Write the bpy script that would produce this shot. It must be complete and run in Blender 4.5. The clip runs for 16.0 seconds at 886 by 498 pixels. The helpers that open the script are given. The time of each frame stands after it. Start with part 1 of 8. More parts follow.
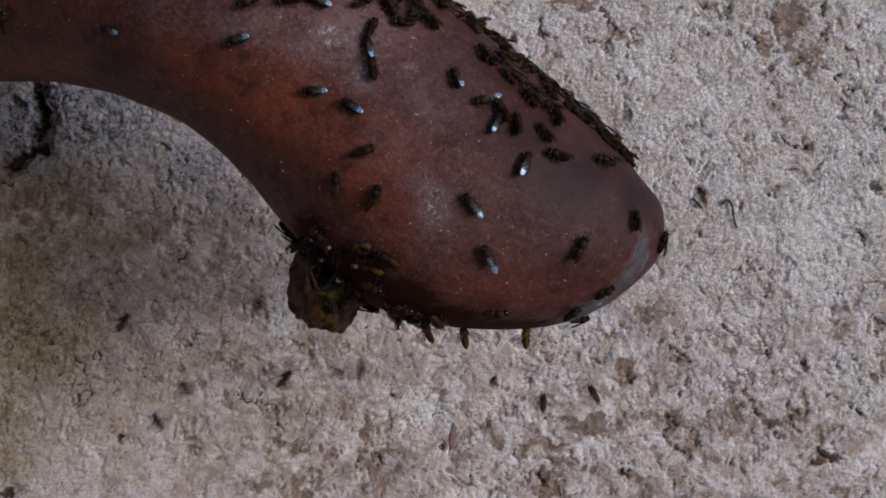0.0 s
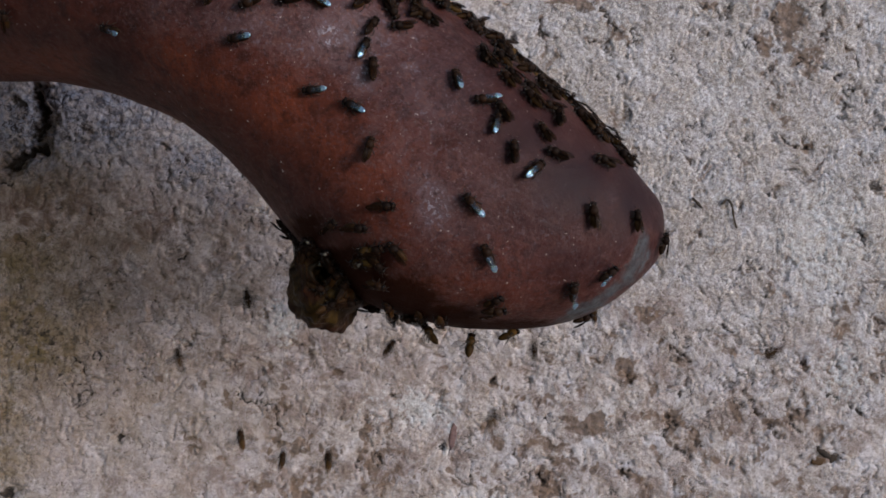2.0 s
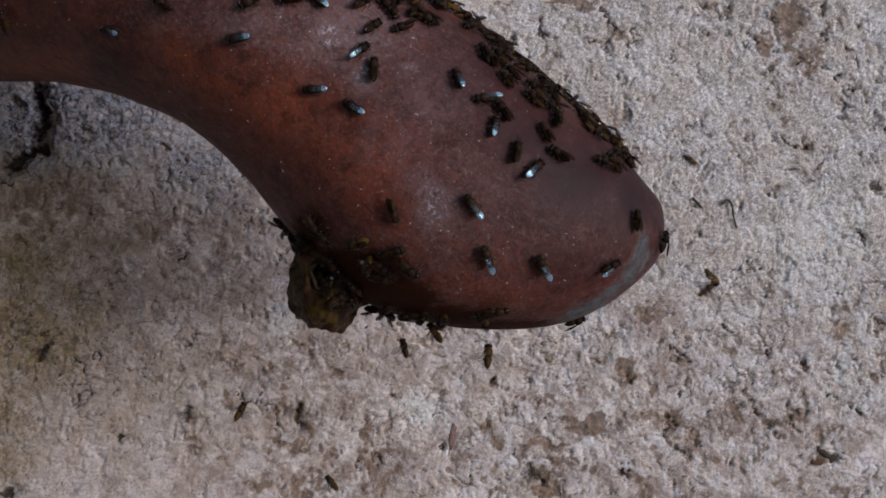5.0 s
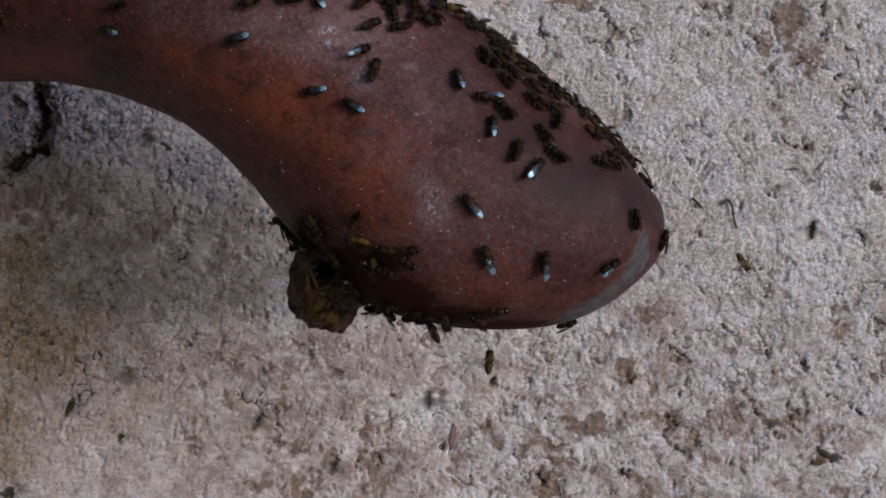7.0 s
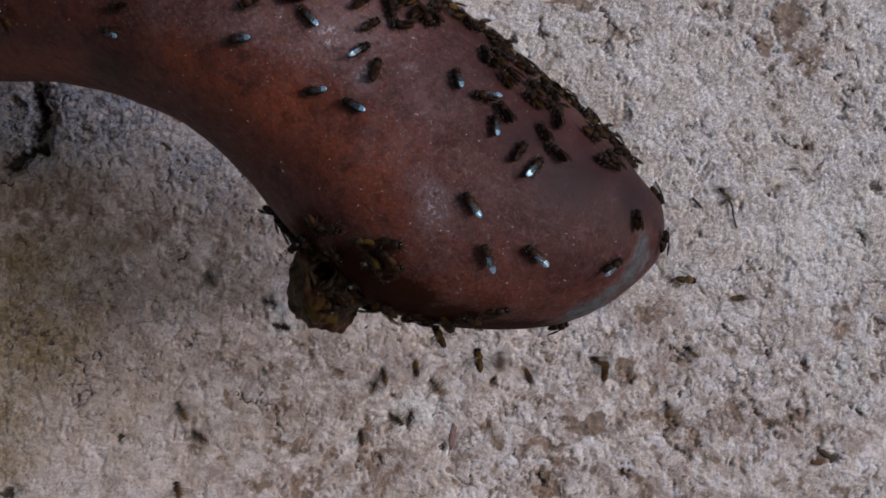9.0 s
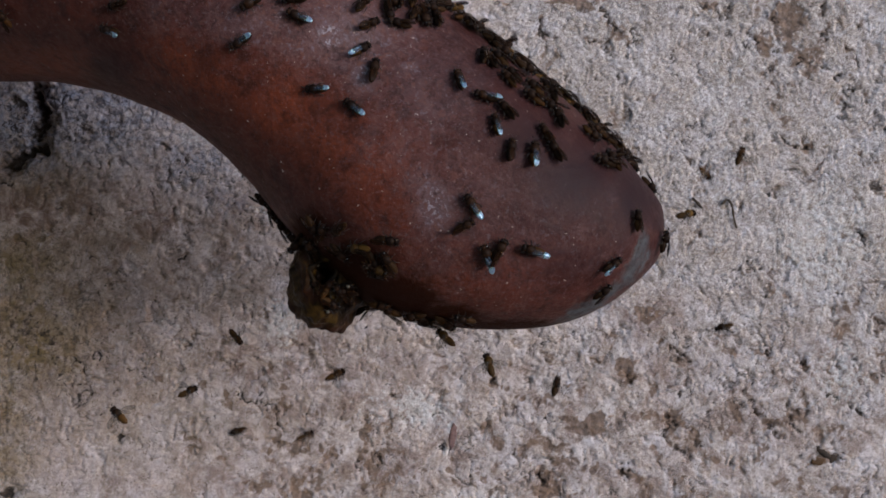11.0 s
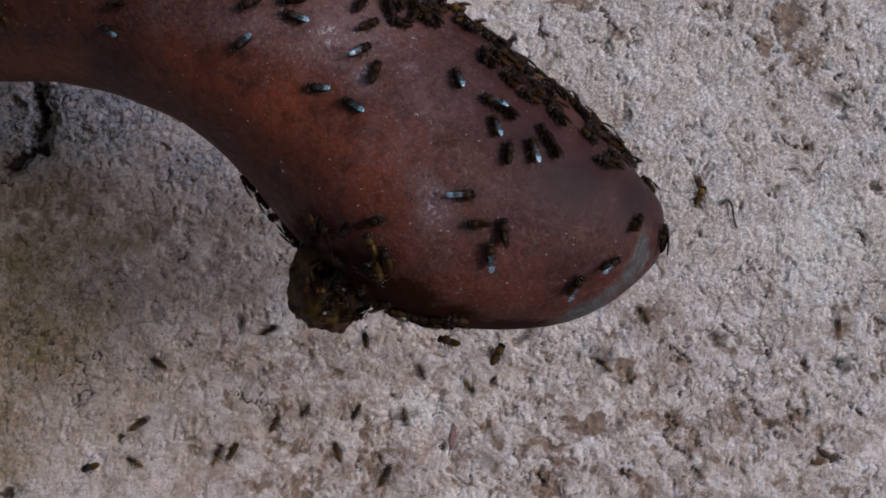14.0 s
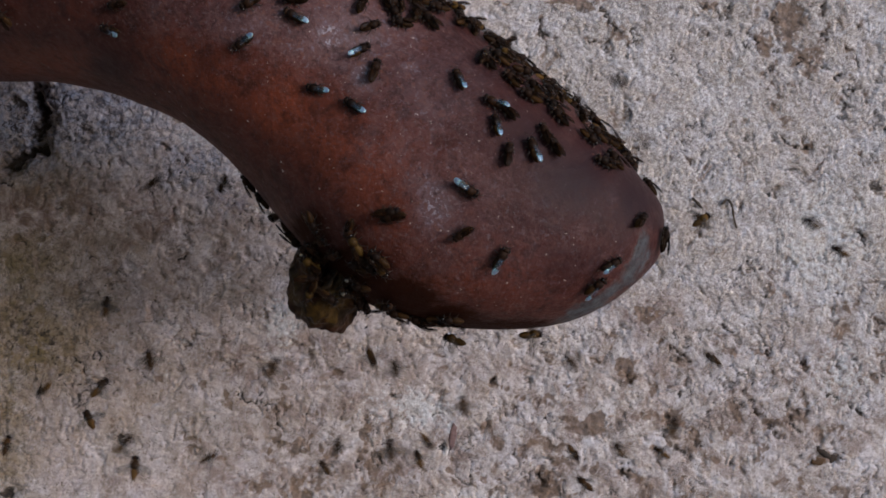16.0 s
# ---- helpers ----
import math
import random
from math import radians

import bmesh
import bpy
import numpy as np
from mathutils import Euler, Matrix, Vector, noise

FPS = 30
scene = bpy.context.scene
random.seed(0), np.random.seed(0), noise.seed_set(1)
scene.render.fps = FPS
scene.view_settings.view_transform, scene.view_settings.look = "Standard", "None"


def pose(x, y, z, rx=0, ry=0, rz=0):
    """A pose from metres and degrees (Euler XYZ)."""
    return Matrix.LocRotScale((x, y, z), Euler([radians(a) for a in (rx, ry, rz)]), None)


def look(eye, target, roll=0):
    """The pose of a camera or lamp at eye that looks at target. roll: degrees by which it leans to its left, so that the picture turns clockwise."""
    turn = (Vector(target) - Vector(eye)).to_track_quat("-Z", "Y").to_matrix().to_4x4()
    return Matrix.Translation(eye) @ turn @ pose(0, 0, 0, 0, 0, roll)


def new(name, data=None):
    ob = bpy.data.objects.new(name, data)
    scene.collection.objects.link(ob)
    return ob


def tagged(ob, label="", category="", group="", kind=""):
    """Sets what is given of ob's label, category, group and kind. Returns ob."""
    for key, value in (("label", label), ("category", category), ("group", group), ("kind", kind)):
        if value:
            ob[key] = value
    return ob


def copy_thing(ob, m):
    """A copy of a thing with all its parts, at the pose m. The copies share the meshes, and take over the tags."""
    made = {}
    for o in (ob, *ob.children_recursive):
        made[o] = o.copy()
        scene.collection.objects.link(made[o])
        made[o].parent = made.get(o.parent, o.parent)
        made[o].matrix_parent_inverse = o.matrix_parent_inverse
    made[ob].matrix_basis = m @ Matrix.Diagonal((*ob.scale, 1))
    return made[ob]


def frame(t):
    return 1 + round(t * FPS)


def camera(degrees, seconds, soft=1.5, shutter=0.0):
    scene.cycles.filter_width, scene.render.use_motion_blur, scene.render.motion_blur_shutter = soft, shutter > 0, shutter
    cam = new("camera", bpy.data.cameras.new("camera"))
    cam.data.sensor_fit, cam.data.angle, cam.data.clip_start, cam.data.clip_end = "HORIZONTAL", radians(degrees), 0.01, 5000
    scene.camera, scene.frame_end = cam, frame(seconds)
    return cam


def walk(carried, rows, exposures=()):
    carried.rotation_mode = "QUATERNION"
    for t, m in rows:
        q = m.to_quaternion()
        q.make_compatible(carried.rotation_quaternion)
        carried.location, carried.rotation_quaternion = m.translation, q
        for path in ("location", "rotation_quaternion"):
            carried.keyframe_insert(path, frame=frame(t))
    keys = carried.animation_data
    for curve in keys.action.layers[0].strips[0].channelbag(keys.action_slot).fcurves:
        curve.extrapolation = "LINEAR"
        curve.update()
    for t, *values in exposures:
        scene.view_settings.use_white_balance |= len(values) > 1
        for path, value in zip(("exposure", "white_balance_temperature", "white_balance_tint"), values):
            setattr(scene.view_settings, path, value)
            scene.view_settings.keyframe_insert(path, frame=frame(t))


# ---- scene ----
from mathutils.bvhtree import BVHTree

# A hive entrance in a brown glazed spout before a rough wall; the field is about 157 mm wide.
EYE = Vector((0.0, -0.2154, 1.40))
WALL_Y = 0.070
cam = camera(40, 16.0, soft=1.65, shutter=0.8)
STILL = look(EYE, (0, 0, 1.40))
walk(cam, [(0.0, STILL), (16.0, STILL)], [(0.0, 0.035, 5850, 13.5), (4.0, 0.07, 5850, 12.5), (12.0, 0.045, 5850, 15), (16.0, 0.045, 5850, 15)])

# ---- world, sun, exposure ----
SUN_FROM = Vector((0.74, -0.63, 0.15)).normalized()
world = bpy.data.worlds.new("sky")
scene.world = world
world.use_nodes = True
wn = world.node_tree.nodes
sky = wn.new("ShaderNodeTexSky")
sky.sky_type, sky.sun_disc = "NISHITA", False
sky.sun_elevation = math.asin(SUN_FROM.z)
sky.sun_rotation = math.atan2(SUN_FROM.x, SUN_FROM.y)
world.node_tree.links.new(sky.outputs[0], wn["Background"].inputs[0])
wn["Background"].inputs[1].default_value = 0.115
sun = new("sun", bpy.data.lights.new("sun", "SUN"))
sun.data.energy, sun.data.angle, sun.data.color = 2.25, radians(34), (1.0, 0.985, 0.98)
sun.matrix_world = look(SUN_FROM * 4 + Vector((0, 0, 1.4)), (0, 0, 1.4))


def field(u, v, y=0.0):
    """A place y behind the hook's middle plane; u, v in tenths of a millimetre from the upper left of the field."""
    d = (y - EYE.y) / -EYE.y
    return Vector(((u - 784) * 1e-4 * d, y, EYE.z + (441 - v) * 1e-4 * d))


# ---- materials ----
class Mat:
    """A node material on Principled, with short calls for the nodes."""

    def __init__(self, name, rough=0.6, **inputs):
        self.m = bpy.data.materials.new(name)
        self.m.use_nodes = True
        self.t = self.m.node_tree
        self.b = self.t.nodes["Principled BSDF"]
        self.b.inputs["Roughness"].default_value = rough
        for k, v in inputs.items():
            self.b.inputs[k.replace("_", " ")].default_value = v
        self.co = self.t.nodes.new("ShaderNodeTexCoord").outputs["Object"]

    def put(self, sock, value):
        if isinstance(value, bpy.types.NodeSocket):
            self.t.links.new(value, sock)
        elif isinstance(value, (tuple, list)) and len(value) == 3 and sock.type == "RGBA":
            sock.default_value = (*value, 1)
        else:
            sock.default_value = value

    def set(self, name, value):
        self.put(self.b.inputs[name], value)

    def noise(self, scale, detail=4, rough=0.6, warp=0.0, co=None):
        n = self.t.nodes.new("ShaderNodeTexNoise")
        self.put(n.inputs["Vector"], co or self.co)
        for k, v in (("Scale", scale), ("Detail", detail), ("Roughness", rough), ("Distortion", warp)):
            n.inputs[k].default_value = v
        return n.outputs["Fac"]

    def ramp(self, fac, *stops):
        n = self.t.nodes.new("ShaderNodeValToRGB")
        self.put(n.inputs[0], fac)
        e = n.color_ramp.elements
        while len(e) < len(stops):
            e.new(0.5)
        for x, (p, c) in zip(e, stops):
            x.position = p
            x.color = (c, c, c, 1) if isinstance(c, (int, float)) else (*c, 1)
        return n.outputs[0]

    def mix(self, fac, a, b, mode="MIX"):
        n = self.t.nodes.new("ShaderNodeMix")
        n.data_type, n.blend_type = "RGBA", mode
        self.put(n.inputs[0], fac), self.put(n.inputs[6], a), self.put(n.inputs[7], b)
        return n.outputs[2]

    def math(self, op, a, b=0.0, c=0.0):
        n = self.t.nodes.new("ShaderNodeMath")
        n.operation = op
        for s, v in zip(n.inputs, (a, b, c)):
            self.put(s, v)
        return n.outputs[0]

    def bump(self, height, dist, strength=1.0):
        n = self.t.nodes.new("ShaderNodeBump")
        n.inputs["Strength"].default_value, n.inputs["Distance"].default_value = strength, dist
        self.put(n.inputs["Height"], height)
        self.set("Normal", n.outputs[0])


def attribute(k, name):
    n = k.t.nodes.new("ShaderNodeAttribute")
    n.attribute_name = name
    return n.outputs["Fac"]


def wall_material():
    k = Mat("rough_plaster", 0.9)
    bare = attribute(k, "bare")
    grain = k.noise(1250, 7, 0.72)
    sand = k.noise(2700, 4, 0.7, 0.6)
    patch = k.noise(260, 6, 0.7, 0.8)
    wide = k.noise(95, 5, 0.6, 0.4)
    base = k.mix(k.ramp(wide, (0.38, 0.0), (0.60, 1.0)), (0.45, 0.41, 0.395), (0.60, 0.58, 0.62))
    cloud = k.noise(75, 4, 0.55, 0.6)
    base = k.mix(k.ramp(cloud, (0.40, 0.5), (0.52, 0.0)), base, (0.35, 0.305, 0.305))
    gritty = k.math("ADD", k.math("MULTIPLY", bare, 0.4), 0.6)
    base = k.mix(k.math("MULTIPLY", gritty, k.ramp(grain, (0.52, 0.0), (0.66, 0.7))), base, (0.78, 0.765, 0.79))
    base = k.mix(k.math("MULTIPLY", gritty, k.ramp(grain, (0.36, 0.7), (0.49, 0.0))), base, (0.25, 0.215, 0.195))
    tone = k.noise(300, 6, 0.66, 0.7)
    base = k.mix(k.ramp(tone, (0.38, 0.8), (0.51, 0.0)), base, (0.36, 0.32, 0.295))
    base = k.mix(k.ramp(tone, (0.54, 0.0), (0.68, 0.5)), base, (0.70, 0.72, 0.78))
    tint = k.noise(150, 5, 0.65, 0.9)
    base = k.mix(k.ramp(tint, (0.36, 0.5), (0.48, 0.0)), base, (0.45, 0.385, 0.335))
    base = k.mix(k.ramp(tint, (0.53, 0.0), (0.66, 0.6)), base, (0.60, 0.61, 0.69))
    # weathered patches, bluish white and grey-brown
    mottled = attribute(k, "mottled")
    worn = k.noise(165, 7, 0.7, 1.1)
    base = k.mix(k.math("MULTIPLY", mottled, k.ramp(worn, (0.41, 0.8), (0.50, 0.0))), base, (0.27, 0.215, 0.195))
    base = k.mix(k.math("MULTIPLY", mottled, k.ramp(worn, (0.52, 0.0), (0.60, 0.65))), base, (0.68, 0.675, 0.71))
    # sand grains, light and dark
    coarse = k.math("ADD", k.math("MULTIPLY", bare, 0.72), 0.28)
    base = k.mix(k.math("MULTIPLY", coarse, k.ramp(sand, (0.54, 0.0), (0.67, 0.75))), base, (0.90, 0.89, 0.91))
    base = k.mix(k.math("MULTIPLY", coarse, k.ramp(sand, (0.35, 0.75), (0.46, 0.0))), base, (0.21, 0.18, 0.165))
    # where the sand is bound in, the plaster is pinker
    base = k.mix(k.math("SUBTRACT", 1.0, bare), base, (1.11, 1.07, 1.06), "MULTIPLY")
    base = k.mix(attribute(k, "warm"), base, (1.10, 1.02, 0.97), "MULTIPLY")
    fleck = k.noise(1900, 5, 0.78, 0.8)
    base = k.mix(k.math("MULTIPLY", bare, k.ramp(fleck, (0.53, 0.0), (0.64, 0.8))), base, (0.93, 0.93, 0.94))
    base = k.mix(k.math("MULTIPLY", bare, k.ramp(fleck, (0.37, 0.85), (0.46, 0.0))), base, (0.17, 0.145, 0.13))
    specks = k.noise(950, 6, 0.75, 1.2)
    base = k.mix(k.ramp(specks, (0.36, 0.95), (0.43, 0.0)), base, (0.12, 0.092, 0.075))
    base = k.mix(k.ramp(patch, (0.33, 0.62), (0.47, 0.0)), base, (0.27, 0.22, 0.185))
    torn = k.math("MULTIPLY", k.math("SUBTRACT", k.noise(330, 7, 0.72, 0.6), 0.5), 2.6)
    ragged = k.math("MULTIPLY", k.math("SUBTRACT", k.noise(700, 5, 0.7), 0.5), 1.3)
    earth = k.math("MULTIPLY", attribute(k, "earth"), k.ramp(k.noise(210, 7, 0.7, 0.8), (0.40, 1.0), (0.58, 0.1)))
    base = k.mix(earth, base, (0.17, 0.102, 0.082))
    brown = k.ramp(k.math("ADD", attribute(k, "stain_shade"), torn), (0.38, 0.0), (0.70, 0.85))
    brown = k.math("MULTIPLY", brown, k.ramp(attribute(k, "stain_shade"), (0.08, 0.0), (0.3, 1.0)))
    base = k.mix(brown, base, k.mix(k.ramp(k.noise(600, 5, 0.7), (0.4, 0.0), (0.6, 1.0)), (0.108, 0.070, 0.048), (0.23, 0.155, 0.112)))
    base = k.mix(k.math("MULTIPLY", attribute(k, "olive_shadow"), k.ramp(k.noise(380, 7, 0.72, 0.5), (0.36, 0.3), (0.58, 1.0))), base, (0.225, 0.168, 0.082))
    base = k.mix(k.math("MULTIPLY", k.ramp(attribute(k, "olive_shadow"), (0.1, 0.0), (0.5, 0.6)), k.ramp(k.noise(1000, 6, 0.75, 0.8), (0.40, 1.0), (0.50, 0.0))), base, (0.07, 0.055, 0.04))
    base = k.mix(k.ramp(k.math("ADD", attribute(k, "lime_light"), ragged), (0.45, 0.0), (0.62, 0.8)), base, k.mix(k.ramp(sand, (0.38, 0.0), (0.6, 1.0)), (0.45, 0.455, 0.485), (0.80, 0.82, 0.85)))
    cold = k.math("MULTIPLY", attribute(k, "lichen_shade"), k.ramp(k.noise(520, 6, 0.7), (0.42, 0.15), (0.6, 1.0)))
    base = k.mix(cold, base, (0.33, 0.365, 0.48))
    base = k.mix(k.math("MULTIPLY", attribute(k, "lichen_shade"), k.ramp(k.noise(760, 6, 0.75, 0.7), (0.43, 1.0), (0.53, 0.0))), base, (0.055, 0.047, 0.056))
    # shade of cracks, holes and the neck's underside, painted nearly black
    pit_dark = k.ramp(k.math("ADD", attribute(k, "grime_shade"), ragged), (0.42, 0.0), (0.78, 0.95))
    base = k.mix(pit_dark, base, (0.026, 0.018, 0.013))
    k.set("Base Color", base)
    k.bump(k.math("ADD", k.math("ADD", k.math("MULTIPLY", grain, 0.35), k.math("MULTIPLY", sand, 0.28)), k.math("MULTIPLY", k.noise(420, 8, 0.64, 0.9), 0.7)), 0.0009, 0.6)
    return k.m


def clay_material():
    k = Mat("brown_glaze", 0.5, Specular_IOR_Level=0.15)
    wide = k.noise(60, 5, 0.6, 0.6)
    fine = k.noise(520, 5, 0.7)
    base = k.mix(k.ramp(wide, (0.32, 0.0), (0.68, 1.0)), (0.053, 0.0158, 0.0133), (0.087, 0.0270, 0.0212))
    base = k.mix(k.math("MULTIPLY", attribute(k, "rust"), k.ramp(k.noise(110, 4), (0.3, 0.5), (0.7, 1.0))), base, (0.190, 0.048, 0.023))
    blotch = k.noise(190, 5, 0.65, 0.8)
    base = k.mix(k.ramp(blotch, (0.36, 0.6), (0.5, 0.0)), base, (0.030, 0.0115, 0.0105))
    base = k.mix(k.ramp(blotch, (0.54, 0.0), (0.66, 0.6)), base, (0.088, 0.036, 0.030))
    base = k.mix(k.ramp(fine, (0.34, 0.4), (0.52, 0.0)), base, (0.034, 0.0145, 0.012))
    scuff = k.noise(340, 6, 0.72, 0.9)
    base = k.mix(k.ramp(scuff, (0.53, 0.0), (0.66, 0.6)), base, (0.125, 0.056, 0.050))
    base = k.mix(k.ramp(scuff, (0.34, 0.6), (0.47, 0.0)), base, (0.030, 0.012, 0.011))
    powder = k.math("ADD", k.math("MULTIPLY", k.noise(1300, 7, 0.78), 0.35), k.math("MULTIPLY", k.noise(240, 6, 0.72, 0.9), 0.40))
    dust_sheen = k.ramp(k.math("ADD", k.math("MULTIPLY", attribute(k, "dust_sheen"), 0.40), powder), (0.42, 0.0), (0.66, 0.5))
    base = k.mix(dust_sheen, base, (0.195, 0.142, 0.158))
    base = k.mix(k.ramp(k.noise(1300, 2, 0.5), (0.728, 0.0), (0.755, 0.8)), base, (0.55, 0.48, 0.44))
    flecks = k.ramp(k.noise(1500, 4, 0.7), (0.56, 0.0), (0.70, 0.75))
    base = k.mix(k.math("MULTIPLY", flecks, k.ramp(attribute(k, "dust_sheen"), (0.0, 0.32), (0.5, 0.95))), base, (0.23, 0.155, 0.165))
    # rusty, bluish and dark blotches where the dust and painted sheen lie
    set_in = k.ramp(attribute(k, "dust_sheen"), (0.02, 0.25), (0.4, 1.0))
    chalk = k.math("MULTIPLY", k.ramp(k.noise(1700, 3, 0.6), (0.52, 0.0), (0.62, 0.95)), k.ramp(attribute(k, "dust_sheen"), (0.5, 0.0), (0.9, 1.0)))
    base = k.mix(chalk, base, (0.31, 0.29, 0.34))
    base = k.mix(k.math("MULTIPLY", k.ramp(k.noise(820, 4, 0.62, 0.5), (0.53, 0.0), (0.66, 0.75)), set_in), base, (0.150, 0.066, 0.052))
    base = k.mix(k.math("MULTIPLY", k.ramp(k.noise(640, 4, 0.62, 0.9), (0.55, 0.0), (0.68, 0.7)), set_in), base, (0.034, 0.016, 0.015))
    base = k.mix(k.math("MULTIPLY", k.ramp(k.noise(1050, 4, 0.62, 0.3), (0.58, 0.0), (0.70, 0.65)), set_in), base, (0.175, 0.150, 0.185))
    ragged = k.math("MULTIPLY", k.math("SUBTRACT", k.noise(500, 5, 0.7), 0.5), 0.9)
    base = k.mix(k.math("MULTIPLY", attribute(k, "violet_shade"), k.ramp(k.noise(130, 5), (0.3, 0.8), (0.55, 1.0))), base, (0.024, 0.0108, 0.0140))
    base = k.mix(k.ramp(k.math("ADD", attribute(k, "lip"), k.math("MULTIPLY", ragged, 2.4)), (0.45, 0.0), (1.0, 0.8)), base, k.mix(k.ramp(k.noise(420, 5, 0.7), (0.38, 0.0), (0.62, 1.0)), (0.040, 0.042, 0.050), (0.100, 0.128, 0.145)))
    # resin smears; along the lower edge the same dark paints the shade
    tar_shade = k.ramp(k.math("ADD", attribute(k, "resin"), ragged), (0.25, 0.0), (0.6, 0.92))
    base = k.mix(tar_shade, base, (0.030, 0.0108, 0.0060))
    k.set("Specular IOR Level", k.math("MULTIPLY", k.math("SUBTRACT", 1.0, tar_shade), 0.15))
    k.set("Base Color", base)
    k.set("Roughness", k.ramp(fine, (0.3, 0.62), (0.7, 0.46)))
    k.bump(k.math("ADD", k.math("MULTIPLY", fine, 1.3), k.noise(150, 3)), 0.0005, 0.45)
    return k.m


M_WALL = wall_material()
M_CLAY = clay_material()


def plain(name, colour, rough, spread=0.25, scale=900, **inputs):
    k = Mat(name, rough, **inputs)
    n = k.noise(scale, 4)
    k.set("Base Color", k.mix(n, tuple(c * (1 - spread) for c in colour), tuple(min(1, c * (1 + spread)) for c in colour)))
    k.bump(n, 0.00005, 0.5)
    return k.m


def bee_shell(name, dark, light, rough):
    """Each piece of each bee a little lighter or darker than the next."""
    k = Mat(name, rough, Specular_IOR_Level=0.09)
    own = k.t.nodes.new("ShaderNodeObjectInfo").outputs["Random"]
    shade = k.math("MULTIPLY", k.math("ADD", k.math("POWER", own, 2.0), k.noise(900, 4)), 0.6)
    k.set("Base Color", k.mix(k.ramp(shade, (0.15, 0.0), (0.9, 1.0)), dark, light))
    k.bump(k.noise(2500, 3), 0.00006, 0.6)
    return k.m


M_DARK = bee_shell("bee_black", (0.007, 0.004, 0.003), (0.026, 0.012, 0.006), 0.55)
M_ABD = bee_shell("bee_brown", (0.008, 0.0045, 0.003), (0.050, 0.0235, 0.0065), 0.55)
# lit versions of the shell: sunlight through the body as amber and gold
M_AMBER = bee_shell("bee_amber_lit", (0.020, 0.010, 0.005), (0.10, 0.052, 0.014), 0.5)
M_GOLD = bee_shell("bee_gold_lit", (0.026, 0.014, 0.005), (0.105, 0.058, 0.013), 0.5)
M_LEG = plain("bee_leg", (0.016, 0.009, 0.005), 0.55)
M_FACE = plain("bee_face", (0.17, 0.155, 0.12), 0.5)
M_EYE = plain("bee_eye", (0.01, 0.008, 0.008), 0.15)
def wing_film(name, sheen):
    """Clear brown film; with sheen, a glint of sky is put into its colour."""
    k = Mat(name, 0.3 if sheen else 0.2, Alpha=0.4, Specular_IOR_Level=0.3 if sheen else 0.08)
    # the root lies over the dark body and shows it; the outer half has the painted glint
    along = k.t.nodes.new("ShaderNodeSeparateXYZ")
    k.put(along.inputs[0], k.co)
    if sheen:
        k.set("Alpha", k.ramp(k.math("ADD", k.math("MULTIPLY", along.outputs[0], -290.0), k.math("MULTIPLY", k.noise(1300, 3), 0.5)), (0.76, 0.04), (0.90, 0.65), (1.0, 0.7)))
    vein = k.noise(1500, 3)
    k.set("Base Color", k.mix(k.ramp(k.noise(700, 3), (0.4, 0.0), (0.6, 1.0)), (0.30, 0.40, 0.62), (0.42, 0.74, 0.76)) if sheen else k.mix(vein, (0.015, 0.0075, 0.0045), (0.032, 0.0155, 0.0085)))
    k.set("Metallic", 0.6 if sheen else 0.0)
    k.bump(vein, 0.00008, 0.6)
    return k.m


def resin():
    """Dark sticky resin with amber and ochre patches and a wet gloss here and there."""
    k = Mat("dark_resin", 0.4, Specular_IOR_Level=0.1)
    patch = k.noise(330, 5, 0.65, 0.8)
    base = k.mix(k.ramp(patch, (0.42, 0.0), (0.66, 1.0)), (0.016, 0.0088, 0.0035), (0.078, 0.046, 0.011))
    base = k.mix(k.ramp(k.noise(140, 4, 0.6), (0.48, 0.0), (0.66, 0.8)), base, (0.042, 0.014, 0.008))
    base = k.mix(k.ramp(k.noise(700, 5, 0.7), (0.60, 0.0), (0.72, 0.4)), base, (0.10, 0.07, 0.03))
    k.set("Base Color", base)
    k.set("Roughness", k.ramp(k.noise(520, 3), (0.4, 0.4), (0.6, 0.65)))
    k.bump(k.noise(600, 5, 0.65), 0.0004, 0.6)
    return k.m


M_WING = wing_film("bee_wing", False)
M_SHEEN = wing_film("painted_glint_wing", True)
M_BLUR = plain("beating_wing", (0.12, 0.10, 0.08), 0.4, Alpha=0.22)
M_RIM = plain("ochre_wax", (0.022, 0.013, 0.005), 0.6, Specular_IOR_Level=0.2)
M_EARTH = plain("brown_ground", (0.14, 0.09, 0.06), 0.95, 0.4, 60)
M_WAX = resin()


# ---- mesh helpers ----
def part(name, bm, material, parent, label=""):
    me = bpy.data.meshes.new(name)
    bm.to_mesh(me)
    bm.free()
    me.shade_smooth()
    me.materials.append(material)
    ob = new(name, me)
    ob.parent = parent
    return tagged(ob, label)


def loft(bm, rings, cap=True):
    """Skins a row of rings of equal length."""
    rows = [[bm.verts.new(p) for p in ring] for ring in rings]
    n = len(rows[0])
    for a, b in zip(rows, rows[1:]):
        for i in range(n):
            bm.faces.new((a[i], a[(i + 1) % n], b[(i + 1) % n], b[i]))
    if cap:
        bm.faces.new(rows[0][::-1])
        bm.faces.new(rows[-1])
    bmesh.ops.recalc_face_normals(bm, faces=bm.faces)


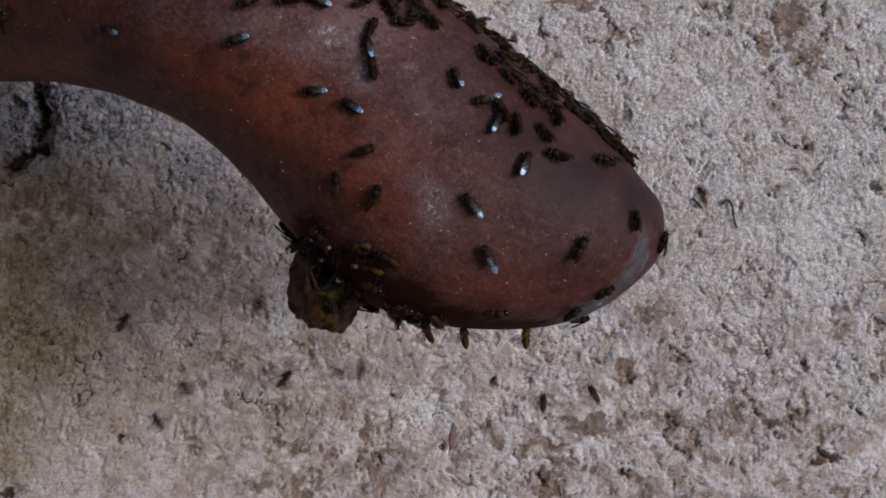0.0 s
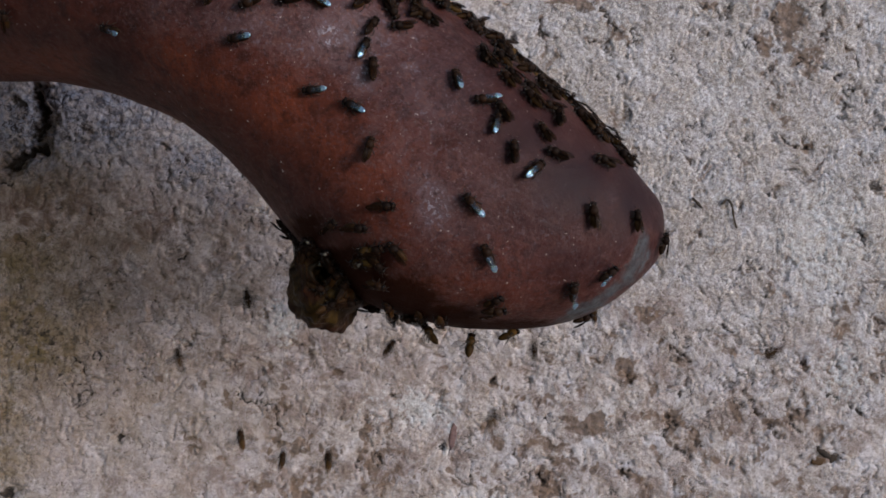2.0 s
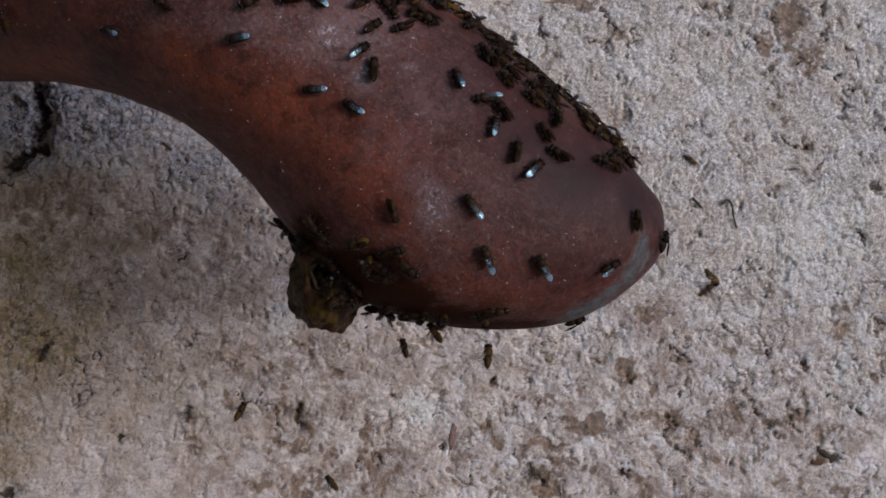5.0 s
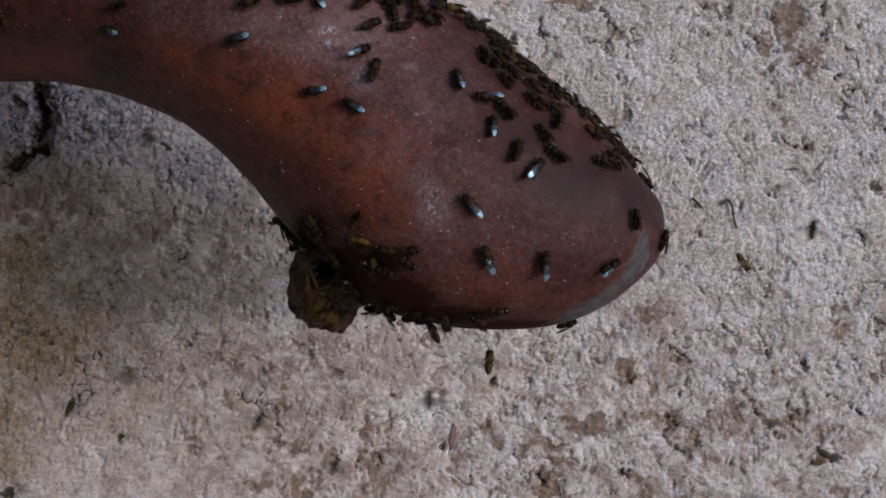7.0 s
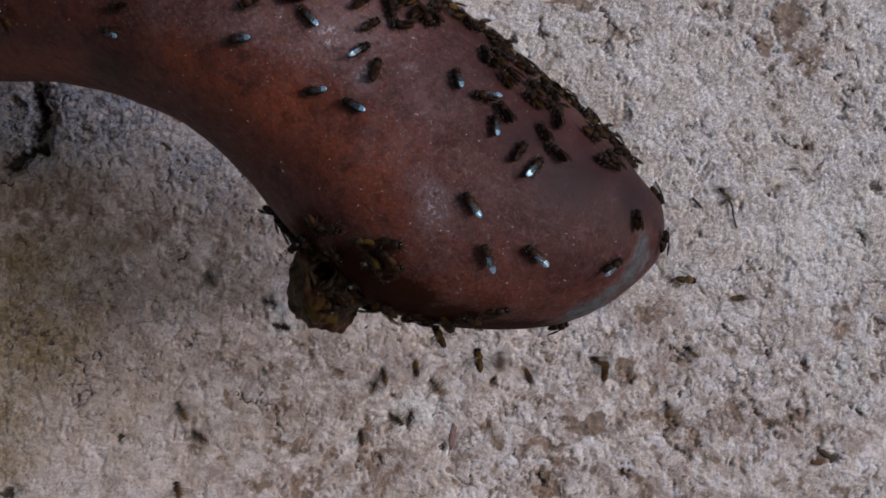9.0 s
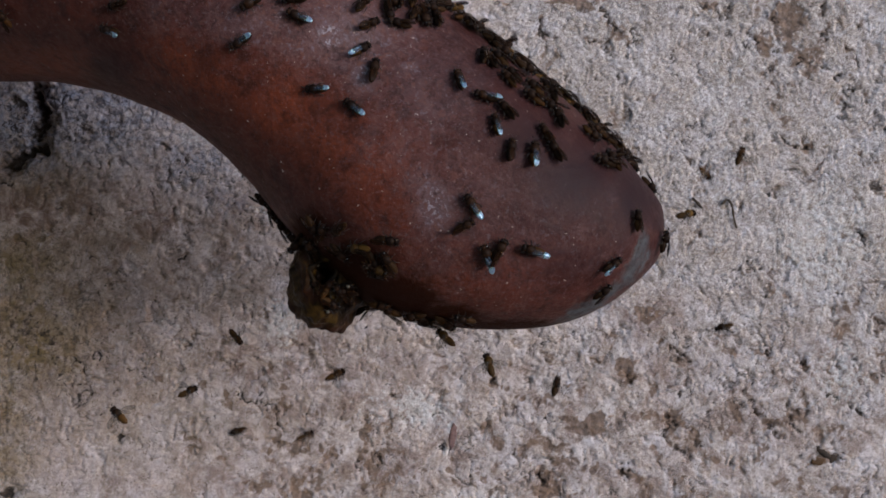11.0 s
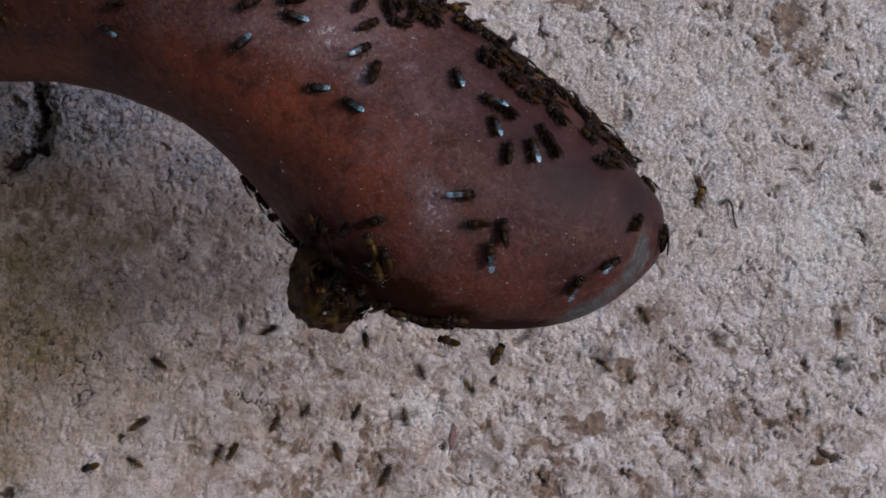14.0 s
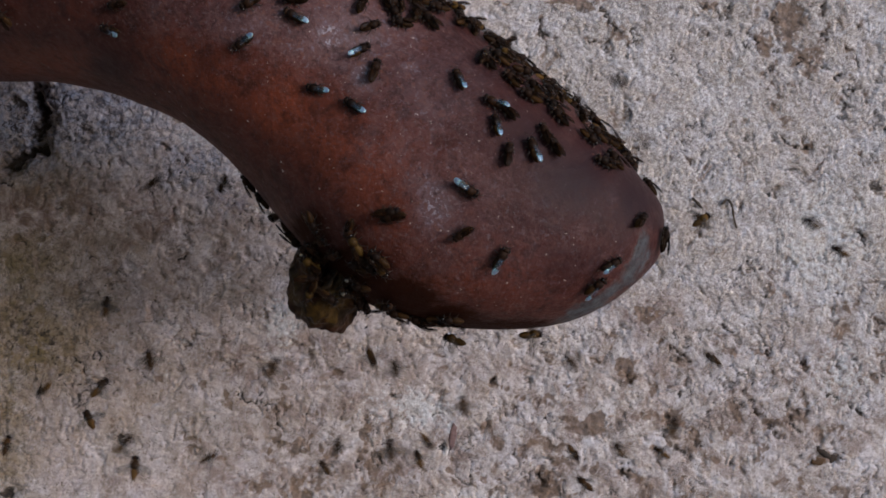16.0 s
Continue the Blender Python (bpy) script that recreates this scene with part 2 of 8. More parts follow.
def glide(rows, x):
    """Catmull-Rom through rows of numbers at x = 0 .. len(rows) - 1."""
    i = min(int(x), len(rows) - 2)
    t = x - i
    p = [np.array(rows[min(max(j, 0), len(rows) - 1)], float) for j in (i - 1, i, i + 1, i + 2)]
    return 0.5 * (2 * p[1] + (p[2] - p[0]) * t + (2 * p[0] - 5 * p[1] + 4 * p[2] - p[3]) * t * t + (3 * p[1] - p[0] - 3 * p[2] + p[3]) * t ** 3)


# ---- the wall ----
def lattice(x, y, seed):
    """Smooth value noise, 0 to 1, with cells of size 1."""
    table = np.random.RandomState(seed).rand(256, 256)
    xi, yi = np.floor(x).astype(int), np.floor(y).astype(int)
    fx, fy = x - xi, y - yi
    fx, fy = fx * fx * (3 - 2 * fx), fy * fy * (3 - 2 * fy)
    g = lambda a, b: table[(xi + a) % 256, (yi + b) % 256]
    return (g(0, 0) * (1 - fx) + g(1, 0) * fx) * (1 - fy) + (g(0, 1) * (1 - fx) + g(1, 1) * fx) * fy


def fbm(x, y, size, seed, octaves=4):
    total, amp, norm = np.zeros_like(x), 1.0, 0.0
    for i in range(octaves):
        a = 0.6 + 1.1 * i + 0.37 * seed
        total += amp * lattice((x * math.cos(a) - y * math.sin(a)) / size + 40 + 17 * i, (x * math.sin(a) + y * math.cos(a)) / size + 60 + 29 * i, seed + i)
        norm += amp
        amp, size = amp * 0.55, size * 0.47
    return total / norm


def spots(u, v, rows):
    """Round soft spots (u, v, half width, half height, weight), summed."""
    total = np.zeros_like(u)
    for cu, cv, ru, rv, w in rows:
        total = np.maximum(total, w * np.exp(-(((u - cu) / ru) ** 2 + ((v - cv) / rv) ** 2)))
    return total


def strokes(u, v, rows):
    """Soft lines (u0, v0, u1, v1, half width, weight)."""
    total = np.zeros_like(u)
    for u0, v0, u1, v1, w, k in rows:
        t = np.clip(((u - u0) * (u1 - u0) + (v - v0) * (v1 - v0)) / ((u1 - u0) ** 2 + (v1 - v0) ** 2), 0, 1)
        total = np.maximum(total, k * np.exp(-((u - u0 - t * (u1 - u0)) ** 2 + (v - v0 - t * (v1 - v0)) ** 2) / w ** 2))
    return total


# what marks the wall, region by region: cracks (u, v to u, v, half width, depth), then holes and brown blots (u, v, half width, half height, depth)
CRACKS = []
CRACKS.append([(955, 45, 962, 62, 5, 1), (962, 62, 985, 68, 3, 0.7), (1063, 12, 1080, 45, 4, 1), (1080, 45, 1092, 52, 5, 0.9), (1036, 68, 1055, 75, 4, 0.8), (1068, 75, 1075, 92, 3, 0.7), (1125, 48, 1120, 70, 4, 0.8)])
CRACKS.append([(1265, 15, 1275, 30, 4, 0.7), (1288, 5, 1290, 35, 5, 0.8), (1332, 70, 1342, 92, 4, 0.8), (1370, 30, 1378, 42, 5, 0.8), (1457, 5, 1455, 30, 4, 0.8), (1465, 50, 1458, 75, 4, 0.9), (1502, 78, 1518, 115, 4, 0.8), (1410, 110, 1440, 112, 6, 0.8), (1345, 130, 1372, 112, 4, 0.7)])
CRACKS.append([(1385, 245, 1408, 262, 5, 0.9), (1530, 210, 1545, 222, 3, 0.7), (1550, 212, 1552, 228, 4, 0.8), (1385, 305, 1410, 305, 5, 0.7), (1352, 342, 1370, 344, 4, 0.8), (1475, 352, 1488, 366, 4, 0.7), (1512, 345, 1522, 362, 5, 0.6), (1418, 322, 1428, 328, 3, 0.6), (1205, 290, 1235, 290, 2, 0.5), (1518, 410, 1532, 428, 6, 0.9)])
CRACKS.append([(1460, 440, 1455, 455, 3, 0.7), (1455, 455, 1470, 468, 3, 0.7), (1278, 575, 1285, 590, 5, 1), (1308, 570, 1315, 582, 3, 0.7), (1328, 575, 1332, 590, 3, 0.6), (1354, 519, 1357, 528, 6, 0.7), (1480, 520, 1500, 525, 3, 0.8), (1540, 562, 1565, 580, 4, 0.8), (1395, 520, 1396, 542, 3, 0.6), (1310, 535, 1325, 543, 3, 0.7), (1255, 590, 1272, 592, 4, 0.7), (1215, 492, 1235, 503, 3, 0.5)])
CRACKS.append([(1192, 615, 1202, 630, 4, 0.9), (1202, 630, 1222, 635, 4, 0.9), (1105, 655, 1112, 680, 6, 0.8), (1180, 735, 1190, 755, 5, 0.9), (1185, 755, 1165, 770, 5, 0.8), (1170, 770, 1198, 795, 5, 0.9), (1198, 798, 1225, 812, 4, 0.8), (1305, 708, 1310, 722, 5, 0.7), (1325, 708, 1348, 738, 4, 0.8), (1392, 715, 1400, 750, 4, 0.8), (1400, 750, 1415, 765, 5, 0.8), (1358, 750, 1385, 778, 6, 0.8)])
CRACKS.append([(1365, 620, 1360, 640, 3, 0.9), (1414, 625, 1424, 660, 3, 0.8), (1505, 645, 1510, 635, 3, 0.6), (1505, 718, 1530, 735, 4, 0.8), (1465, 698, 1480, 705, 4, 0.8), (1270, 730, 1268, 752, 5, 0.6), (1098, 833, 1108, 845, 7, 1), (1080, 858, 1086, 872, 5, 0.7), (1222, 855, 1228, 880, 4, 0.7), (1090, 797, 1095, 808, 3, 0.6), (1550, 830, 1545, 845, 5, 0.7)])
CRACKS.append([(478, 712, 490, 745, 5, 0.8), (490, 745, 497, 755, 5, 0.8), (634, 815, 632, 832, 5, 0.8), (672, 810, 680, 820, 5, 0.9), (740, 835, 770, 832, 4, 0.6), (640, 868, 645, 880, 5, 0.6), (950, 845, 962, 858, 4, 0.9), (1000, 850, 998, 870, 4, 0.7), (925, 840, 940, 835, 4, 0.7)])
CRACKS.append([(0, 325, 25, 330, 5, 1), (305, 445, 315, 440, 4, 0.6), (318, 465, 325, 452, 4, 0.9), (160, 370, 162, 382, 4, 0.8), (155, 453, 175, 463, 3, 0.7), (420, 690, 432, 705, 4, 0.9), (432, 705, 450, 712, 4, 0.9), (450, 712, 475, 718, 4, 0.8), (165, 630, 195, 622, 6, 0.6), (125, 672, 132, 685, 4, 0.6), (410, 655, 415, 640, 5, 0.7), (370, 625, 378, 645, 4, 0.6), (395, 435, 380, 455, 6, 0.6)])
CRACKS.append([(62, 160, 72, 205, 15, 1), (76, 205, 66, 238, 17, 1), (74, 262, 48, 266, 11, 1), (48, 266, 12, 300, 12, 1), (38, 490, 30, 560, 6, 0.6), (30, 560, 12, 640, 6, 0.6), (12, 640, 8, 760, 6, 0.5)])
HOLES = []
HOLES.append([(26, 172, 15, 12, 1), (33, 184, 9, 10, 1), (912, 66, 10, 8, 1), (1372, 95, 8, 6, 0.9), (1455, 118, 7, 6, 0.9), (1488, 132, 7, 6, 0.9), (1508, 163, 8, 12, 1), (1500, 188, 12, 10, 0.8), (1488, 203, 6, 6, 0.9), (1555, 142, 8, 8, 0.7), (1430, 262, 9, 8, 0.9), (1555, 330, 14, 14, 0.8), (1247, 270, 5, 5, 0.7), (1565, 226, 4, 4, 0.9)])
HOLES.append([(1092, 683, 5, 5, 0.8), (1193, 640, 5, 5, 0.8), (1294, 646, 6, 6, 0.9), (1288, 690, 5, 7, 0.8), (1290, 820, 5, 8, 1), (1472, 814, 10, 9, 1), (1114, 820, 5, 4, 0.9), (692, 697, 7, 6, 0.9), (685, 735, 6, 8, 0.7), (875, 678, 6, 6, 0.9), (783, 790, 4, 10, 0.9), (965, 818, 8, 5, 0.8), (945, 812, 8, 5, 0.7), (932, 670, 5, 12, 0.7)])
HOLES.append([(215, 778, 12, 6, 1), (265, 630, 7, 9, 0.6), (80, 460, 4, 4, 0.7), (105, 365, 8, 5, 0.7), (10, 874, 22, 10, 1)])
BLOTS = []
BLOTS.append([(1408, 72, 16, 24, 0.95), (1424, 112, 20, 20, 0.85), (1372, 118, 14, 20, 0.75), (1092, 58, 22, 14, 0.9), (1015, 4, 40, 12, 0.9), (1400, 35, 30, 40, 0.95), (1355, 75, 14, 22, 0.9), (1378, 150, 8, 14, 0.8), (1255, 8, 22, 16, 0.8), (1440, 100, 30, 14, 0.6), (1235, 32, 16, 10, 0.6), (1112, 670, 14, 20, 0.9), (1183, 762, 18, 16, 0.9), (1475, 675, 12, 14, 0.8), (1352, 760, 22, 12, 0.6)])
BLOTS.append([(1040, 752, 45, 18, 1), (1130, 845, 20, 10, 0.9), (1345, 810, 10, 16, 0.7), (895, 680, 12, 8, 0.8), (925, 692, 10, 6, 0.8), (650, 775, 9, 22, 0.9), (675, 800, 8, 14, 0.8), (985, 798, 14, 8, 0.8), (975, 862, 32, 14, 0.8), (540, 865, 26, 14, 0.8), (520, 795, 20, 10, 0.8), (495, 790, 12, 10, 0.9), (575, 800, 10, 14, 0.7)])
BLOTS.append([(525, 640, 30, 16, 0.5), (560, 850, 14, 20, 0.7), (740, 680, 10, 14, 0.5), (205, 505, 20, 10, 0.55), (120, 368, 20, 10, 0.6), (70, 430, 20, 12, 0.45), (345, 535, 14, 14, 0.45), (150, 650, 18, 20, 0.55), (100, 610, 30, 16, 0.45), (8, 730, 6, 30, 0.8), (1450, 812, 18, 12, 0.9), (1430, 262, 16, 12, 0.6)])
BLOTS.append([(1310, 720, 9, 26, 0.95), (1370, 756, 26, 11, 1), (1396, 745, 8, 16, 0.9), (1280, 770, 14, 14, 0.8), (1190, 748, 11, 26, 1), (1110, 652, 13, 20, 1), (1112, 838, 26, 10, 1), (1476, 672, 12, 12, 0.9), (1140, 548, 10, 28, 0.85), (972, 860, 36, 15, 1)])
BLOTS.append([(540, 866, 28, 14, 1), (650, 765, 9, 28, 1), (668, 806, 14, 12, 0.9), (525, 802, 22, 12, 0.95), (455, 865, 16, 12, 0.8), (1000, 812, 16, 10, 0.8), (870, 680, 12, 10, 0.7), (1015, 690, 14, 8, 0.6), (480, 720, 14, 22, 0.5)])
WALL_AT = {}


def on_wall(u, v):
    """The place on the wall's face behind (u, v)."""
    p = field(u, v, WALL_Y)
    i, j = int(np.abs(WALL_AT["x"] - p.x).argmin()), int(np.abs(WALL_AT["z"] - p.z + EYE.z).argmin())
    return Vector((p.x, WALL_AT["y"][j, i], p.z))


def build_wall():
    step = 0.0003
    fine = np.arange(-0.115, 0.1151, step)
    finez = np.arange(-0.066, 0.0661, step)
    out = np.array([0.004, 0.012, 0.03, 0.08, 0.2, 0.5, 1.0, 1.335])
    xs = np.concatenate((-0.115 - out[::-1] * 1.8, fine, fine[-1] + out * 1.8))
    zs = np.concatenate((-0.066 - out[::-1], finez, finez[-1] + out))
    x, z = np.meshgrid(xs, zs)
    d = (WALL_Y - EYE.y) / -EYE.y
    u, v = 784 + x / d * 1e4, 441 - z / d * 1e4
    wx, wz = x + (fbm(x, z, 0.004, 70) - 0.5) * 0.005, z + (fbm(x, z, 0.004, 80) - 0.5) * 0.005
    rough = np.clip(0.62 + 0.38 / (1 + np.exp(-(u + 0.25 * v - 720) / 90)), 0, 1)
    # crumbly under the neck
    loose = spots(u, v, [(300, 300, 230, 120, 0.5), (470, 480, 120, 110, 0.4), (120, 420, 160, 90, 0.4), (90, 620, 180, 160, 0.6), (330, 640, 160, 120, 0.25)])
    rough = np.clip(rough + loose, 0, 1.15)
    h = (fbm(x, z, 0.045, 1, 3) - 0.5) * 2.2
    h += (fbm(wx, wz, 0.006, 10, 4) - 0.5) * 1.0 * rough
    h += (fbm(x, z, 0.0013, 20, 2) - 0.5) * 0.55 * rough
    crisp = 1 / (1 + np.exp(-(u - 900) / 80)) / (1 + np.exp((v - 520) / 80))
    h += (fbm(wx, wz, 0.0011, 230, 3) - 0.5) * 0.9 * crisp
    # short curling cracks and flaked pits
    thin = np.abs(fbm(wx, wz, 0.007, 30, 2) - 0.5)
    where = np.clip((fbm(x, z, 0.012, 35, 2) - 0.47) * 6, 0, 1)
    cracks = np.clip(1 - thin / 0.018, 0, 1) * where * rough
    fissure = np.clip(1 - np.abs(fbm(wx, wz, 0.0028, 130, 3) - 0.5) / 0.017, 0, 1) * np.clip((fbm(x, z, 0.006, 140, 3) - 0.5) * 7, 0, 1) * rough
    cracks = np.maximum(cracks, fissure)
    # rounded lumps of plaster with creases between them
    for size, tall, key in ((0.0060, 0.26, 160), (0.0030, 0.15, 170)):
        lump = np.abs(2 * fbm(wx, wz, size, key, 3) - 1)
        h += (np.minimum(lump * 3, 1) ** 0.6 - 0.7) * tall * 0.75 * rough
        crease = np.clip(1 - lump / 0.055, 0, 1) * np.clip((fbm(x, z, 0.008, key + 5, 3) - 0.46) * 6, 0, 1)
        cracks = np.maximum(cracks, crease * (0.35 + 0.65 * rough))
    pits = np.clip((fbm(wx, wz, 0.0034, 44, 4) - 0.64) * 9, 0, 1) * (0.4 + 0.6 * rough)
    wander_u = u + (fbm(x, z, 0.0022, 90) - 0.5) * 20 + (fbm(x, z, 0.0008, 190, 2) - 0.5) * 16
    wander_v = v + (fbm(x, z, 0.0022, 95) - 0.5) * 20 + (fbm(x, z, 0.0008, 195, 2) - 0.5) * 16
    torn_u, torn_v = wander_u + (fbm(x, z, 0.005, 250, 3) - 0.5) * 46, wander_v + (fbm(x, z, 0.005, 260, 3) - 0.5) * 46
    halo = np.zeros_like(u)
    lines, holes, blots = np.zeros_like(u), np.zeros_like(u), np.zeros_like(u)
    for rows in CRACKS:
        lines = np.maximum(lines, strokes(wander_u, wander_v, [(*q[:4], q[4] * 0.8, q[5]) for q in rows]))
        halo = np.maximum(halo, strokes(wander_u, wander_v, [(*q[:4], q[4] * 2.6, q[5]) for q in rows]))
    for rows in HOLES:
        holes = np.maximum(holes, spots(wander_u, wander_v, rows))
    for rows in BLOTS:
        blots = np.maximum(blots, spots(torn_u, torn_v, rows))
    h -= 0.7 * cracks + 0.9 * pits + 1.8 * holes + 1.0 * lines + 0.3 * blots
    h -= 0.5 * spots(wander_u, wander_v, [(1040, 748, 40, 20, 0.4), (1400, 40, 36, 40, 1), (30, 215, 44, 60, 3), (1180, 755, 26, 26, 0.8)])
    crevice = strokes(wander_u, wander_v, [(62, 158, 72, 205, 17, 1), (76, 205, 64, 238, 19, 1), (76, 262, 48, 266, 13, 1), (48, 266, 8, 304, 14, 1)])
    h -= 6 * crevice
    # brown blots; pits, crack edges and the crevice get their shade in this brown
    stain_shade = np.maximum(blots * 1.3, 0.6 * halo)
    stain_shade = np.maximum(stain_shade, 0.5 * pits)
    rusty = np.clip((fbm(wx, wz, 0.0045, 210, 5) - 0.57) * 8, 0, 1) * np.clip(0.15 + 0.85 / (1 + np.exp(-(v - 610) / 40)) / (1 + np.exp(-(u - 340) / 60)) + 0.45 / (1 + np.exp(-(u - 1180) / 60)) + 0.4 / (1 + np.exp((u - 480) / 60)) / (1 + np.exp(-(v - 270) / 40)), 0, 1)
    stain_shade = np.maximum(stain_shade, np.maximum(0.66 * rusty, 0.9 * crevice))
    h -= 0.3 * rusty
    # painted shade in recesses and under the neck, plus loose dark specks
    grime_shade = np.maximum(np.maximum(holes, lines), 0.78 * cracks)
    grime_shade = np.maximum(grime_shade, 1.1 * loose * np.clip((fbm(wx, wz, 0.0016, 330, 4) - 0.56) * 9, 0, 1))
    grime_shade = np.maximum(grime_shade, spots(torn_u, torn_v, [(70, 158, 130, 24, 0.44), (25, 200, 45, 50, 0.5), (95, 215, 40, 40, 0.4), (200, 168, 60, 14, 0.4)]))
    # olive stains at far left; further in, part of the spout's shadow as colour
    olive_shadow = spots(u, v, [(60, 620, 100, 70, 1.1), (40, 570, 150, 120, 0.9), (30, 470, 120, 70, 0.9), (10, 720, 60, 260, 0.8), (330, 510, 200, 90, 0.15), (160, 430, 200, 60, 0.3), (300, 740, 320, 160, 0.2), (80, 310, 140, 70, 0.45), (420, 400, 120, 60, 0.2)])
    earth = spots(torn_u, torn_v, [(60, 370, 190, 100, 1.0), (250, 390, 190, 70, 0.9), (350, 470, 120, 50, 0.7), (430, 850, 130, 60, 0.7), (250, 860, 90, 40, 0.45), (410, 390, 90, 60, 0.85), (120, 500, 160, 80, 0.6), (110, 650, 130, 90, 0.5), (520, 640, 90, 50, 0.55), (470, 655, 90, 45, 0.85), (560, 610, 60, 30, 0.7), (150, 490, 110, 24, 0.8), (1140, 555, 75, 45, 0.8), (1330, 740, 130, 60, 0.45), (990, 690, 110, 50, 0.4), (1180, 660, 120, 60, 0.4), (330, 480, 160, 70, 0.55), (1050, 840, 160, 50, 0.4), (1450, 640, 90, 60, 0.35), (700, 640, 80, 40, 0.5), (560, 700, 120, 70, 0.5), (640, 830, 140, 60, 0.6), (840, 800, 90, 60, 0.35)])
    mottled = np.clip(1 / (1 + np.exp(-(v - 600) / 35)) / (1 + np.exp(-(u - 400) / 70)) + spots(u, v, [(200, 390, 280, 110, 0.75), (440, 560, 70, 110, 0.7)]) + 0.35 / (1 + np.exp(-(u - 1150) / 60)), 0, 1)
    warm = 1 / (1 + np.exp((u - 430) / 80)) / (1 + np.exp(-(v - 270) / 50)) / (1 + np.exp((v - 600) / 45))
    # pale lime patches; beside the neck and low left they paint in bluish light
    lime_light = spots(wander_u, wander_v, [(800, 765, 9, 34, 0.9), (790, 800, 6, 12, 1), (740, 720, 70, 60, 0.66), (500, 575, 60, 60, 0.64), (1030, 390, 60, 30, 0.4), (1290, 170, 230, 170, 0.44), (1090, 60, 120, 80, 0.4), (1460, 430, 170, 190, 0.58), (1490, 660, 110, 130, 0.55), (700, 720, 160, 90, 0.46), (490, 560, 50, 90, 0.55), (640, 620, 90, 40, 0.45), (930, 830, 70, 40, 0.4), (1130, 700, 60, 40, 0.42), (300, 610, 260, 160, 0.4), (330, 330, 120, 60, 0.36), (250, 200, 90, 30, 0.5), (340, 245, 70, 40, 0.56), (420, 300, 46, 40, 0.5), (465, 370, 30, 50, 0.5)])
    # blue-white lichen, with the cold shade under the neck put into its colours
    lichen_shade = spots(wander_u, wander_v, [(170, 220, 190, 75, 0.85), (350, 290, 90, 50, 0.8), (25, 210, 70, 80, 1.1), (110, 175, 70, 30, 1.1), (200, 180, 70, 26, 1.0), (60, 290, 60, 30, 0.6), (400, 350, 50, 40, 0.5)])
    y = WALL_Y - h * 0.62e-3
    n, m = x.shape
    idx = np.arange(n * m).reshape(n, m)
    faces = np.stack((idx[:-1, :-1], idx[:-1, 1:], idx[1:, 1:], idx[1:, :-1]), -1).reshape(-1, 4)
    me = bpy.data.meshes.new("wall_north")
    WALL_AT.update(x=xs, z=zs, y=y)
    # the wall is a slab 0.22 m thick
    verts = np.stack((x, y, z + EYE.z), -1).reshape(-1, 3).tolist()
    a, k = n * m, WALL_Y + 0.22
    verts += [(xs[0], k, zs[0] + EYE.z), (xs[-1], k, zs[0] + EYE.z), (xs[-1], k, zs[-1] + EYE.z), (xs[0], k, zs[-1] + EYE.z)]
    slab = [[a, a + 3, a + 2, a + 1], idx[0, ::-1].tolist() + [a, a + 1], idx[:, 0].tolist() + [a + 3, a], idx[-1].tolist() + [a + 2, a + 3], idx[::-1, -1].tolist() + [a + 1, a + 2]]
    bare = np.clip(crisp + 0.35 / (1 + np.exp(-(u + 0.25 * v - 900) / 90)), 0, 1)
    stain_shade, grime_shade, olive_shadow, lime_light, lichen_shade, earth, bare, mottled, warm = (np.append(f.ravel(), (0, 0, 0, 0)) for f in (stain_shade, grime_shade, olive_shadow, lime_light, lichen_shade, earth, bare, mottled, warm))
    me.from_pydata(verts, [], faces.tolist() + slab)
    for name, values in (("stain_shade", stain_shade), ("grime_shade", grime_shade), ("olive_shadow", olive_shadow), ("lime_light", lime_light), ("lichen_shade", lichen_shade), ("earth", earth), ("bare", bare), ("mottled", mottled), ("warm", warm)):
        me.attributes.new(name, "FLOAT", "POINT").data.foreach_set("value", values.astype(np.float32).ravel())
    me.shade_smooth()
    me.materials.append(M_WALL)
    tagged(new("wall_north", me), "rough weathered pale grey plaster wall with brown stains", "wall", kind="structure")


build_wall()


# never in view: added to close the place and bounce warm light upward
def build_ground():
    bm = bmesh.new()
    bmesh.ops.create_grid(bm, x_segments=40, y_segments=40, size=60)
    for p in bm.verts:
        p.co.z = noise.noise(p.co * 0.4) * 0.02
    ground = part("ground", bm, M_EARTH, None)
    ground.location = (0, 0, -0.01)
    tagged(ground, "plain brown ground, added unseen before the wall for warm bounce", "ground", kind="structure")


build_ground()

# ---- the spout ----
# inner and outer edge (u, v), depth of the middle in mm
EDGES = [(-860, 330, -720, -60, 96), (-620, 220, -520, -170, 66), (-300, 160, -280, -235, 40), (0, 141, 30, -270, 21), (140, 151, 260, -262, 11), (250, 184, 480, -200, 4), (350, 236, 646, -103, 0),
         (440, 316, 784, 5, 0), (505, 398, 898, 96, 0), (575, 475, 978, 160, 0), (650, 536, 1044, 219, 0), (770, 573, 1106, 284, 0), (890, 583, 1147, 333, 0), (985, 574, 1167, 362, 0),
         (1060, 546, 1173, 395, 0), (1115, 507, 1172, 425, 0), (1146, 478, 1168, 446, 0), (1158, 465, 1160, 462, 0)]


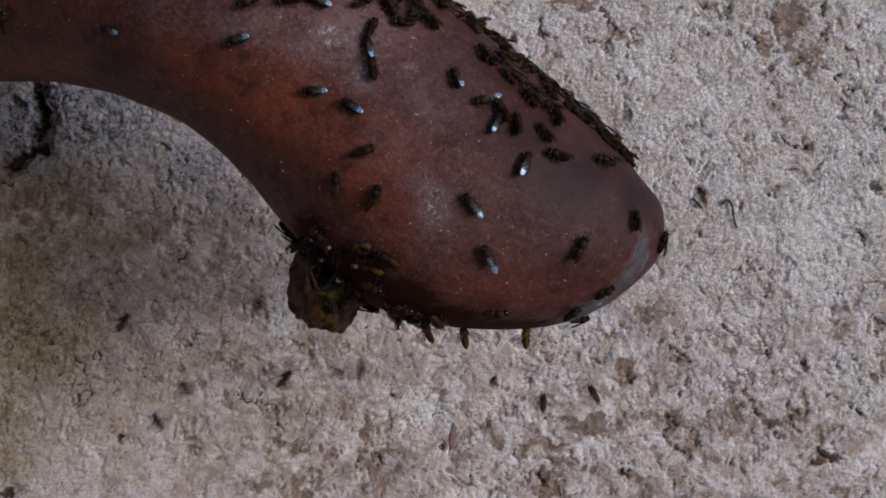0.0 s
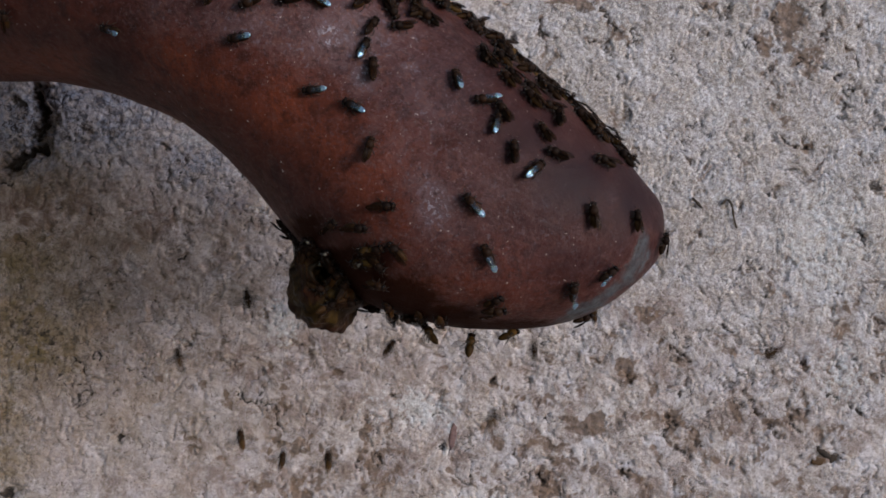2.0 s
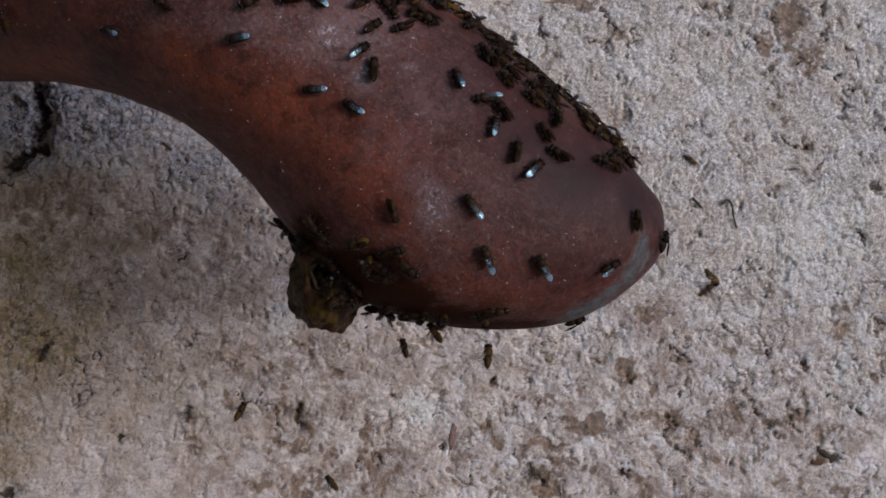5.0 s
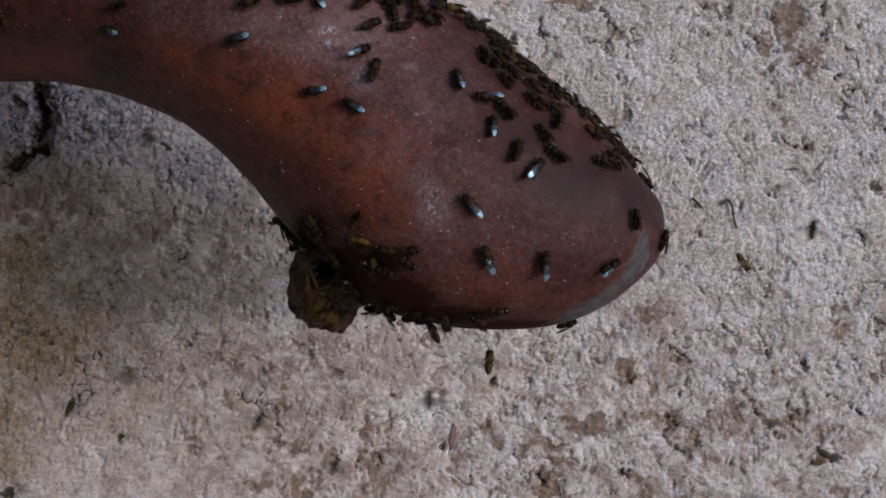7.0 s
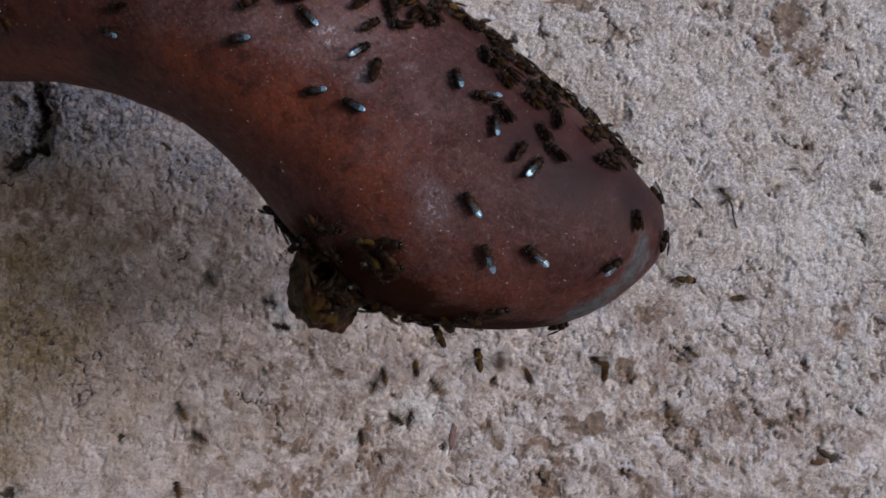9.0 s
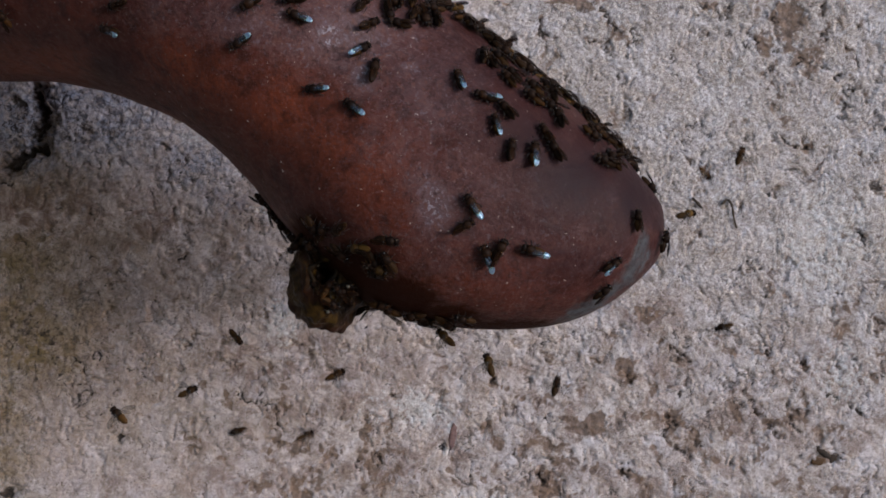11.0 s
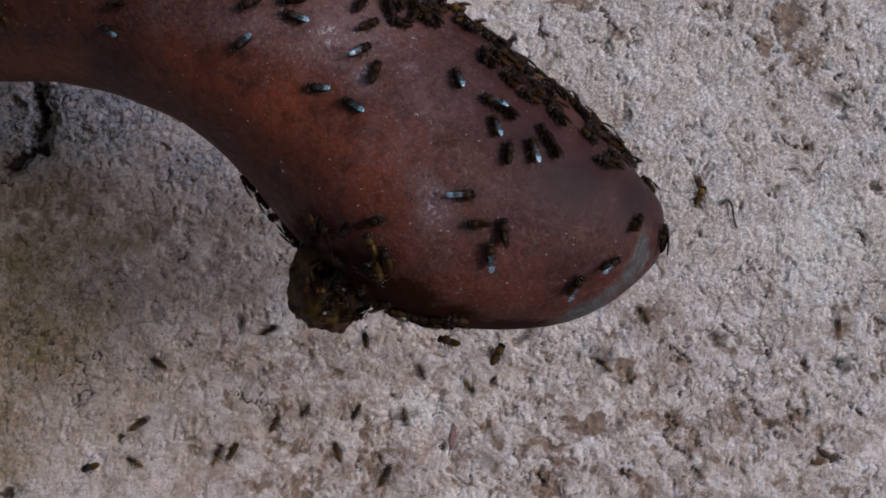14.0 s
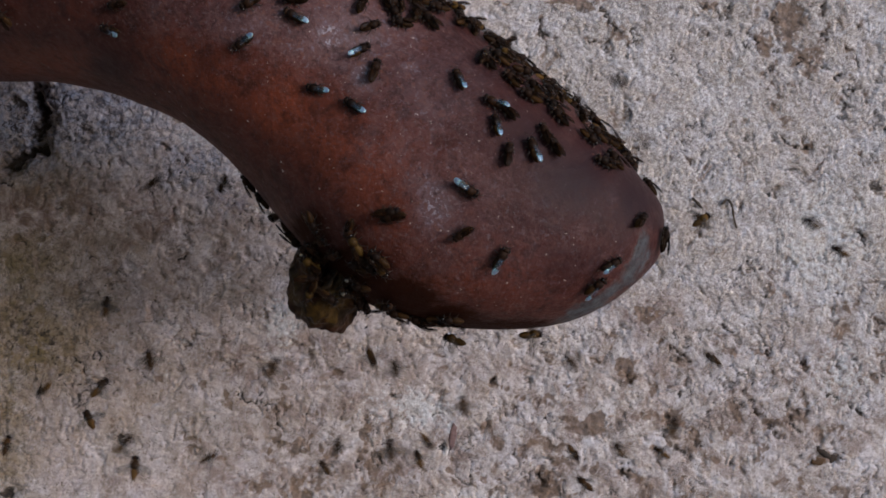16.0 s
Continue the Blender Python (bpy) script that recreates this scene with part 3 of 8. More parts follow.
def build_spout():
    rows = [glide(EDGES, s) for s in np.linspace(0, len(EDGES) - 1, 171)]
    rings = []
    for k, r in enumerate(rows):
        a, b = field(r[0], r[1], r[4] * 1e-3), field(r[2], r[3], r[4] * 1e-3)
        c, side = (a + b) / 2, (b - a) / 2
        deep = Vector((0, 1, 0))
        if r[4] > 0:
            ahead = rows[k + 1] if k + 1 < len(rows) else r
            way = field((ahead[0] + ahead[2]) / 2, (ahead[1] + ahead[3]) / 2, ahead[4] * 1e-3) - c
            deep = side.cross(way).normalized()
            deep = deep if deep.y > 0 else -deep
        # the end is a blunt dome
        blunt = min(max((k - 100) / 24, 0), 1) * 0.15
        neck = min(max((70 - k) / 40, 0), 1) * 0.3
        depth = (0.92 + neck) * side.length * max(0.0262 / side.length, 1) ** blunt
        ring = []
        for t in np.linspace(0, 2 * math.pi, 96, endpoint=False):
            p = c + side * math.cos(t) + deep * math.sin(t) * depth
            q = p * 70
            p += (p - c) * (noise.noise(q) * 0.012 + noise.noise(q * 3.1) * 0.006)
            ring.append(p)
        rings.append(ring)
    bm = bmesh.new()
    loft(bm, rings)
    return bm


def spout_marks(me):
    """Where the lip is worn bare, dust lies and resin is smeared, with sheen and shade painted in."""
    co = np.array([p.co[:] for p in me.vertices])
    d = (co[:, 1] - EYE.y) / -EYE.y
    u, v = 784 + co[:, 0] / d * 1e4, 441 - (co[:, 2] - EYE.z) / d * 1e4
    along = ((u - 975) * 190 - (v - 582) * 152) / 243
    off = ((1165 - u) * 152 + (430 - v) * 190) / 243
    rim = np.exp(-((off + 1) / 14) ** 2) * np.clip((along + 5) / 40, 0, 1) * np.clip((238 - along) / 40, 0, 1)
    lip = np.maximum(0.3 * rim, strokes(u, v, [(1140, 412, 1132, 452, 13, 1.1), (1136, 452, 1112, 490, 19, 1.1), (1112, 494, 1062, 530, 14, 1.0), (1062, 536, 1010, 558, 15, 1.15), (1008, 560, 975, 576, 9, 0.9)]))
    lip = np.maximum(lip, spots(u, v, [(648, 190, 9, 22, 0.4), (1087, 352, 4, 24, 0.4)]))
    # dusty flecks, and the upper side's lilac sheen painted as pale colour
    dust_sheen = spots(u, v, [(578, 60, 11, 24, 1.6), (727, 120, 10, 14, 1.3), (642, 132, 14, 16, 1.6), (617, 116, 22, 12, 0.7), (640, 140, 30, 40, 0.8), (768, 365, 40, 55, 0.95), (745, 320, 50, 40, 0.55), (610, 60, 150, 80, 0.6), (450, 40, 120, 50, 0.5), (300, 30, 90, 40, 0.35),
                        (760, 160, 110, 90, 0.42), (880, 430, 220, 110, 0.34), (700, 250, 90, 70, 0.3), (762, 335, 16, 46, 0.85), (782, 385, 16, 30, 0.85), (790, 400, 70, 60, 0.5), (1085, 345, 14, 22, 0.6), (830, 330, 80, 80, 0.25)])
    # smears round the entrance, and the lower edge's shade as dark colour
    resin = spots(u, v, [(612, 505, 80, 66, 1.3), (700, 530, 90, 44, 1.05), (760, 566, 110, 30, 1.0), (545, 410, 44, 46, 0.7), (880, 580, 150, 20, 0.8), (205, 95, 14, 60, 0.35)])
    # violet glaze tint, with shade on the end and left neck put into it
    violet_shade = spots(u, v, [(60, 50, 120, 40, 0.25), (200, 115, 50, 40, 0.7), (1110, 350, 110, 110, 1.0), (1020, 320, 130, 100, 1.0), (1000, 450, 130, 70, 0.6), (940, 390, 110, 70, 0.6), (925, 235, 95, 75, 0.85), (840, 130, 110, 90, 0.5)]) * (1 - np.clip(lip, 0, 1))
    rust = np.maximum(strokes(u, v, [(290, 105, 480, 190, 55, 1.1), (480, 190, 660, 290, 80, 1.15), (650, 280, 700, 380, 70, 0.95), (20, 105, 140, 112, 32, 1.1), (20, 30, 160, 30, 40, 0.35), (700, 300, 840, 480, 60, 0.35)]), spots(u, v, [(850, 480, 140, 75, 0.9), (960, 510, 90, 50, 0.5)]))
    for name, values in (("lip", lip), ("dust_sheen", dust_sheen), ("resin", resin), ("rust", rust), ("violet_shade", violet_shade)):
        me.attributes.new(name, "FLOAT", "POINT").data.foreach_set("value", values.astype(np.float32))


spout = tagged(new("clay_spout"), "reddish-brown glazed clay spout with a grey worn lip", "spout")
bm_spout = build_spout()
TREE = BVHTree.FromBMesh(bm_spout)
body = part("body", bm_spout, M_CLAY, spout)
spout_marks(body.data)


def build_entrance():
    """The bees' own mouth of resin: a lumpy sack with an open throat, stuck under the spout."""
    # place (u, v), half width, half height, depth in mm
    sack = [(616, 450, 30, 30, 9), (608, 465, 52, 52, 7), (594, 486, 64, 72, 4), (584, 498, 66, 76, 0), (580, 500, 62, 72, -4), (579, 496, 52, 60, -7), (580, 488, 34, 38, -8.8),
            (581, 484, 22, 25, -8.4), (581, 483, 17, 20, -6), (584, 480, 15, 18, -2), (588, 474, 13, 16, 3)]
    rings = []
    for k, s in enumerate(np.linspace(0, len(sack) - 1, 61)):
        r = glide(sack, s)
        ring = []
        for t in np.linspace(0, 2 * math.pi, 90, endpoint=False):
            p = field(r[0] + r[2] * math.cos(t), r[1] - r[3] * math.sin(t)) + Vector((0, r[4] * 1e-3, 0))
            q = p * 420
            lump = noise.noise(q * 0.6) * 0.0012 + noise.noise(q * 2) * 0.0005
            out = (p - field(r[0], r[1]) - Vector((0, r[4] * 1e-3, 0))).normalized()
            ring.append(p + out * lump * (1.9 if s < 6 else 0.6) + Vector((0, -abs(noise.noise(q * 1.3)) * 0.0009, 0)))
        rings.append(ring)
    bm = bmesh.new()
    loft(bm, rings)
    sack_ob = part("resin_entrance", bm, M_WAX, spout, "dark brown lumpy resin entrance with an open throat")
    # the brighter ring round the throat
    bm = bmesh.new()
    rings = []
    for t in np.linspace(0, 2 * math.pi, 40, endpoint=False):
        c = field(581 + (21 + 4 * math.sin(3 * t)) * math.cos(t), 484 - (24 + 4 * math.sin(2 * t)) * math.sin(t)) + Vector((0, -0.0088, 0))
        out = Vector((math.cos(t), 0, math.sin(t)))
        w = 0.00042 + 0.0005 * noise.noise(c * 500)
        rings.append([c + out * w * math.cos(a) + Vector((0, 1, 0)) * w * math.sin(a) for a in np.linspace(0, 2 * math.pi, 8, endpoint=False)])
    rings.append(rings[0])
    loft(bm, rings, cap=False)
    bmesh.ops.remove_doubles(bm, verts=bm.verts, dist=1e-7)
    part("throat_rim", bm, M_RIM, sack_ob, "ochre wax rim of the throat")
    return bm_tree(sack_ob)


def bm_tree(ob):
    return BVHTree.FromPolygons([p.co[:] for p in ob.data.vertices], [f.vertices[:] for f in ob.data.polygons])


SACK = build_entrance()


# ---- bits that cling to the wall ----
def strand(name, points, radius, material, label):
    """A thin bent fibre along (u, v, mm off the wall)."""
    bm = bmesh.new()
    rows = []
    line = [on_wall(u, v) + Vector((0, -off * 1e-3, 0)) for u, v, off in points]
    for s in np.linspace(0, len(line) - 1, 6 * len(line)):
        p = Vector(glide([q[:] for q in line], s))
        way = (Vector(glide([q[:] for q in line], min(s + 0.1, len(line) - 1))) - Vector(glide([q[:] for q in line], max(s - 0.1, 0)))).normalized()
        side = way.cross(Vector((0, 1, 0))).normalized()
        w = radius * (0.75 + 0.5 * noise.noise(p * 900)) * 1e-3 * (0.45 + 0.55 * math.sin(math.pi * min(max(s / (len(line) - 1), 0.08), 0.92)))
        rows.append([p + side * w * math.cos(t) + Vector((0, 1, 0)) * w * math.sin(t) for t in np.linspace(0, 2 * math.pi, 7, endpoint=False)])
    loft(bm, rows)
    ob = part(name, bm, material, None)
    return tagged(ob, label, name.replace("_", " "))


def crumb(name, u, v, wide, high, thick, turn, material, label):
    """An uneven flake or clod, tenths of a millimetre in width and height."""
    bm = bmesh.new()
    bmesh.ops.create_icosphere(bm, subdivisions=3, radius=1.0)
    spin = Matrix.Rotation(radians(turn), 3, "Y")
    at = on_wall(u, v)
    for p in bm.verts:
        q = p.co * (1 + 0.35 * noise.noise(p.co * 1.6 + at * 900) + 0.2 * noise.noise(p.co * 4 + at * 700))
        p.co = at + spin @ Vector((q.x * wide * 0.66e-4, q.y * thick * 1e-3, q.z * high * 0.66e-4))
    ob = part(name, bm, material, None)
    return tagged(ob, label, name.replace("_", " "))


M_ROOT = plain("pale_root", (0.26, 0.21, 0.19), 0.8)
M_TWIG = plain("dark_twig", (0.06, 0.045, 0.032), 0.85)
M_CHIP = plain("pink_chip", (0.20, 0.125, 0.12), 0.8, 0.7, 1500)
M_CHALK = plain("white_chip", (0.62, 0.60, 0.61), 0.8, 0.3)
M_CLOD = plain("dark_clod", (0.03, 0.02, 0.014), 0.8, 0.5, 1200)
M_RUSTY = plain("brown_crust", (0.09, 0.05, 0.022), 0.85, 0.5, 900)
strand("root_fibre", [(58, 146, 0.6), (70, 165, 0.9), (82, 182, 0.7), (95, 197, 0.2)], 0.32, M_ROOT, "thin pale root fibre lying across a crack in the wall")
strand("twig_bit", [(1277, 362, 0.5), (1286, 354, 0.9), (1294, 364, 1.0), (1297, 384, 1.0), (1303, 404, 0.6)], 0.45, M_TWIG, "small hooked dark twig stuck to the grey wall")
strand("twig_bit", [(1224, 350, 0.5), (1232, 358, 0.9), (1243, 369, 0.6)], 0.5, M_TWIG, "short dark brown twig stuck to the grey wall")
crumb("stone_chip", 801, 772, 13, 46, 0.16, 8, M_CHIP, "narrow pinkish stone chip set in the grey wall")
crumb("stone_chip", 790, 800, 7, 22, 0.25, 4, M_CHALK, "small chalk-white stone chip set in the grey wall")
crumb("earth_clod", 1474, 813, 20, 22, 0.9, 20, M_CLOD, "small blackish clod caught in a pit of the wall")
crumb("earth_clod", 1455, 800, 34, 12, 0.5, 35, M_CLOD, "small blackish clod caught in a pit of the wall")
crumb("earth_clod", 1448, 817, 26, 13, 0.2, 0, M_RUSTY, "rusty brown crust of earth on the wall")


# ---- the bees ----
def ball(bm, c, r, rings=8, sides=10, taper=0.0):
    """An ellipsoid along x, narrowed to its back by taper."""
    rows = []
    for i in range(rings + 1):
        a = math.pi * i / rings
        w = math.sin(a) * (1 - taper * (1 - math.cos(a)) / 2) + 0.02
        rows.append([Vector((c[0] + r[0] * math.cos(a), c[1] + r[1] * w * math.cos(b), c[2] + r[2] * w * math.sin(b))) * 1e-3
                     for b in np.linspace(0, 2 * math.pi, sides, endpoint=False)])
    loft(bm, rows)


def rod(bm, points, radii, sides=5):
    rows = []
    for i, p in enumerate(points):
        a, b = Vector(points[max(i - 1, 0)]), Vector(points[min(i + 1, len(points) - 1)])
        way = (b - a).normalized()
        side = way.cross(Vector((0.1, 0.2, 1))).normalized()
        up = side.cross(way)
        rows.append([(Vector(p) + (side * math.cos(t) + up * math.sin(t)) * radii[i]) * 1e-3 for t in np.linspace(0, 2 * math.pi, sides, endpoint=False)])
    loft(bm, rows)


def wing_mesh(length, width, thick=0.03):
    """A blade from its root at 0 towards -x, rounded at the tip and slightly arched."""
    bm = bmesh.new()
    rows = []
    for i in range(9):
        s = i / 8
        w = width * (0.22 + 0.78 * math.sin(min(1, s * 1.25) * math.pi / 2)) * math.sqrt(max(0.02, 1 - max(0, s - 0.6) ** 2 / 0.165))
        rows.append([Vector((-length * s, w * a, 0.14 * math.sin(s * 3) + 0.10 * (1 - a * a) + b * thick)) * 1e-3 for a, b in
                     ((-1, 0), (-0.6, 0.5), (0, 0.5), (0.6, 0.5), (1, 0), (0.6, -0.5), (0, -0.5), (-0.6, -0.5))])
    loft(bm, rows)
    return bm


def build_bee(flying, pale=False):
    """Feet at the origin, head towards +x, back towards +z."""
    bee = new("bee")
    bm = bmesh.new()
    ball(bm, (0.55, 0, 0.98), (0.86, 0.76, 0.72))
    part("thorax", bm, M_ABD if flying else M_DARK, bee)
    bm = bmesh.new()
    ball(bm, (1.55, 0, 0.85), (0.42, 0.62, 0.55))
    skull = part("head", bm, M_DARK, bee)
    for s in (1, -1):
        bm = bmesh.new()
        ball(bm, (1.6, 0.48 * s, 0.95), (0.26, 0.18, 0.36), 6, 8)
        part("eye", bm, M_EYE, skull)
        bm = bmesh.new()
        rod(bm, [(1.9, 0.15 * s, 1.0), (2.25, 0.32 * s, 1.15), (2.6, 0.62 * s, 0.85)], [0.06, 0.05, 0.045])
        part("antenna", bm, M_LEG, skull)
    if pale:
        bm = bmesh.new()
        ball(bm, (1.86, 0, 0.76), (0.20, 0.36, 0.30), 6, 8)
        part("face", bm, M_FACE, skull, "pale cream face plate")
    bm = bmesh.new()
    ball(bm, (-0.85, 0, 0.82 if not flying else 0.65), (1.2, 0.76, 0.68), 10, 10, 0.35)
    for p in bm.verts:
        p.co *= 1 + 0.025 * math.sin(p.co.x * 1e3 * 11)
    part("abdomen", bm, M_AMBER if flying else M_ABD, bee)
    for s in (1, -1):
        for root, knee, foot in (((1.0, 0.4), (1.35, 0.8), (1.65, 0.95)), ((0.55, 0.5), (0.55, 0.95), (0.5, 1.2)), ((0.1, 0.45), (-0.45, 0.9), (-1.0, 1.05))):
            bm = bmesh.new()
            drop = 0.0 if not flying else -0.35
            rod(bm, [(root[0], root[1] * s, 0.6), (knee[0], knee[1] * s * (0.75 if flying else 1), 0.85 + drop), (foot[0], foot[1] * s * (0.6 if flying else 1), 0.02 + 2 * drop)], [0.09, 0.09, 0.035])
            part("leg", bm, M_LEG, bee)
        for length, width, turn in (((2.75, 0.44, -3), (2.0, 0.32, -4)) if not flying else ((3.0, 0.6, 68), (2.1, 0.42, 42))):
            w = part("wing", wing_mesh(length, width), M_WING if not flying else M_BLUR, bee)
            w.matrix_basis = pose(0.35e-3, 0.22e-3 * s, (1.56 + 0.05 * s if length > 2.5 else 1.45 + 0.03 * s) * 1e-3, 12 * s * (1 if not flying else -1), 7 if not flying else -12, -turn * s)
    return bee


def surface(u, v):
    """The place and normal on the spout or the resin behind (u, v), or the nearest one."""
    way = (field(u, v) - EYE).normalized()
    best = None
    for tree in (TREE, SACK):
        p, n, _, dist = tree.ray_cast(EYE, way)
        if p is not None and (best is None or dist < best[2]):
            best = (p, n, dist)
    if best is None:
        p, n, _, dist = min((tree.find_nearest(field(u, v)) for tree in (TREE, SACK)), key=lambda r: r[3])
        best = (p, n, dist)
    return best[0], best[1]


def stand(u, v, heading, lift=0.0, slant=0.0):
    p, n = surface(u, v)
    # on the very rim a bee leans out and shows more of its back
    if n.y > -0.4:
        p = p - n * 0.3e-3
        n = (n + Vector((0, -0.5, 0))).normalized()
    way = Vector((math.cos(radians(heading)), slant, math.sin(radians(heading))))
    way = way - n * way.dot(n)
    if way.length < 0.2:
        way = Vector((0, -1, 0)) - n * -n.y
    way.normalize()
    m = Matrix((way, n.cross(way), n)).transposed().to_4x4()
    m.translation = p + n * lift * 1e-3
    return m


def hover(u, v, depth, heading, seed=0):
    way = Vector((math.cos(radians(heading)), 0.35, math.sin(radians(heading)))).normalized()
    up = Vector((0.15 * math.sin(seed), -0.75, 0.65))
    up = (up - way * up.dot(way)).normalized()
    m = Matrix((way, up.cross(way), up)).transposed().to_4x4()
    m.translation = field(u, v, depth * 1e-3)
    return m


def crawl(rows, seed, slant=0.0, lift=0.0):
    """Rows (t, u, v, heading) as poses on the surface, twice a second, with the small shifts of a bee on its feet."""
    dice = random.Random(seed)
    keys, out = [r[0] for r in rows], []
    for k in range(33):
        t = k / 2
        i = max(j for j in range(len(keys)) if keys[j] <= t)
        a, b = rows[i], rows[min(i + 1, len(rows) - 1)]
        f = 0 if b[0] == a[0] else (t - a[0]) / (b[0] - a[0])
        turn = (b[3] - a[3] + 180) % 360 - 180
        out.append((t, stand(a[1] + (b[1] - a[1]) * f + dice.uniform(-2, 2), a[2] + (b[2] - a[2]) * f + dice.uniform(-2, 2), a[3] + turn * f + dice.uniform(-5, 5), lift, slant)))
    return out


def peep(rows, seed):
    """A bee that sits in the resin with its face to the open, and shifts a little."""
    dice = random.Random(seed)
    keys, out = [r[0] for r in rows], []
    for k in range(17):
        i = max(j for j in range(len(keys)) if keys[j] <= k)
        a, b = rows[i], rows[min(i + 1, len(rows) - 1)]
        f = 0 if b[0] == a[0] else (k - a[0]) / (b[0] - a[0])
        p, n = surface(a[1] + (b[1] - a[1]) * f + dice.uniform(-2, 2), a[2] + (b[2] - a[2]) * f + dice.uniform(-2, 2))
        tilt = radians(a[3] + (b[3] - a[3]) * f + dice.uniform(-8, 8))
        way = Vector((0.35 * math.cos(tilt * 2), -1, dice.uniform(-0.2, 0.2))).normalized()
        up = Vector((math.cos(tilt), 0, math.sin(tilt)))
        up = (up - way * up.dot(way)).normalized()
        m = Matrix((way, up.cross(way), up)).transposed().to_4x4()
        m.translation = p - up * 0.8e-3 + way * 0.2e-3
        out.append((k, m))
    return out


def air(rows, seed):
    return [(t, hover(u, v, d, h, seed)) for t, u, v, d, h in rows]


RESTER = tagged(build_bee(False), "small dark brown stingless bee with folded glassy wings", "bee", "bees on the spout")
GUARD = tagged(build_bee(False, True), "small dark stingless bee with a pale face in the resin entrance", "bee", "bees on the spout")
FLIER = tagged(build_bee(True), "small dark stingless bee in flight with blurred wings", "bee", "bees in flight")
spare = {"rest": [RESTER] + [copy_thing(RESTER, Matrix()) for _ in range(128)], "guard": [GUARD] + [copy_thing(GUARD, Matrix()) for _ in range(5)], "fly": [FLIER] + [copy_thing(FLIER, Matrix()) for _ in range(35)]}
dice = random.Random(8)
for bee in spare["rest"] + spare["guard"] + spare["fly"]:
    bee.scale = [dice.uniform(0.95, 1.12) * (1.02 if bee in spare["fly"] else 1)] * 3


def bee_of(kind):
    """The next bee of a kind."""
    return spare[kind].pop()


def gild(bee):
    """Gives a bee an amber abdomen and thorax, with sunlight put into the colour."""
    for w in bee.children:
        if w.name.startswith(("abdomen", "thorax")):
            w.material_slots[0].link = "OBJECT"
            w.material_slots[0].material = M_GOLD
    return bee


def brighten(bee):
    """Gives a bee's forewings the film with the sky glint painted in."""
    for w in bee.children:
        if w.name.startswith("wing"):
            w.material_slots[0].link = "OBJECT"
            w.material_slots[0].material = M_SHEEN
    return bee


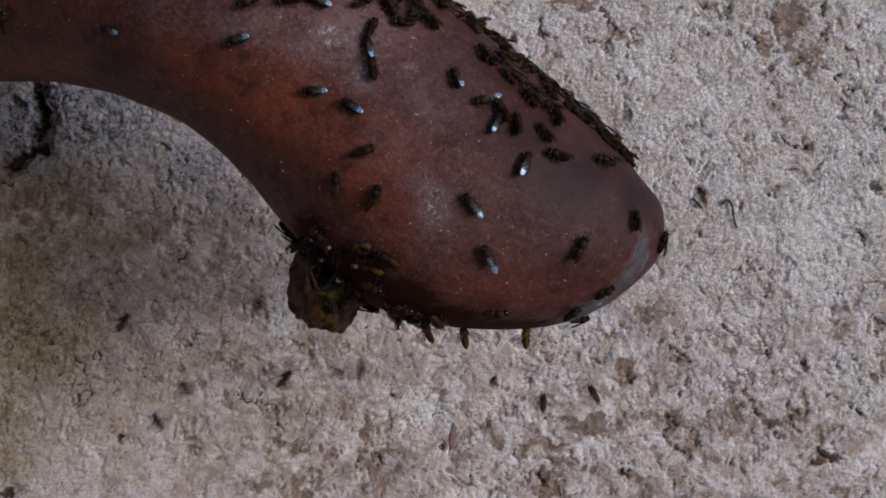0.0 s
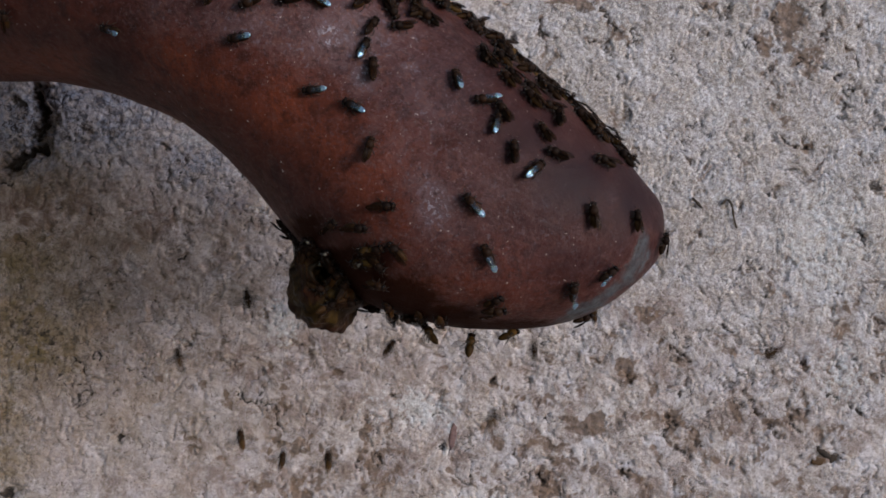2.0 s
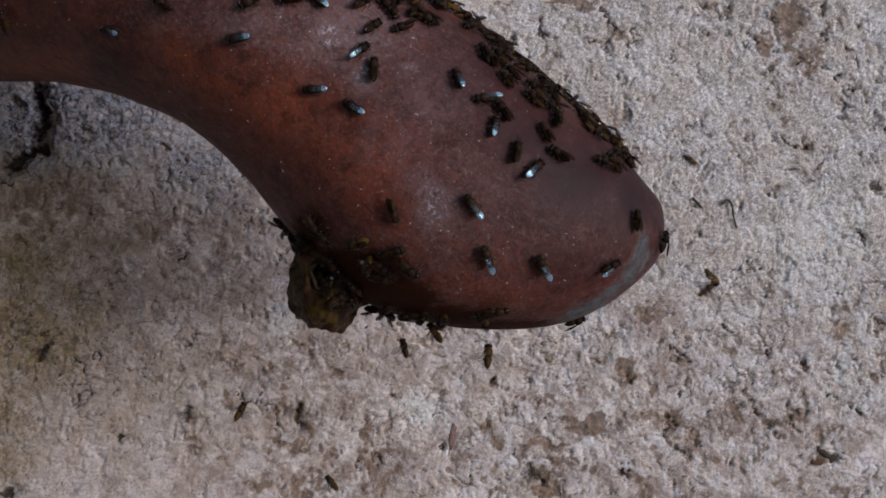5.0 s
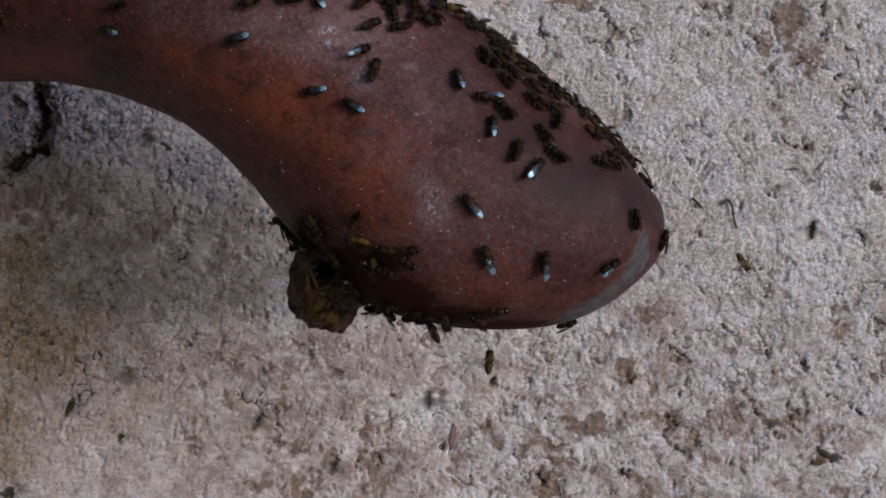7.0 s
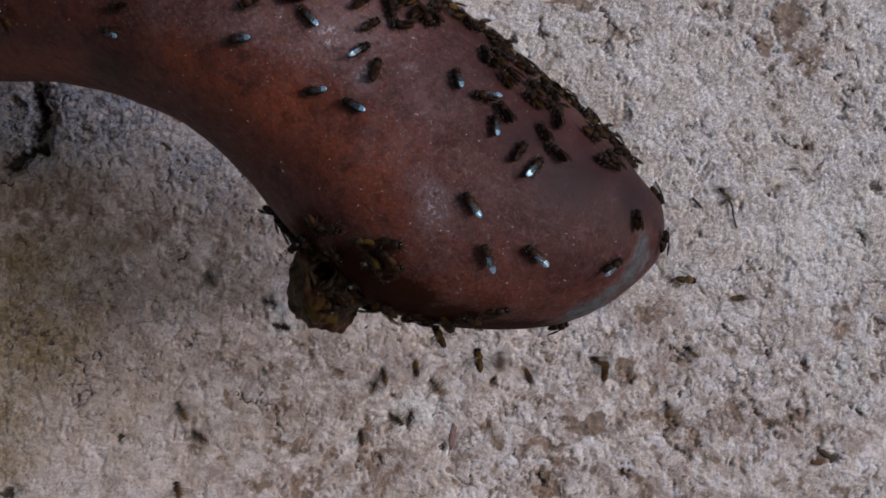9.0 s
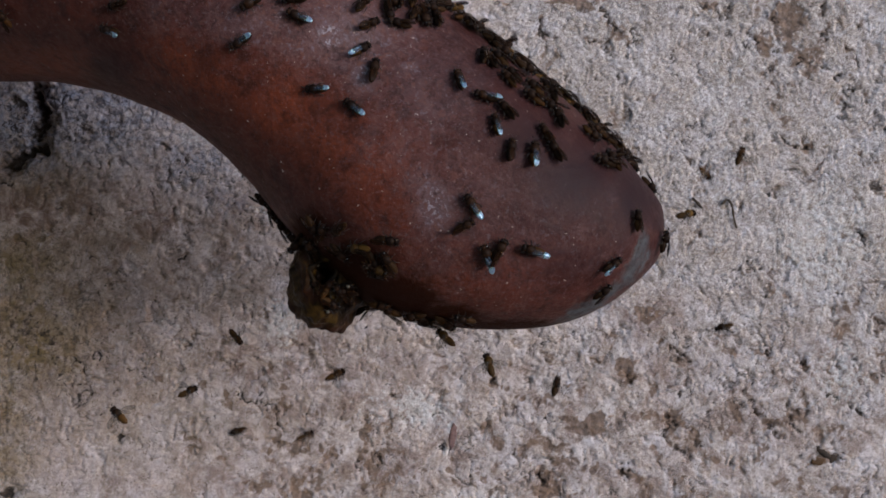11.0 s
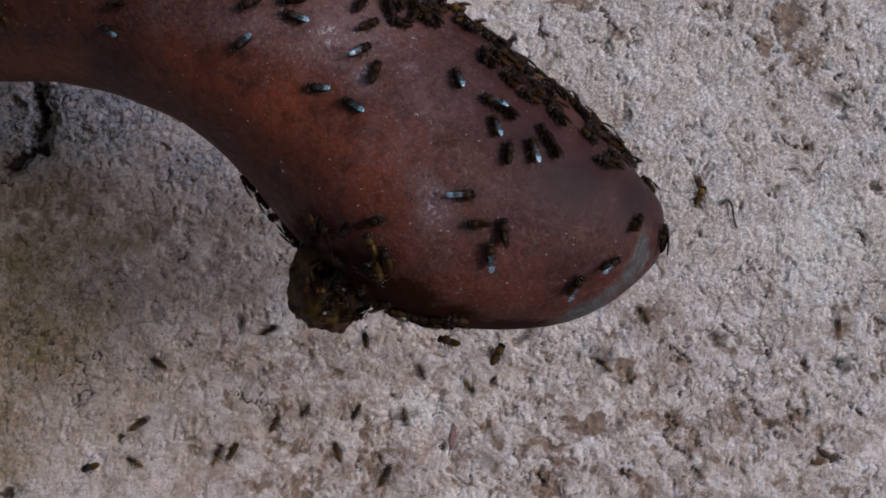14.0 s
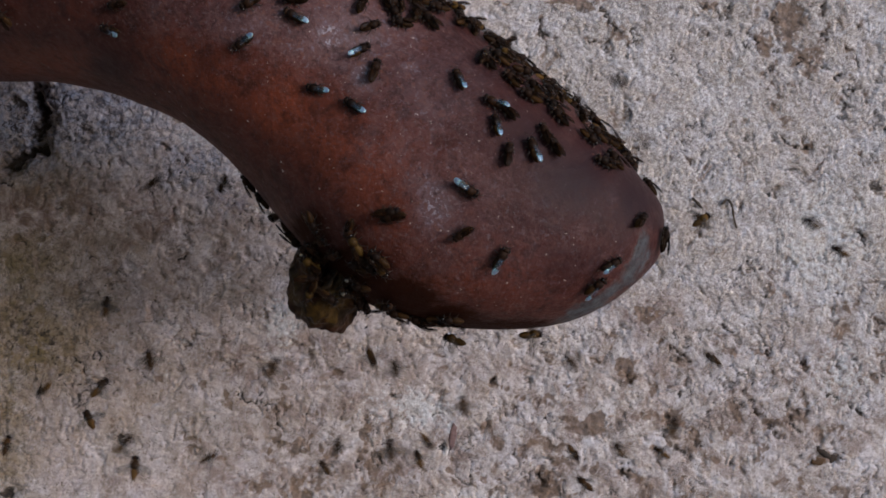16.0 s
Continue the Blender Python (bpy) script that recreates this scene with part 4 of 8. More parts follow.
def motions():
    # bees that stay or wander on the clay: seconds, u, v, heading
    seed = 0
    for rows in (
        [(0, 425, 69, 190), (9, 425, 69, 190), (11.5, 430, 74, 215), (16, 432, 75, 212)],
        [(0, 556, 159, 186), (9, 560, 160, 180), (16, 565, 157, 170)],
        [(0, 626, 190, 150), (16, 628, 190, 148)],
        [(0, 661, 126, 100), (6.5, 662, 128, 80), (16, 665, 130, 72)],
        [(0, 655, 52, 62), (6.5, 655, 48, 35), (16, 652, 48, 30)],
        [(0, 650, 85, 100), (4, 635, 92, 35), (16, 638, 92, 35)],
        [(0, 806, 145, 95), (16, 810, 145, 95)],
        [(0, 858, 180, 200), (11, 858, 176, 170), (13, 870, 185, 150), (16, 872, 186, 150)],
        [(0, 886, 202, 110), (16, 895, 200, 130)],
        [(0, 875, 222, 60), (6.5, 870, 228, 80), (11.5, 876, 225, 95), (16, 876, 226, 95)],
        [(0, 912, 222, 80), (1.5, 908, 270, 85), (9, 915, 272, 60), (11.5, 900, 270, 75), (16, 898, 275, 80)],
        [(0, 925, 292, 60), (2, 943, 302, 40), (9, 942, 300, 45), (11.5, 941, 268, 90), (16, 942, 268, 95)],
        [(0, 962, 238, 110), (16, 960, 240, 100)],
        [(0, 985, 277, 165), (9, 982, 275, 140), (12, 975, 265, 115), (16, 978, 262, 110)],
        [(0, 1065, 291, 182), (16, 1066, 292, 178)],
        [(0, 836, 362, 130), (11.5, 836, 362, 128), (12, 820, 350, 80), (12.5, 818, 347, 15), (14, 818, 343, 5), (15, 820, 339, -12), (15.5, 825, 333, -35), (16, 825, 333, -35)],
        [(0, 863, 449, 112), (13.5, 863, 449, 110), (14.5, 870, 447, 85), (15, 877, 454, 65), (16, 882, 455, 60)],
        [(0, 1122, 391, 80), (12.5, 1122, 391, 78), (14.5, 1125, 395, 35), (16, 1128, 394, 35)],
        [(0, 1022, 436, 60), (1.5, 1024, 436, 65), (2, 1047, 382, 100), (2.5, 1062, 325, 110), (3, 1078, 292, 100), (16, 1084, 288, 120)],
        [(0, 1065, 512, 40), (1, 1075, 489, 42), (2, 1074, 482, 30), (2.5, 1077, 468, 25), (16, 1078, 466, 22)],
        [(0, 1010, 548, 80), (2.5, 1012, 505, 100), (3, 985, 482, 150), (3.5, 958, 468, 150), (6.5, 960, 460, 92), (8, 960, 460, 90), (9, 945, 448, 140), (11.5, 940, 437, 170), (12, 1020, 478, 200),
         (13, 1003, 446, 100), (14, 1015, 500, 60), (16, 1048, 503, 50)],
        [(0, 660, 505, 0), (9, 700, 470, 10), (11.5, 852, 383, 30), (13, 850, 394, 180), (14.5, 842, 395, 175), (15.5, 842, 392, 180), (16, 818, 410, 215)],
        [(0, 875, 545, 0), (9, 880, 545, 20), (12, 884, 388, 90), (13, 882, 408, 80), (14, 888, 406, 100), (15, 845, 385, 160), (16, 700, 380, 190)],
        [(0, 645, 266, 20), (1, 632, 272, 0), (1.5, 625, 287, 10), (2, 655, 262, 70), (2.5, 640, 305, 10), (3, 670, 322, -60), (3.5, 690, 345, -60), (4, 735, 365, -50), (6.5, 640, 378, -120),
         (9, 600, 402, -150), (16, 622, 402, -120)],
        [(0, 665, 345, 60), (1, 650, 356, 10), (2, 682, 362, 0), (3, 720, 478, -40), (6.5, 730, 470, -60), (8, 700, 430, -20), (12, 682, 420, 10), (13, 696, 377, 10), (14, 660, 390, 20), (15, 650, 394, 20),
         (15.5, 728, 336, 30), (16, 690, 372, 10)],
        [(0, 598, 325, 90), (1, 620, 380, 50), (2, 632, 400, 0), (4, 560, 398, -60), (16, 560, 392, -90)],
        [(0, 1168, 428, 60), (16, 1168, 426, 65)],
        [(0, 202, 50, 186), (16, 198, 50, 178)],
        [(0, 12, 32, 70), (16, 10, 26, 110)],
        [(0, 430, -20, 30), (6.3, 260, 14, 190), (7, 215, 7, 200), (16, 212, 5, 195)],
        [(0, 446, 5, 205), (16, 446, 6, 210)],
        [(0, 515, 3, 185), (16, 520, 0, 180)],
        [(0, 560, 4, 150), (8, 560, 0, 120), (8.5, 548, 36, 130), (9, 545, 32, 128), (11.5, 522, 33, 158), (16, 522, 32, 150)],
        [(0, 640, 6, 30), (16, 638, 8, 60)],
        [(0, 735, 26, 40), (16, 733, 30, 60)],
        [(0, 710, -8, 60), (12, 700, 5, 80), (16, 702, 12, 80)],
        [(0, 1118, 276, -40), (9, 1120, 276, -50), (11.5, 1128, 284, -45), (16, 1112, 272, -40)],
        [(0, 1010, 196, -40), (8, 1160, 340, -60), (8.5, 1176, 366, -70), (9, 1166, 343, -60), (11.5, 1150, 318, -50), (13.5, 1155, 320, 125), (16, 1158, 322, 110)],
        [(0, 1030, 575, -20), (2.5, 1035, 565, 20), (9, 990, 578, 20), (14.5, 1185, 400, 80), (15, 1188, 398, 70), (16, 1168, 420, 70)],
        [(0, 715, 540, 20), (1.5, 880, 525, 10), (2.5, 868, 530, 80), (4, 860, 560, 100), (16, 800, 560, 170)],
        [(0, 640, 440, 40), (8.5, 745, 440, 10), (9, 690, 480, -150), (16, 640, 470, 180)],
    ):
        seed += 1
        bee = bee_of("rest")
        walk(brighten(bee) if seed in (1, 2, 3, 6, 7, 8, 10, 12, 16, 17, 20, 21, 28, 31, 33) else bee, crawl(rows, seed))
    # the crowd of bees along the upper edge, some on the very rim
    way = random.Random(21)
    for k in range(42):
        f = (k + way.uniform(-0.4, 0.4)) / 41
        off = way.choice((-7, -5, -3, 0, 3, 8)) + way.uniform(-3, 3)
        u, v = 784 + 325 * f + 0.03 * 900 * f * (1 - f) * 2 - 0.64 * off, 3 + 278 * f - 12 * f * (1 - f) * 2 + 0.77 * off
        a = way.choice((-40, 140, 50, -130)) + way.uniform(-50, 50)
        rows = [(0, u, v, a)]
        for t in (4, 8, 12, 16):
            rows.append((t, rows[-1][1] + way.uniform(-9, 9), rows[-1][2] + way.uniform(-7, 7), rows[-1][3] + way.uniform(-60, 60)))
        seed += 1
        bee = bee_of("rest")
        walk(gild(bee) if k % 6 == 2 else bee, crawl(rows, seed, way.uniform(-1.2, 1.2), way.choice((0, 0, 0, 0.4))))
    for k in range(7):
        u, v = 676 + 17 * k + way.uniform(-8, 8), 4 + (k % 3) * 20 + way.uniform(-7, 7)
        a = way.uniform(0, 360)
        seed += 1
        walk(bee_of("rest"), crawl([(0, u, v, a), (5, u + way.uniform(-9, 9), v + way.uniform(-7, 7), a + way.uniform(-40, 40)), (11, u + way.uniform(-9, 9), v + way.uniform(-7, 7), a + way.uniform(-60, 60)), (16, u, v, a)], seed))
    for k in range(10):
        f = k / 9
        u, v = 850 + 140 * f + way.uniform(-14, 14), 98 + 104 * f + way.uniform(-16, 16)
        a = way.uniform(60, 180)
        seed += 1
        walk(bee_of("rest"), crawl([(0, u, v, a), (8, u + way.uniform(-9, 9), v + way.uniform(-7, 7), a + way.uniform(-40, 40)), (16, u + way.uniform(-9, 9), v + way.uniform(-7, 7), a + way.uniform(-60, 60))], seed))
    # the throng round the resin entrance and along the lower edge
    for k in range(17):
        a, f = way.uniform(0, 360), math.sqrt(way.uniform(0.05, 1))
        u, v = 622 + 74 * f * math.cos(radians(a)), 462 + 78 * f * math.sin(radians(a))
        if k < 5:
            u, v = 540 + 22 * k + way.uniform(-8, 8), 430 + 26 * ((k * 2) % 5) + way.uniform(-8, 8)
        a = way.uniform(0, 360)
        rows = [(0, u, v, a)]
        for t in range(2, 17, 2):
            a += way.uniform(-70, 70)
            rows.append((t, u + way.uniform(-20, 20), v + way.uniform(-18, 18), a))
        seed += 1
        bee = bee_of("rest")
        walk(gild(bee) if k % 4 == 1 else bee, crawl(rows, seed))
    # guards that look out of the resin: seconds, u, v, heading
    for rows in (
        [(0, 555, 425, 60), (8, 540, 440, 70), (14, 524, 426, 80), (16, 538, 451, 60)],
        [(0, 577, 462, 90), (7, 568, 470, 110), (14, 571, 467, 95), (16, 571, 471, 90)],
        [(0, 586, 441, 120), (8, 575, 490, 100), (16, 571, 487, 80)],
        [(0, 605, 500, 60), (3, 572, 480, 80), (8, 634, 503, 90), (14, 614, 512, 70), (16, 621, 495, 80)],
        [(0, 590, 540, 90), (8, 600, 545, 80), (14, 582, 555, 100), (16, 616, 524, 90)],
        [(0, 640, 470, 90), (16, 668, 467, 100)],
    ):
        seed += 1
        walk(bee_of("guard"), peep(rows, seed))
    for k in range(6):
        u, v = 655 + 24 * k + way.uniform(-10, 10), 536 + 5 * k + way.uniform(-10, 10)
        seed += 1
        walk(bee_of("rest"), crawl([(4.0 * j, u + 9 * math.sin(j * 1.3 + k), v + 5 * math.sin(j + k), 60 * k + 50 * math.sin(j + 2 * k)) for j in range(5)], seed))
    for k in range(5):
        u, v = 436 + 20 * k + way.uniform(-8, 8), 321 + 26 * k + way.uniform(-8, 8)
        seed += 1
        walk(bee_of("rest"), crawl([(0, u + 70 - 6 * k, v + 90 - 16 * k, -50 + 50 * k), (7, u + 55 - 8 * k, v + 70 - 14 * k, 30 + 40 * k), (12.5, u + 20, v + 18, 60 * k), (14.5, u + 4, v, 130 + 55 * k), (16, u + 8, v + 5, 90 + 60 * k)], seed))
    # bees that hang in the air under the lower edge: seconds, u, v, depth in mm, heading
    walk(gild(bee_of("fly")), air([(0, 755, 592, 2, 120), (2, 760, 596, 2, 130), (4, 770, 594, 2, 130), (6.5, 765, 592, 2, 120), (9, 776, 600, 2, 120), (11.5, 790, 604, 2, 150), (14, 796, 610, 2, 170), (16, 805, 608, 2, 165)], 1))
    walk(gild(bee_of("fly")), air([(0, 820, 598, 3, 100), (1, 830, 608, 3, 80), (2, 831, 613, 3, 80), (3, 861, 615, 3, 60), (4, 862, 625, 3, 80), (6.5, 862, 640, 3, 90), (8.5, 876, 650, 3, 60), (9, 845, 640, 4, 100),
                             (11.5, 872, 652, 4, 110), (12.5, 884, 655, 4, 90), (13, 864, 655, 4, 90), (14, 880, 630, 4, 60), (15, 950, 612, 4, 20), (15.5, 990, 585, 4, 10), (16, 936, 598, 4, 0)], 2))
    walk(gild(bee_of("fly")), air([(0, 930, 600, 5, 90), (1, 936, 592, 5, 60), (2, 900, 597, 5, 20), (2.5, 898, 597, 5, 20), (3.5, 1040, 560, 16, -20), (6.5, 1320, 460, 20, -60), (9, 1210, 500, 20, -10), (12, 1215, 345, 20, 20),
                             (14, 1238, 350, 20, 60), (16, 1240, 395, 20, 30)], 3))
    # the fliers before the wall
    walk(bee_of("fly"), air([(0, 460, 540, 36, 67), (0.1, 430, 517, 36, 73), (0.4, 440, 675, 37, 77), (0.6, 384, 625, 37, 83), (0.9, 432, 893, 36, 68), (1.1, 508, 757, 36, 74), (1.4, 519, 583, 38, 107), (1.6, 531, 657, 38, 113), (1.9, 418, 531, 38, 102), (2.1, 462, 539, 38, 108), (2.4, 403, 608, 38, 117), (2.6, 477, 616, 38, 123), (2.9, 311, 1090, 37, 101), (3.1, 527, 1098, 37, 107), (3.4, 403, 843, 38, 62), (3.6, 367, 777, 38, 68), (3.9, 399, 1101, 37, 84), (4.1, 331, 1089, 37, 90), (4.65, 324, 1138, 35, 77), (4.85, 254, 1126, 35, 83), (5.4, 233, 1197, 36, 110), (5.6, 193, 1083, 36, 116), (6, 193, 1102, 34, 83), (6.2, 193, 1198, 34, 89), (6.4, 316, 775, 34, 62), (6.6, 244, 795, 34, 68), (6.9, 243, 953, 33, 50), (7.1, 201, 1001, 33, 56), (7.4, 271, 1039, 33, 22), (7.6, 291, 981, 33, 28), (7.9, 372, 738, 34, 37), (8.1, 328, 782, 34, 43), (8.4, 335, 718, 35, 32), (8.6, 385, 662, 35, 38), (8.9, 715, 731, 36, -43), (9.1, 665, 759, 36, -37), (9.65, 616, 1101, 36, -106), (9.85, 628, 1147, 36, -100), (10.4, 599, 1116, 37, -103), (10.6, 515, 1088, 37, -97), (11, 551, 1107, 37, -129), (11.2, 501, 1103, 37, -123), (11.4, 462, 855, 37, -123), (11.6, 518, 805, 37, -117), (11.9, 501, 746, 35, -123), (12.1, 569, 764, 35, -117), (12.4, 612, 710, 36, -43), (12.6, 538, 710, 36, -37), (12.9, 631, 765, 37, -123), (13.1, 529, 695, 37, -117), (13.4, 657, 705, 37, -149), (13.6, 423, 755, 37, -143), (13.9, 529, 691, 38, -123), (14.1, 561, 759, 38, -117), (14.4, 659, 662, 36, -128), (14.6, 491, 758, 36, -122), (14.9, 457, 603, 35, -108), (15.1, 523, 637, 35, -102), (15.4, 516, 651, 36, -103), (15.6, 444, 629, 36, -97), (15.9, 425, 357, 37, -117), (16, 400, 325, 37, -111)], 4))
    walk(bee_of("fly"), air([(0, 505, 675, 35, 47), (0.1, 486, 687, 35, 53), (0.4, 611, 839, 34, 107), (0.6, 569, 825, 34, 113), (0.9, 625, 1072, 32, 70), (1.1, 711, 966, 32, 76), (1.4, 722, 820, 31, 82), (1.6, 658, 860, 31, 88), (1.9, 579, 855, 31, 87), (2.1, 591, 781, 31, 93), (2.4, 626, 775, 31, 87), (2.6, 654, 705, 31, 93), (2.9, 642, 778, 33, 118), (3.1, 598, 602, 33, 124), (3.4, 498, 717, 32, 77), (3.6, 552, 663, 32, 83), (3.9, 540, 656, 34, 92), (4.1, 540, 554, 34, 98), (4.65, 489, 592, 34, 62), (4.85, 511, 688, 34, 68), (5.4, 567, 763, 36, 96), (5.6, 473, 597, 36, 102), (6, 338, 581, 34, 83), (6.2, 522, 699, 34, 89), (6.4, 403, 690, 35, 57), (6.6, 377, 620, 35, 63), (6.9, 480, 771, 34, 57), (7.1, 440, 709, 34, 63), (7.4, 526, 667, 32, 82), (7.6, 564, 713, 32, 88), (7.9, 379, 597, 34, 152), (8.1, 311, 553, 34, 158), (8.4, 264, 594, 35, 197), (8.6, 326, 606, 35, 203), (8.9, 347, 551, 37, 123), (9.1, 393, 469, 37, 129), (9.65, -199, 492, 37, 132), (9.85, -225, 528, 37, 138), (10.4, -291, 525, 38, 119), (10.6, -223, 485, 38, 125), (11, -255, 550, 38, 87), (11.2, -119, 514, 38, 93), (11.4, -189, 555, 37, 71), (11.6, -145, 487, 37, 77), (11.9, 34, 728, 37, 107), (12.1, 46, 672, 37, 113), (12.4, -218, 677, 36, 121), (12.6, -218, 723, 36, 127), (12.9, 28, 820, 36, 67), (13.1, 92, 860, 36, 73), (13.4, 48, 1073, 35, 147), (13.6, -88, 985, 35, 153), (13.9, 133, 830, 34, 197), (14.1, 177, 830, 34, 203), (14.4, 247, 1204, 32, 131), (14.6, 131, 1096, 32, 137), (14.9, 251, 1128, 32, 118), (15.1, 217, 1174, 32, 124), (15.4, 259, 1205, 32, 115), (15.6, 87, 1153, 32, 121), (15.9, 160, 776, 34, 117), (16, 160, 745, 34, 123)], 5))
    walk(bee_of("fly"), air([(0, 220, 575, 35, 59), (0.1, 197, 562, 35, 65), (0.4, 216, 228, 37, 29), (0.6, 444, 302, 37, 35), (0.9, -192, 239, 35, 65), (1.1, -82, 291, 35, 71), (1.4, -165, 277, 34, 34), (1.6, -15, 181, 34, 40), (1.9, -83, 234, 32, 24), (2.1, -107, 272, 32, 30), (2.4, -53, 208, 32, 51), (2.6, 7, 206, 32, 57), (2.9, 24, 78, 33, 22), (3.1, -26, 240, 33, 28), (3.4, 36, 237, 35, 51), (3.6, -108, 45, 35, 57), (3.9, -145, 161, 36, 47), (4.1, 25, 79, 36, 53), (4.65, -49, 125, 34, 62), (4.85, -107, 35, 34, 68), (5.4, -129, 92, 34, 60), (5.6, -109, -32, 34, 66), (6, -183, 84, 35, 58), (6.2, -163, 24, 35, 64), (6.4, -65, 92, 36, 27), (6.6, -133, -2, 36, 33), (6.9, -68, 60, 34, 64), (7.1, -84, -24, 34, 70), (7.4, -40, 1, 34, 93), (7.6, 4, -3, 34, 99), (7.9, 233, 304, 33, 60), (8.1, 237, 376, 33, 66), (8.4, -189, 381, 34, 61), (8.6, -219, 299, 34, 67), (8.9, -317, 392, 36, 91), (9.1, -235, 306, 36, 97), (9.65, -248, 382, 37, 56), (9.85, -146, 210, 37, 62), (10.4, -211, 325, 36, 71), (10.6, -275, 375, 36, 77), (11, -211, 436, 36, 92), (11.2, -143, 328, 36, 98), (11.4, -129, 392, 36, 97), (11.6, -263, 412, 36, 103), (11.9, -218, 413, 37, 124), (12.1, -288, 371, 37, 130), (12.4, -210, 371, 38, 145), (12.6, -278, 487, 38, 151), (12.9, 224, 596, 38, 67), (13.1, 266, 534, 38, 73), (13.4, -69, 551, 38, 147), (13.6, -257, 579, 38, 153), (13.9, 241, 611, 38, 147), (14.1, 289, 669, 38, 153), (14.4, 296, 630, 37, 67), (14.6, 234, 670, 37, 73), (14.9, 103, 469, 37, 138), (15.1, 297, 531, 37, 144), (15.4, -183, 548, 36, 135), (15.6, -69, 452, 36, 141), (15.9, 153, 549, 36, 77), (16, 190, 545, 36, 83)], 6))
    walk(bee_of("fly"), air([(0, 280, 750, 34, 127), (0.1, 269, 780, 34, 133), (0.4, 395, 806, 33, 88), (0.6, 205, 744, 33, 94), (0.9, 295, 798, 32, 76), (1.1, 295, 702, 32, 82), (1.4, 292, 728, 33, 117), (1.6, 358, 692, 33, 123), (1.9, 298, 660, 35, 107), (2.1, 362, 620, 35, 113), (2.4, 486, 677, 33, 145), (2.6, 294, 533, 33, 151), (2.9, 506, 1025, 31, 152), (3.1, 430, 1101, 31, 158), (3.4, 463, 735, 32, 152), (3.6, 567, 835, 32, 158), (3.9, 435, 763, 32, 227), (4.1, 505, 787, 32, 233), (4.65, 661, 725, 31, 152), (4.85, 539, 795, 31, 158), (5.4, 680, 550, 31, 126), (5.6, 840, 730, 31, 132), (6, 677, 805, 32, 127), (6.2, 723, 575, 32, 133), (6.4, 699, 647, 31, 87), (6.6, 701, 573, 31, 93), (6.9, 629, 1221, 32, 133), (7.1, 677, 1031, 32, 139), (7.4, 663, 673, 33, 151), (7.6, 717, 707, 33, 157), (7.9, 689, 698, 34, 231), (8.1, 751, 742, 34, 237), (8.4, 741, 641, 34, 302), (8.6, 629, 669, 34, 308), (8.9, 743, 628, 33, 267), (9.1, 727, 702, 33, 273), (9.65, 764, 1036, 33, 290), (9.85, 688, 1010, 33, 296), (10.4, 632, 1099, 33, 329), (10.6, 712, 1019, 33, 335), (11, 758, 1156, 32, 302), (11.2, 732, 1080, 32, 308), (11.4, 787, 1086, 33, 271), (11.6, 769, 1200, 33, 277), (11.9, 909, 763, 33, 287), (12.1, 981, 787, 33, 293), (12.4, 901, 754, 35, 267), (12.6, 869, 686, 35, 273), (12.9, 983, 714, 34, 307), (13.1, 987, 646, 34, 313), (13.4, 868, 759, 35, 272), (13.6, 942, 751, 35, 278), (13.9, 825, 727, 36, 297), (14.1, 825, 653, 36, 303), (14.4, 907, 1152, 37, 377), (14.6, 775, 1144, 37, 383), (14.9, 853, 1216, 37, 418), (15.1, 753, 1062, 37, 424), (15.4, 839, 1167, 36, 447), (15.6, 663, 1231, 36, 453), (15.9, 711, 805, 37, 467), (16, 740, 815, 37, 473)], 7))
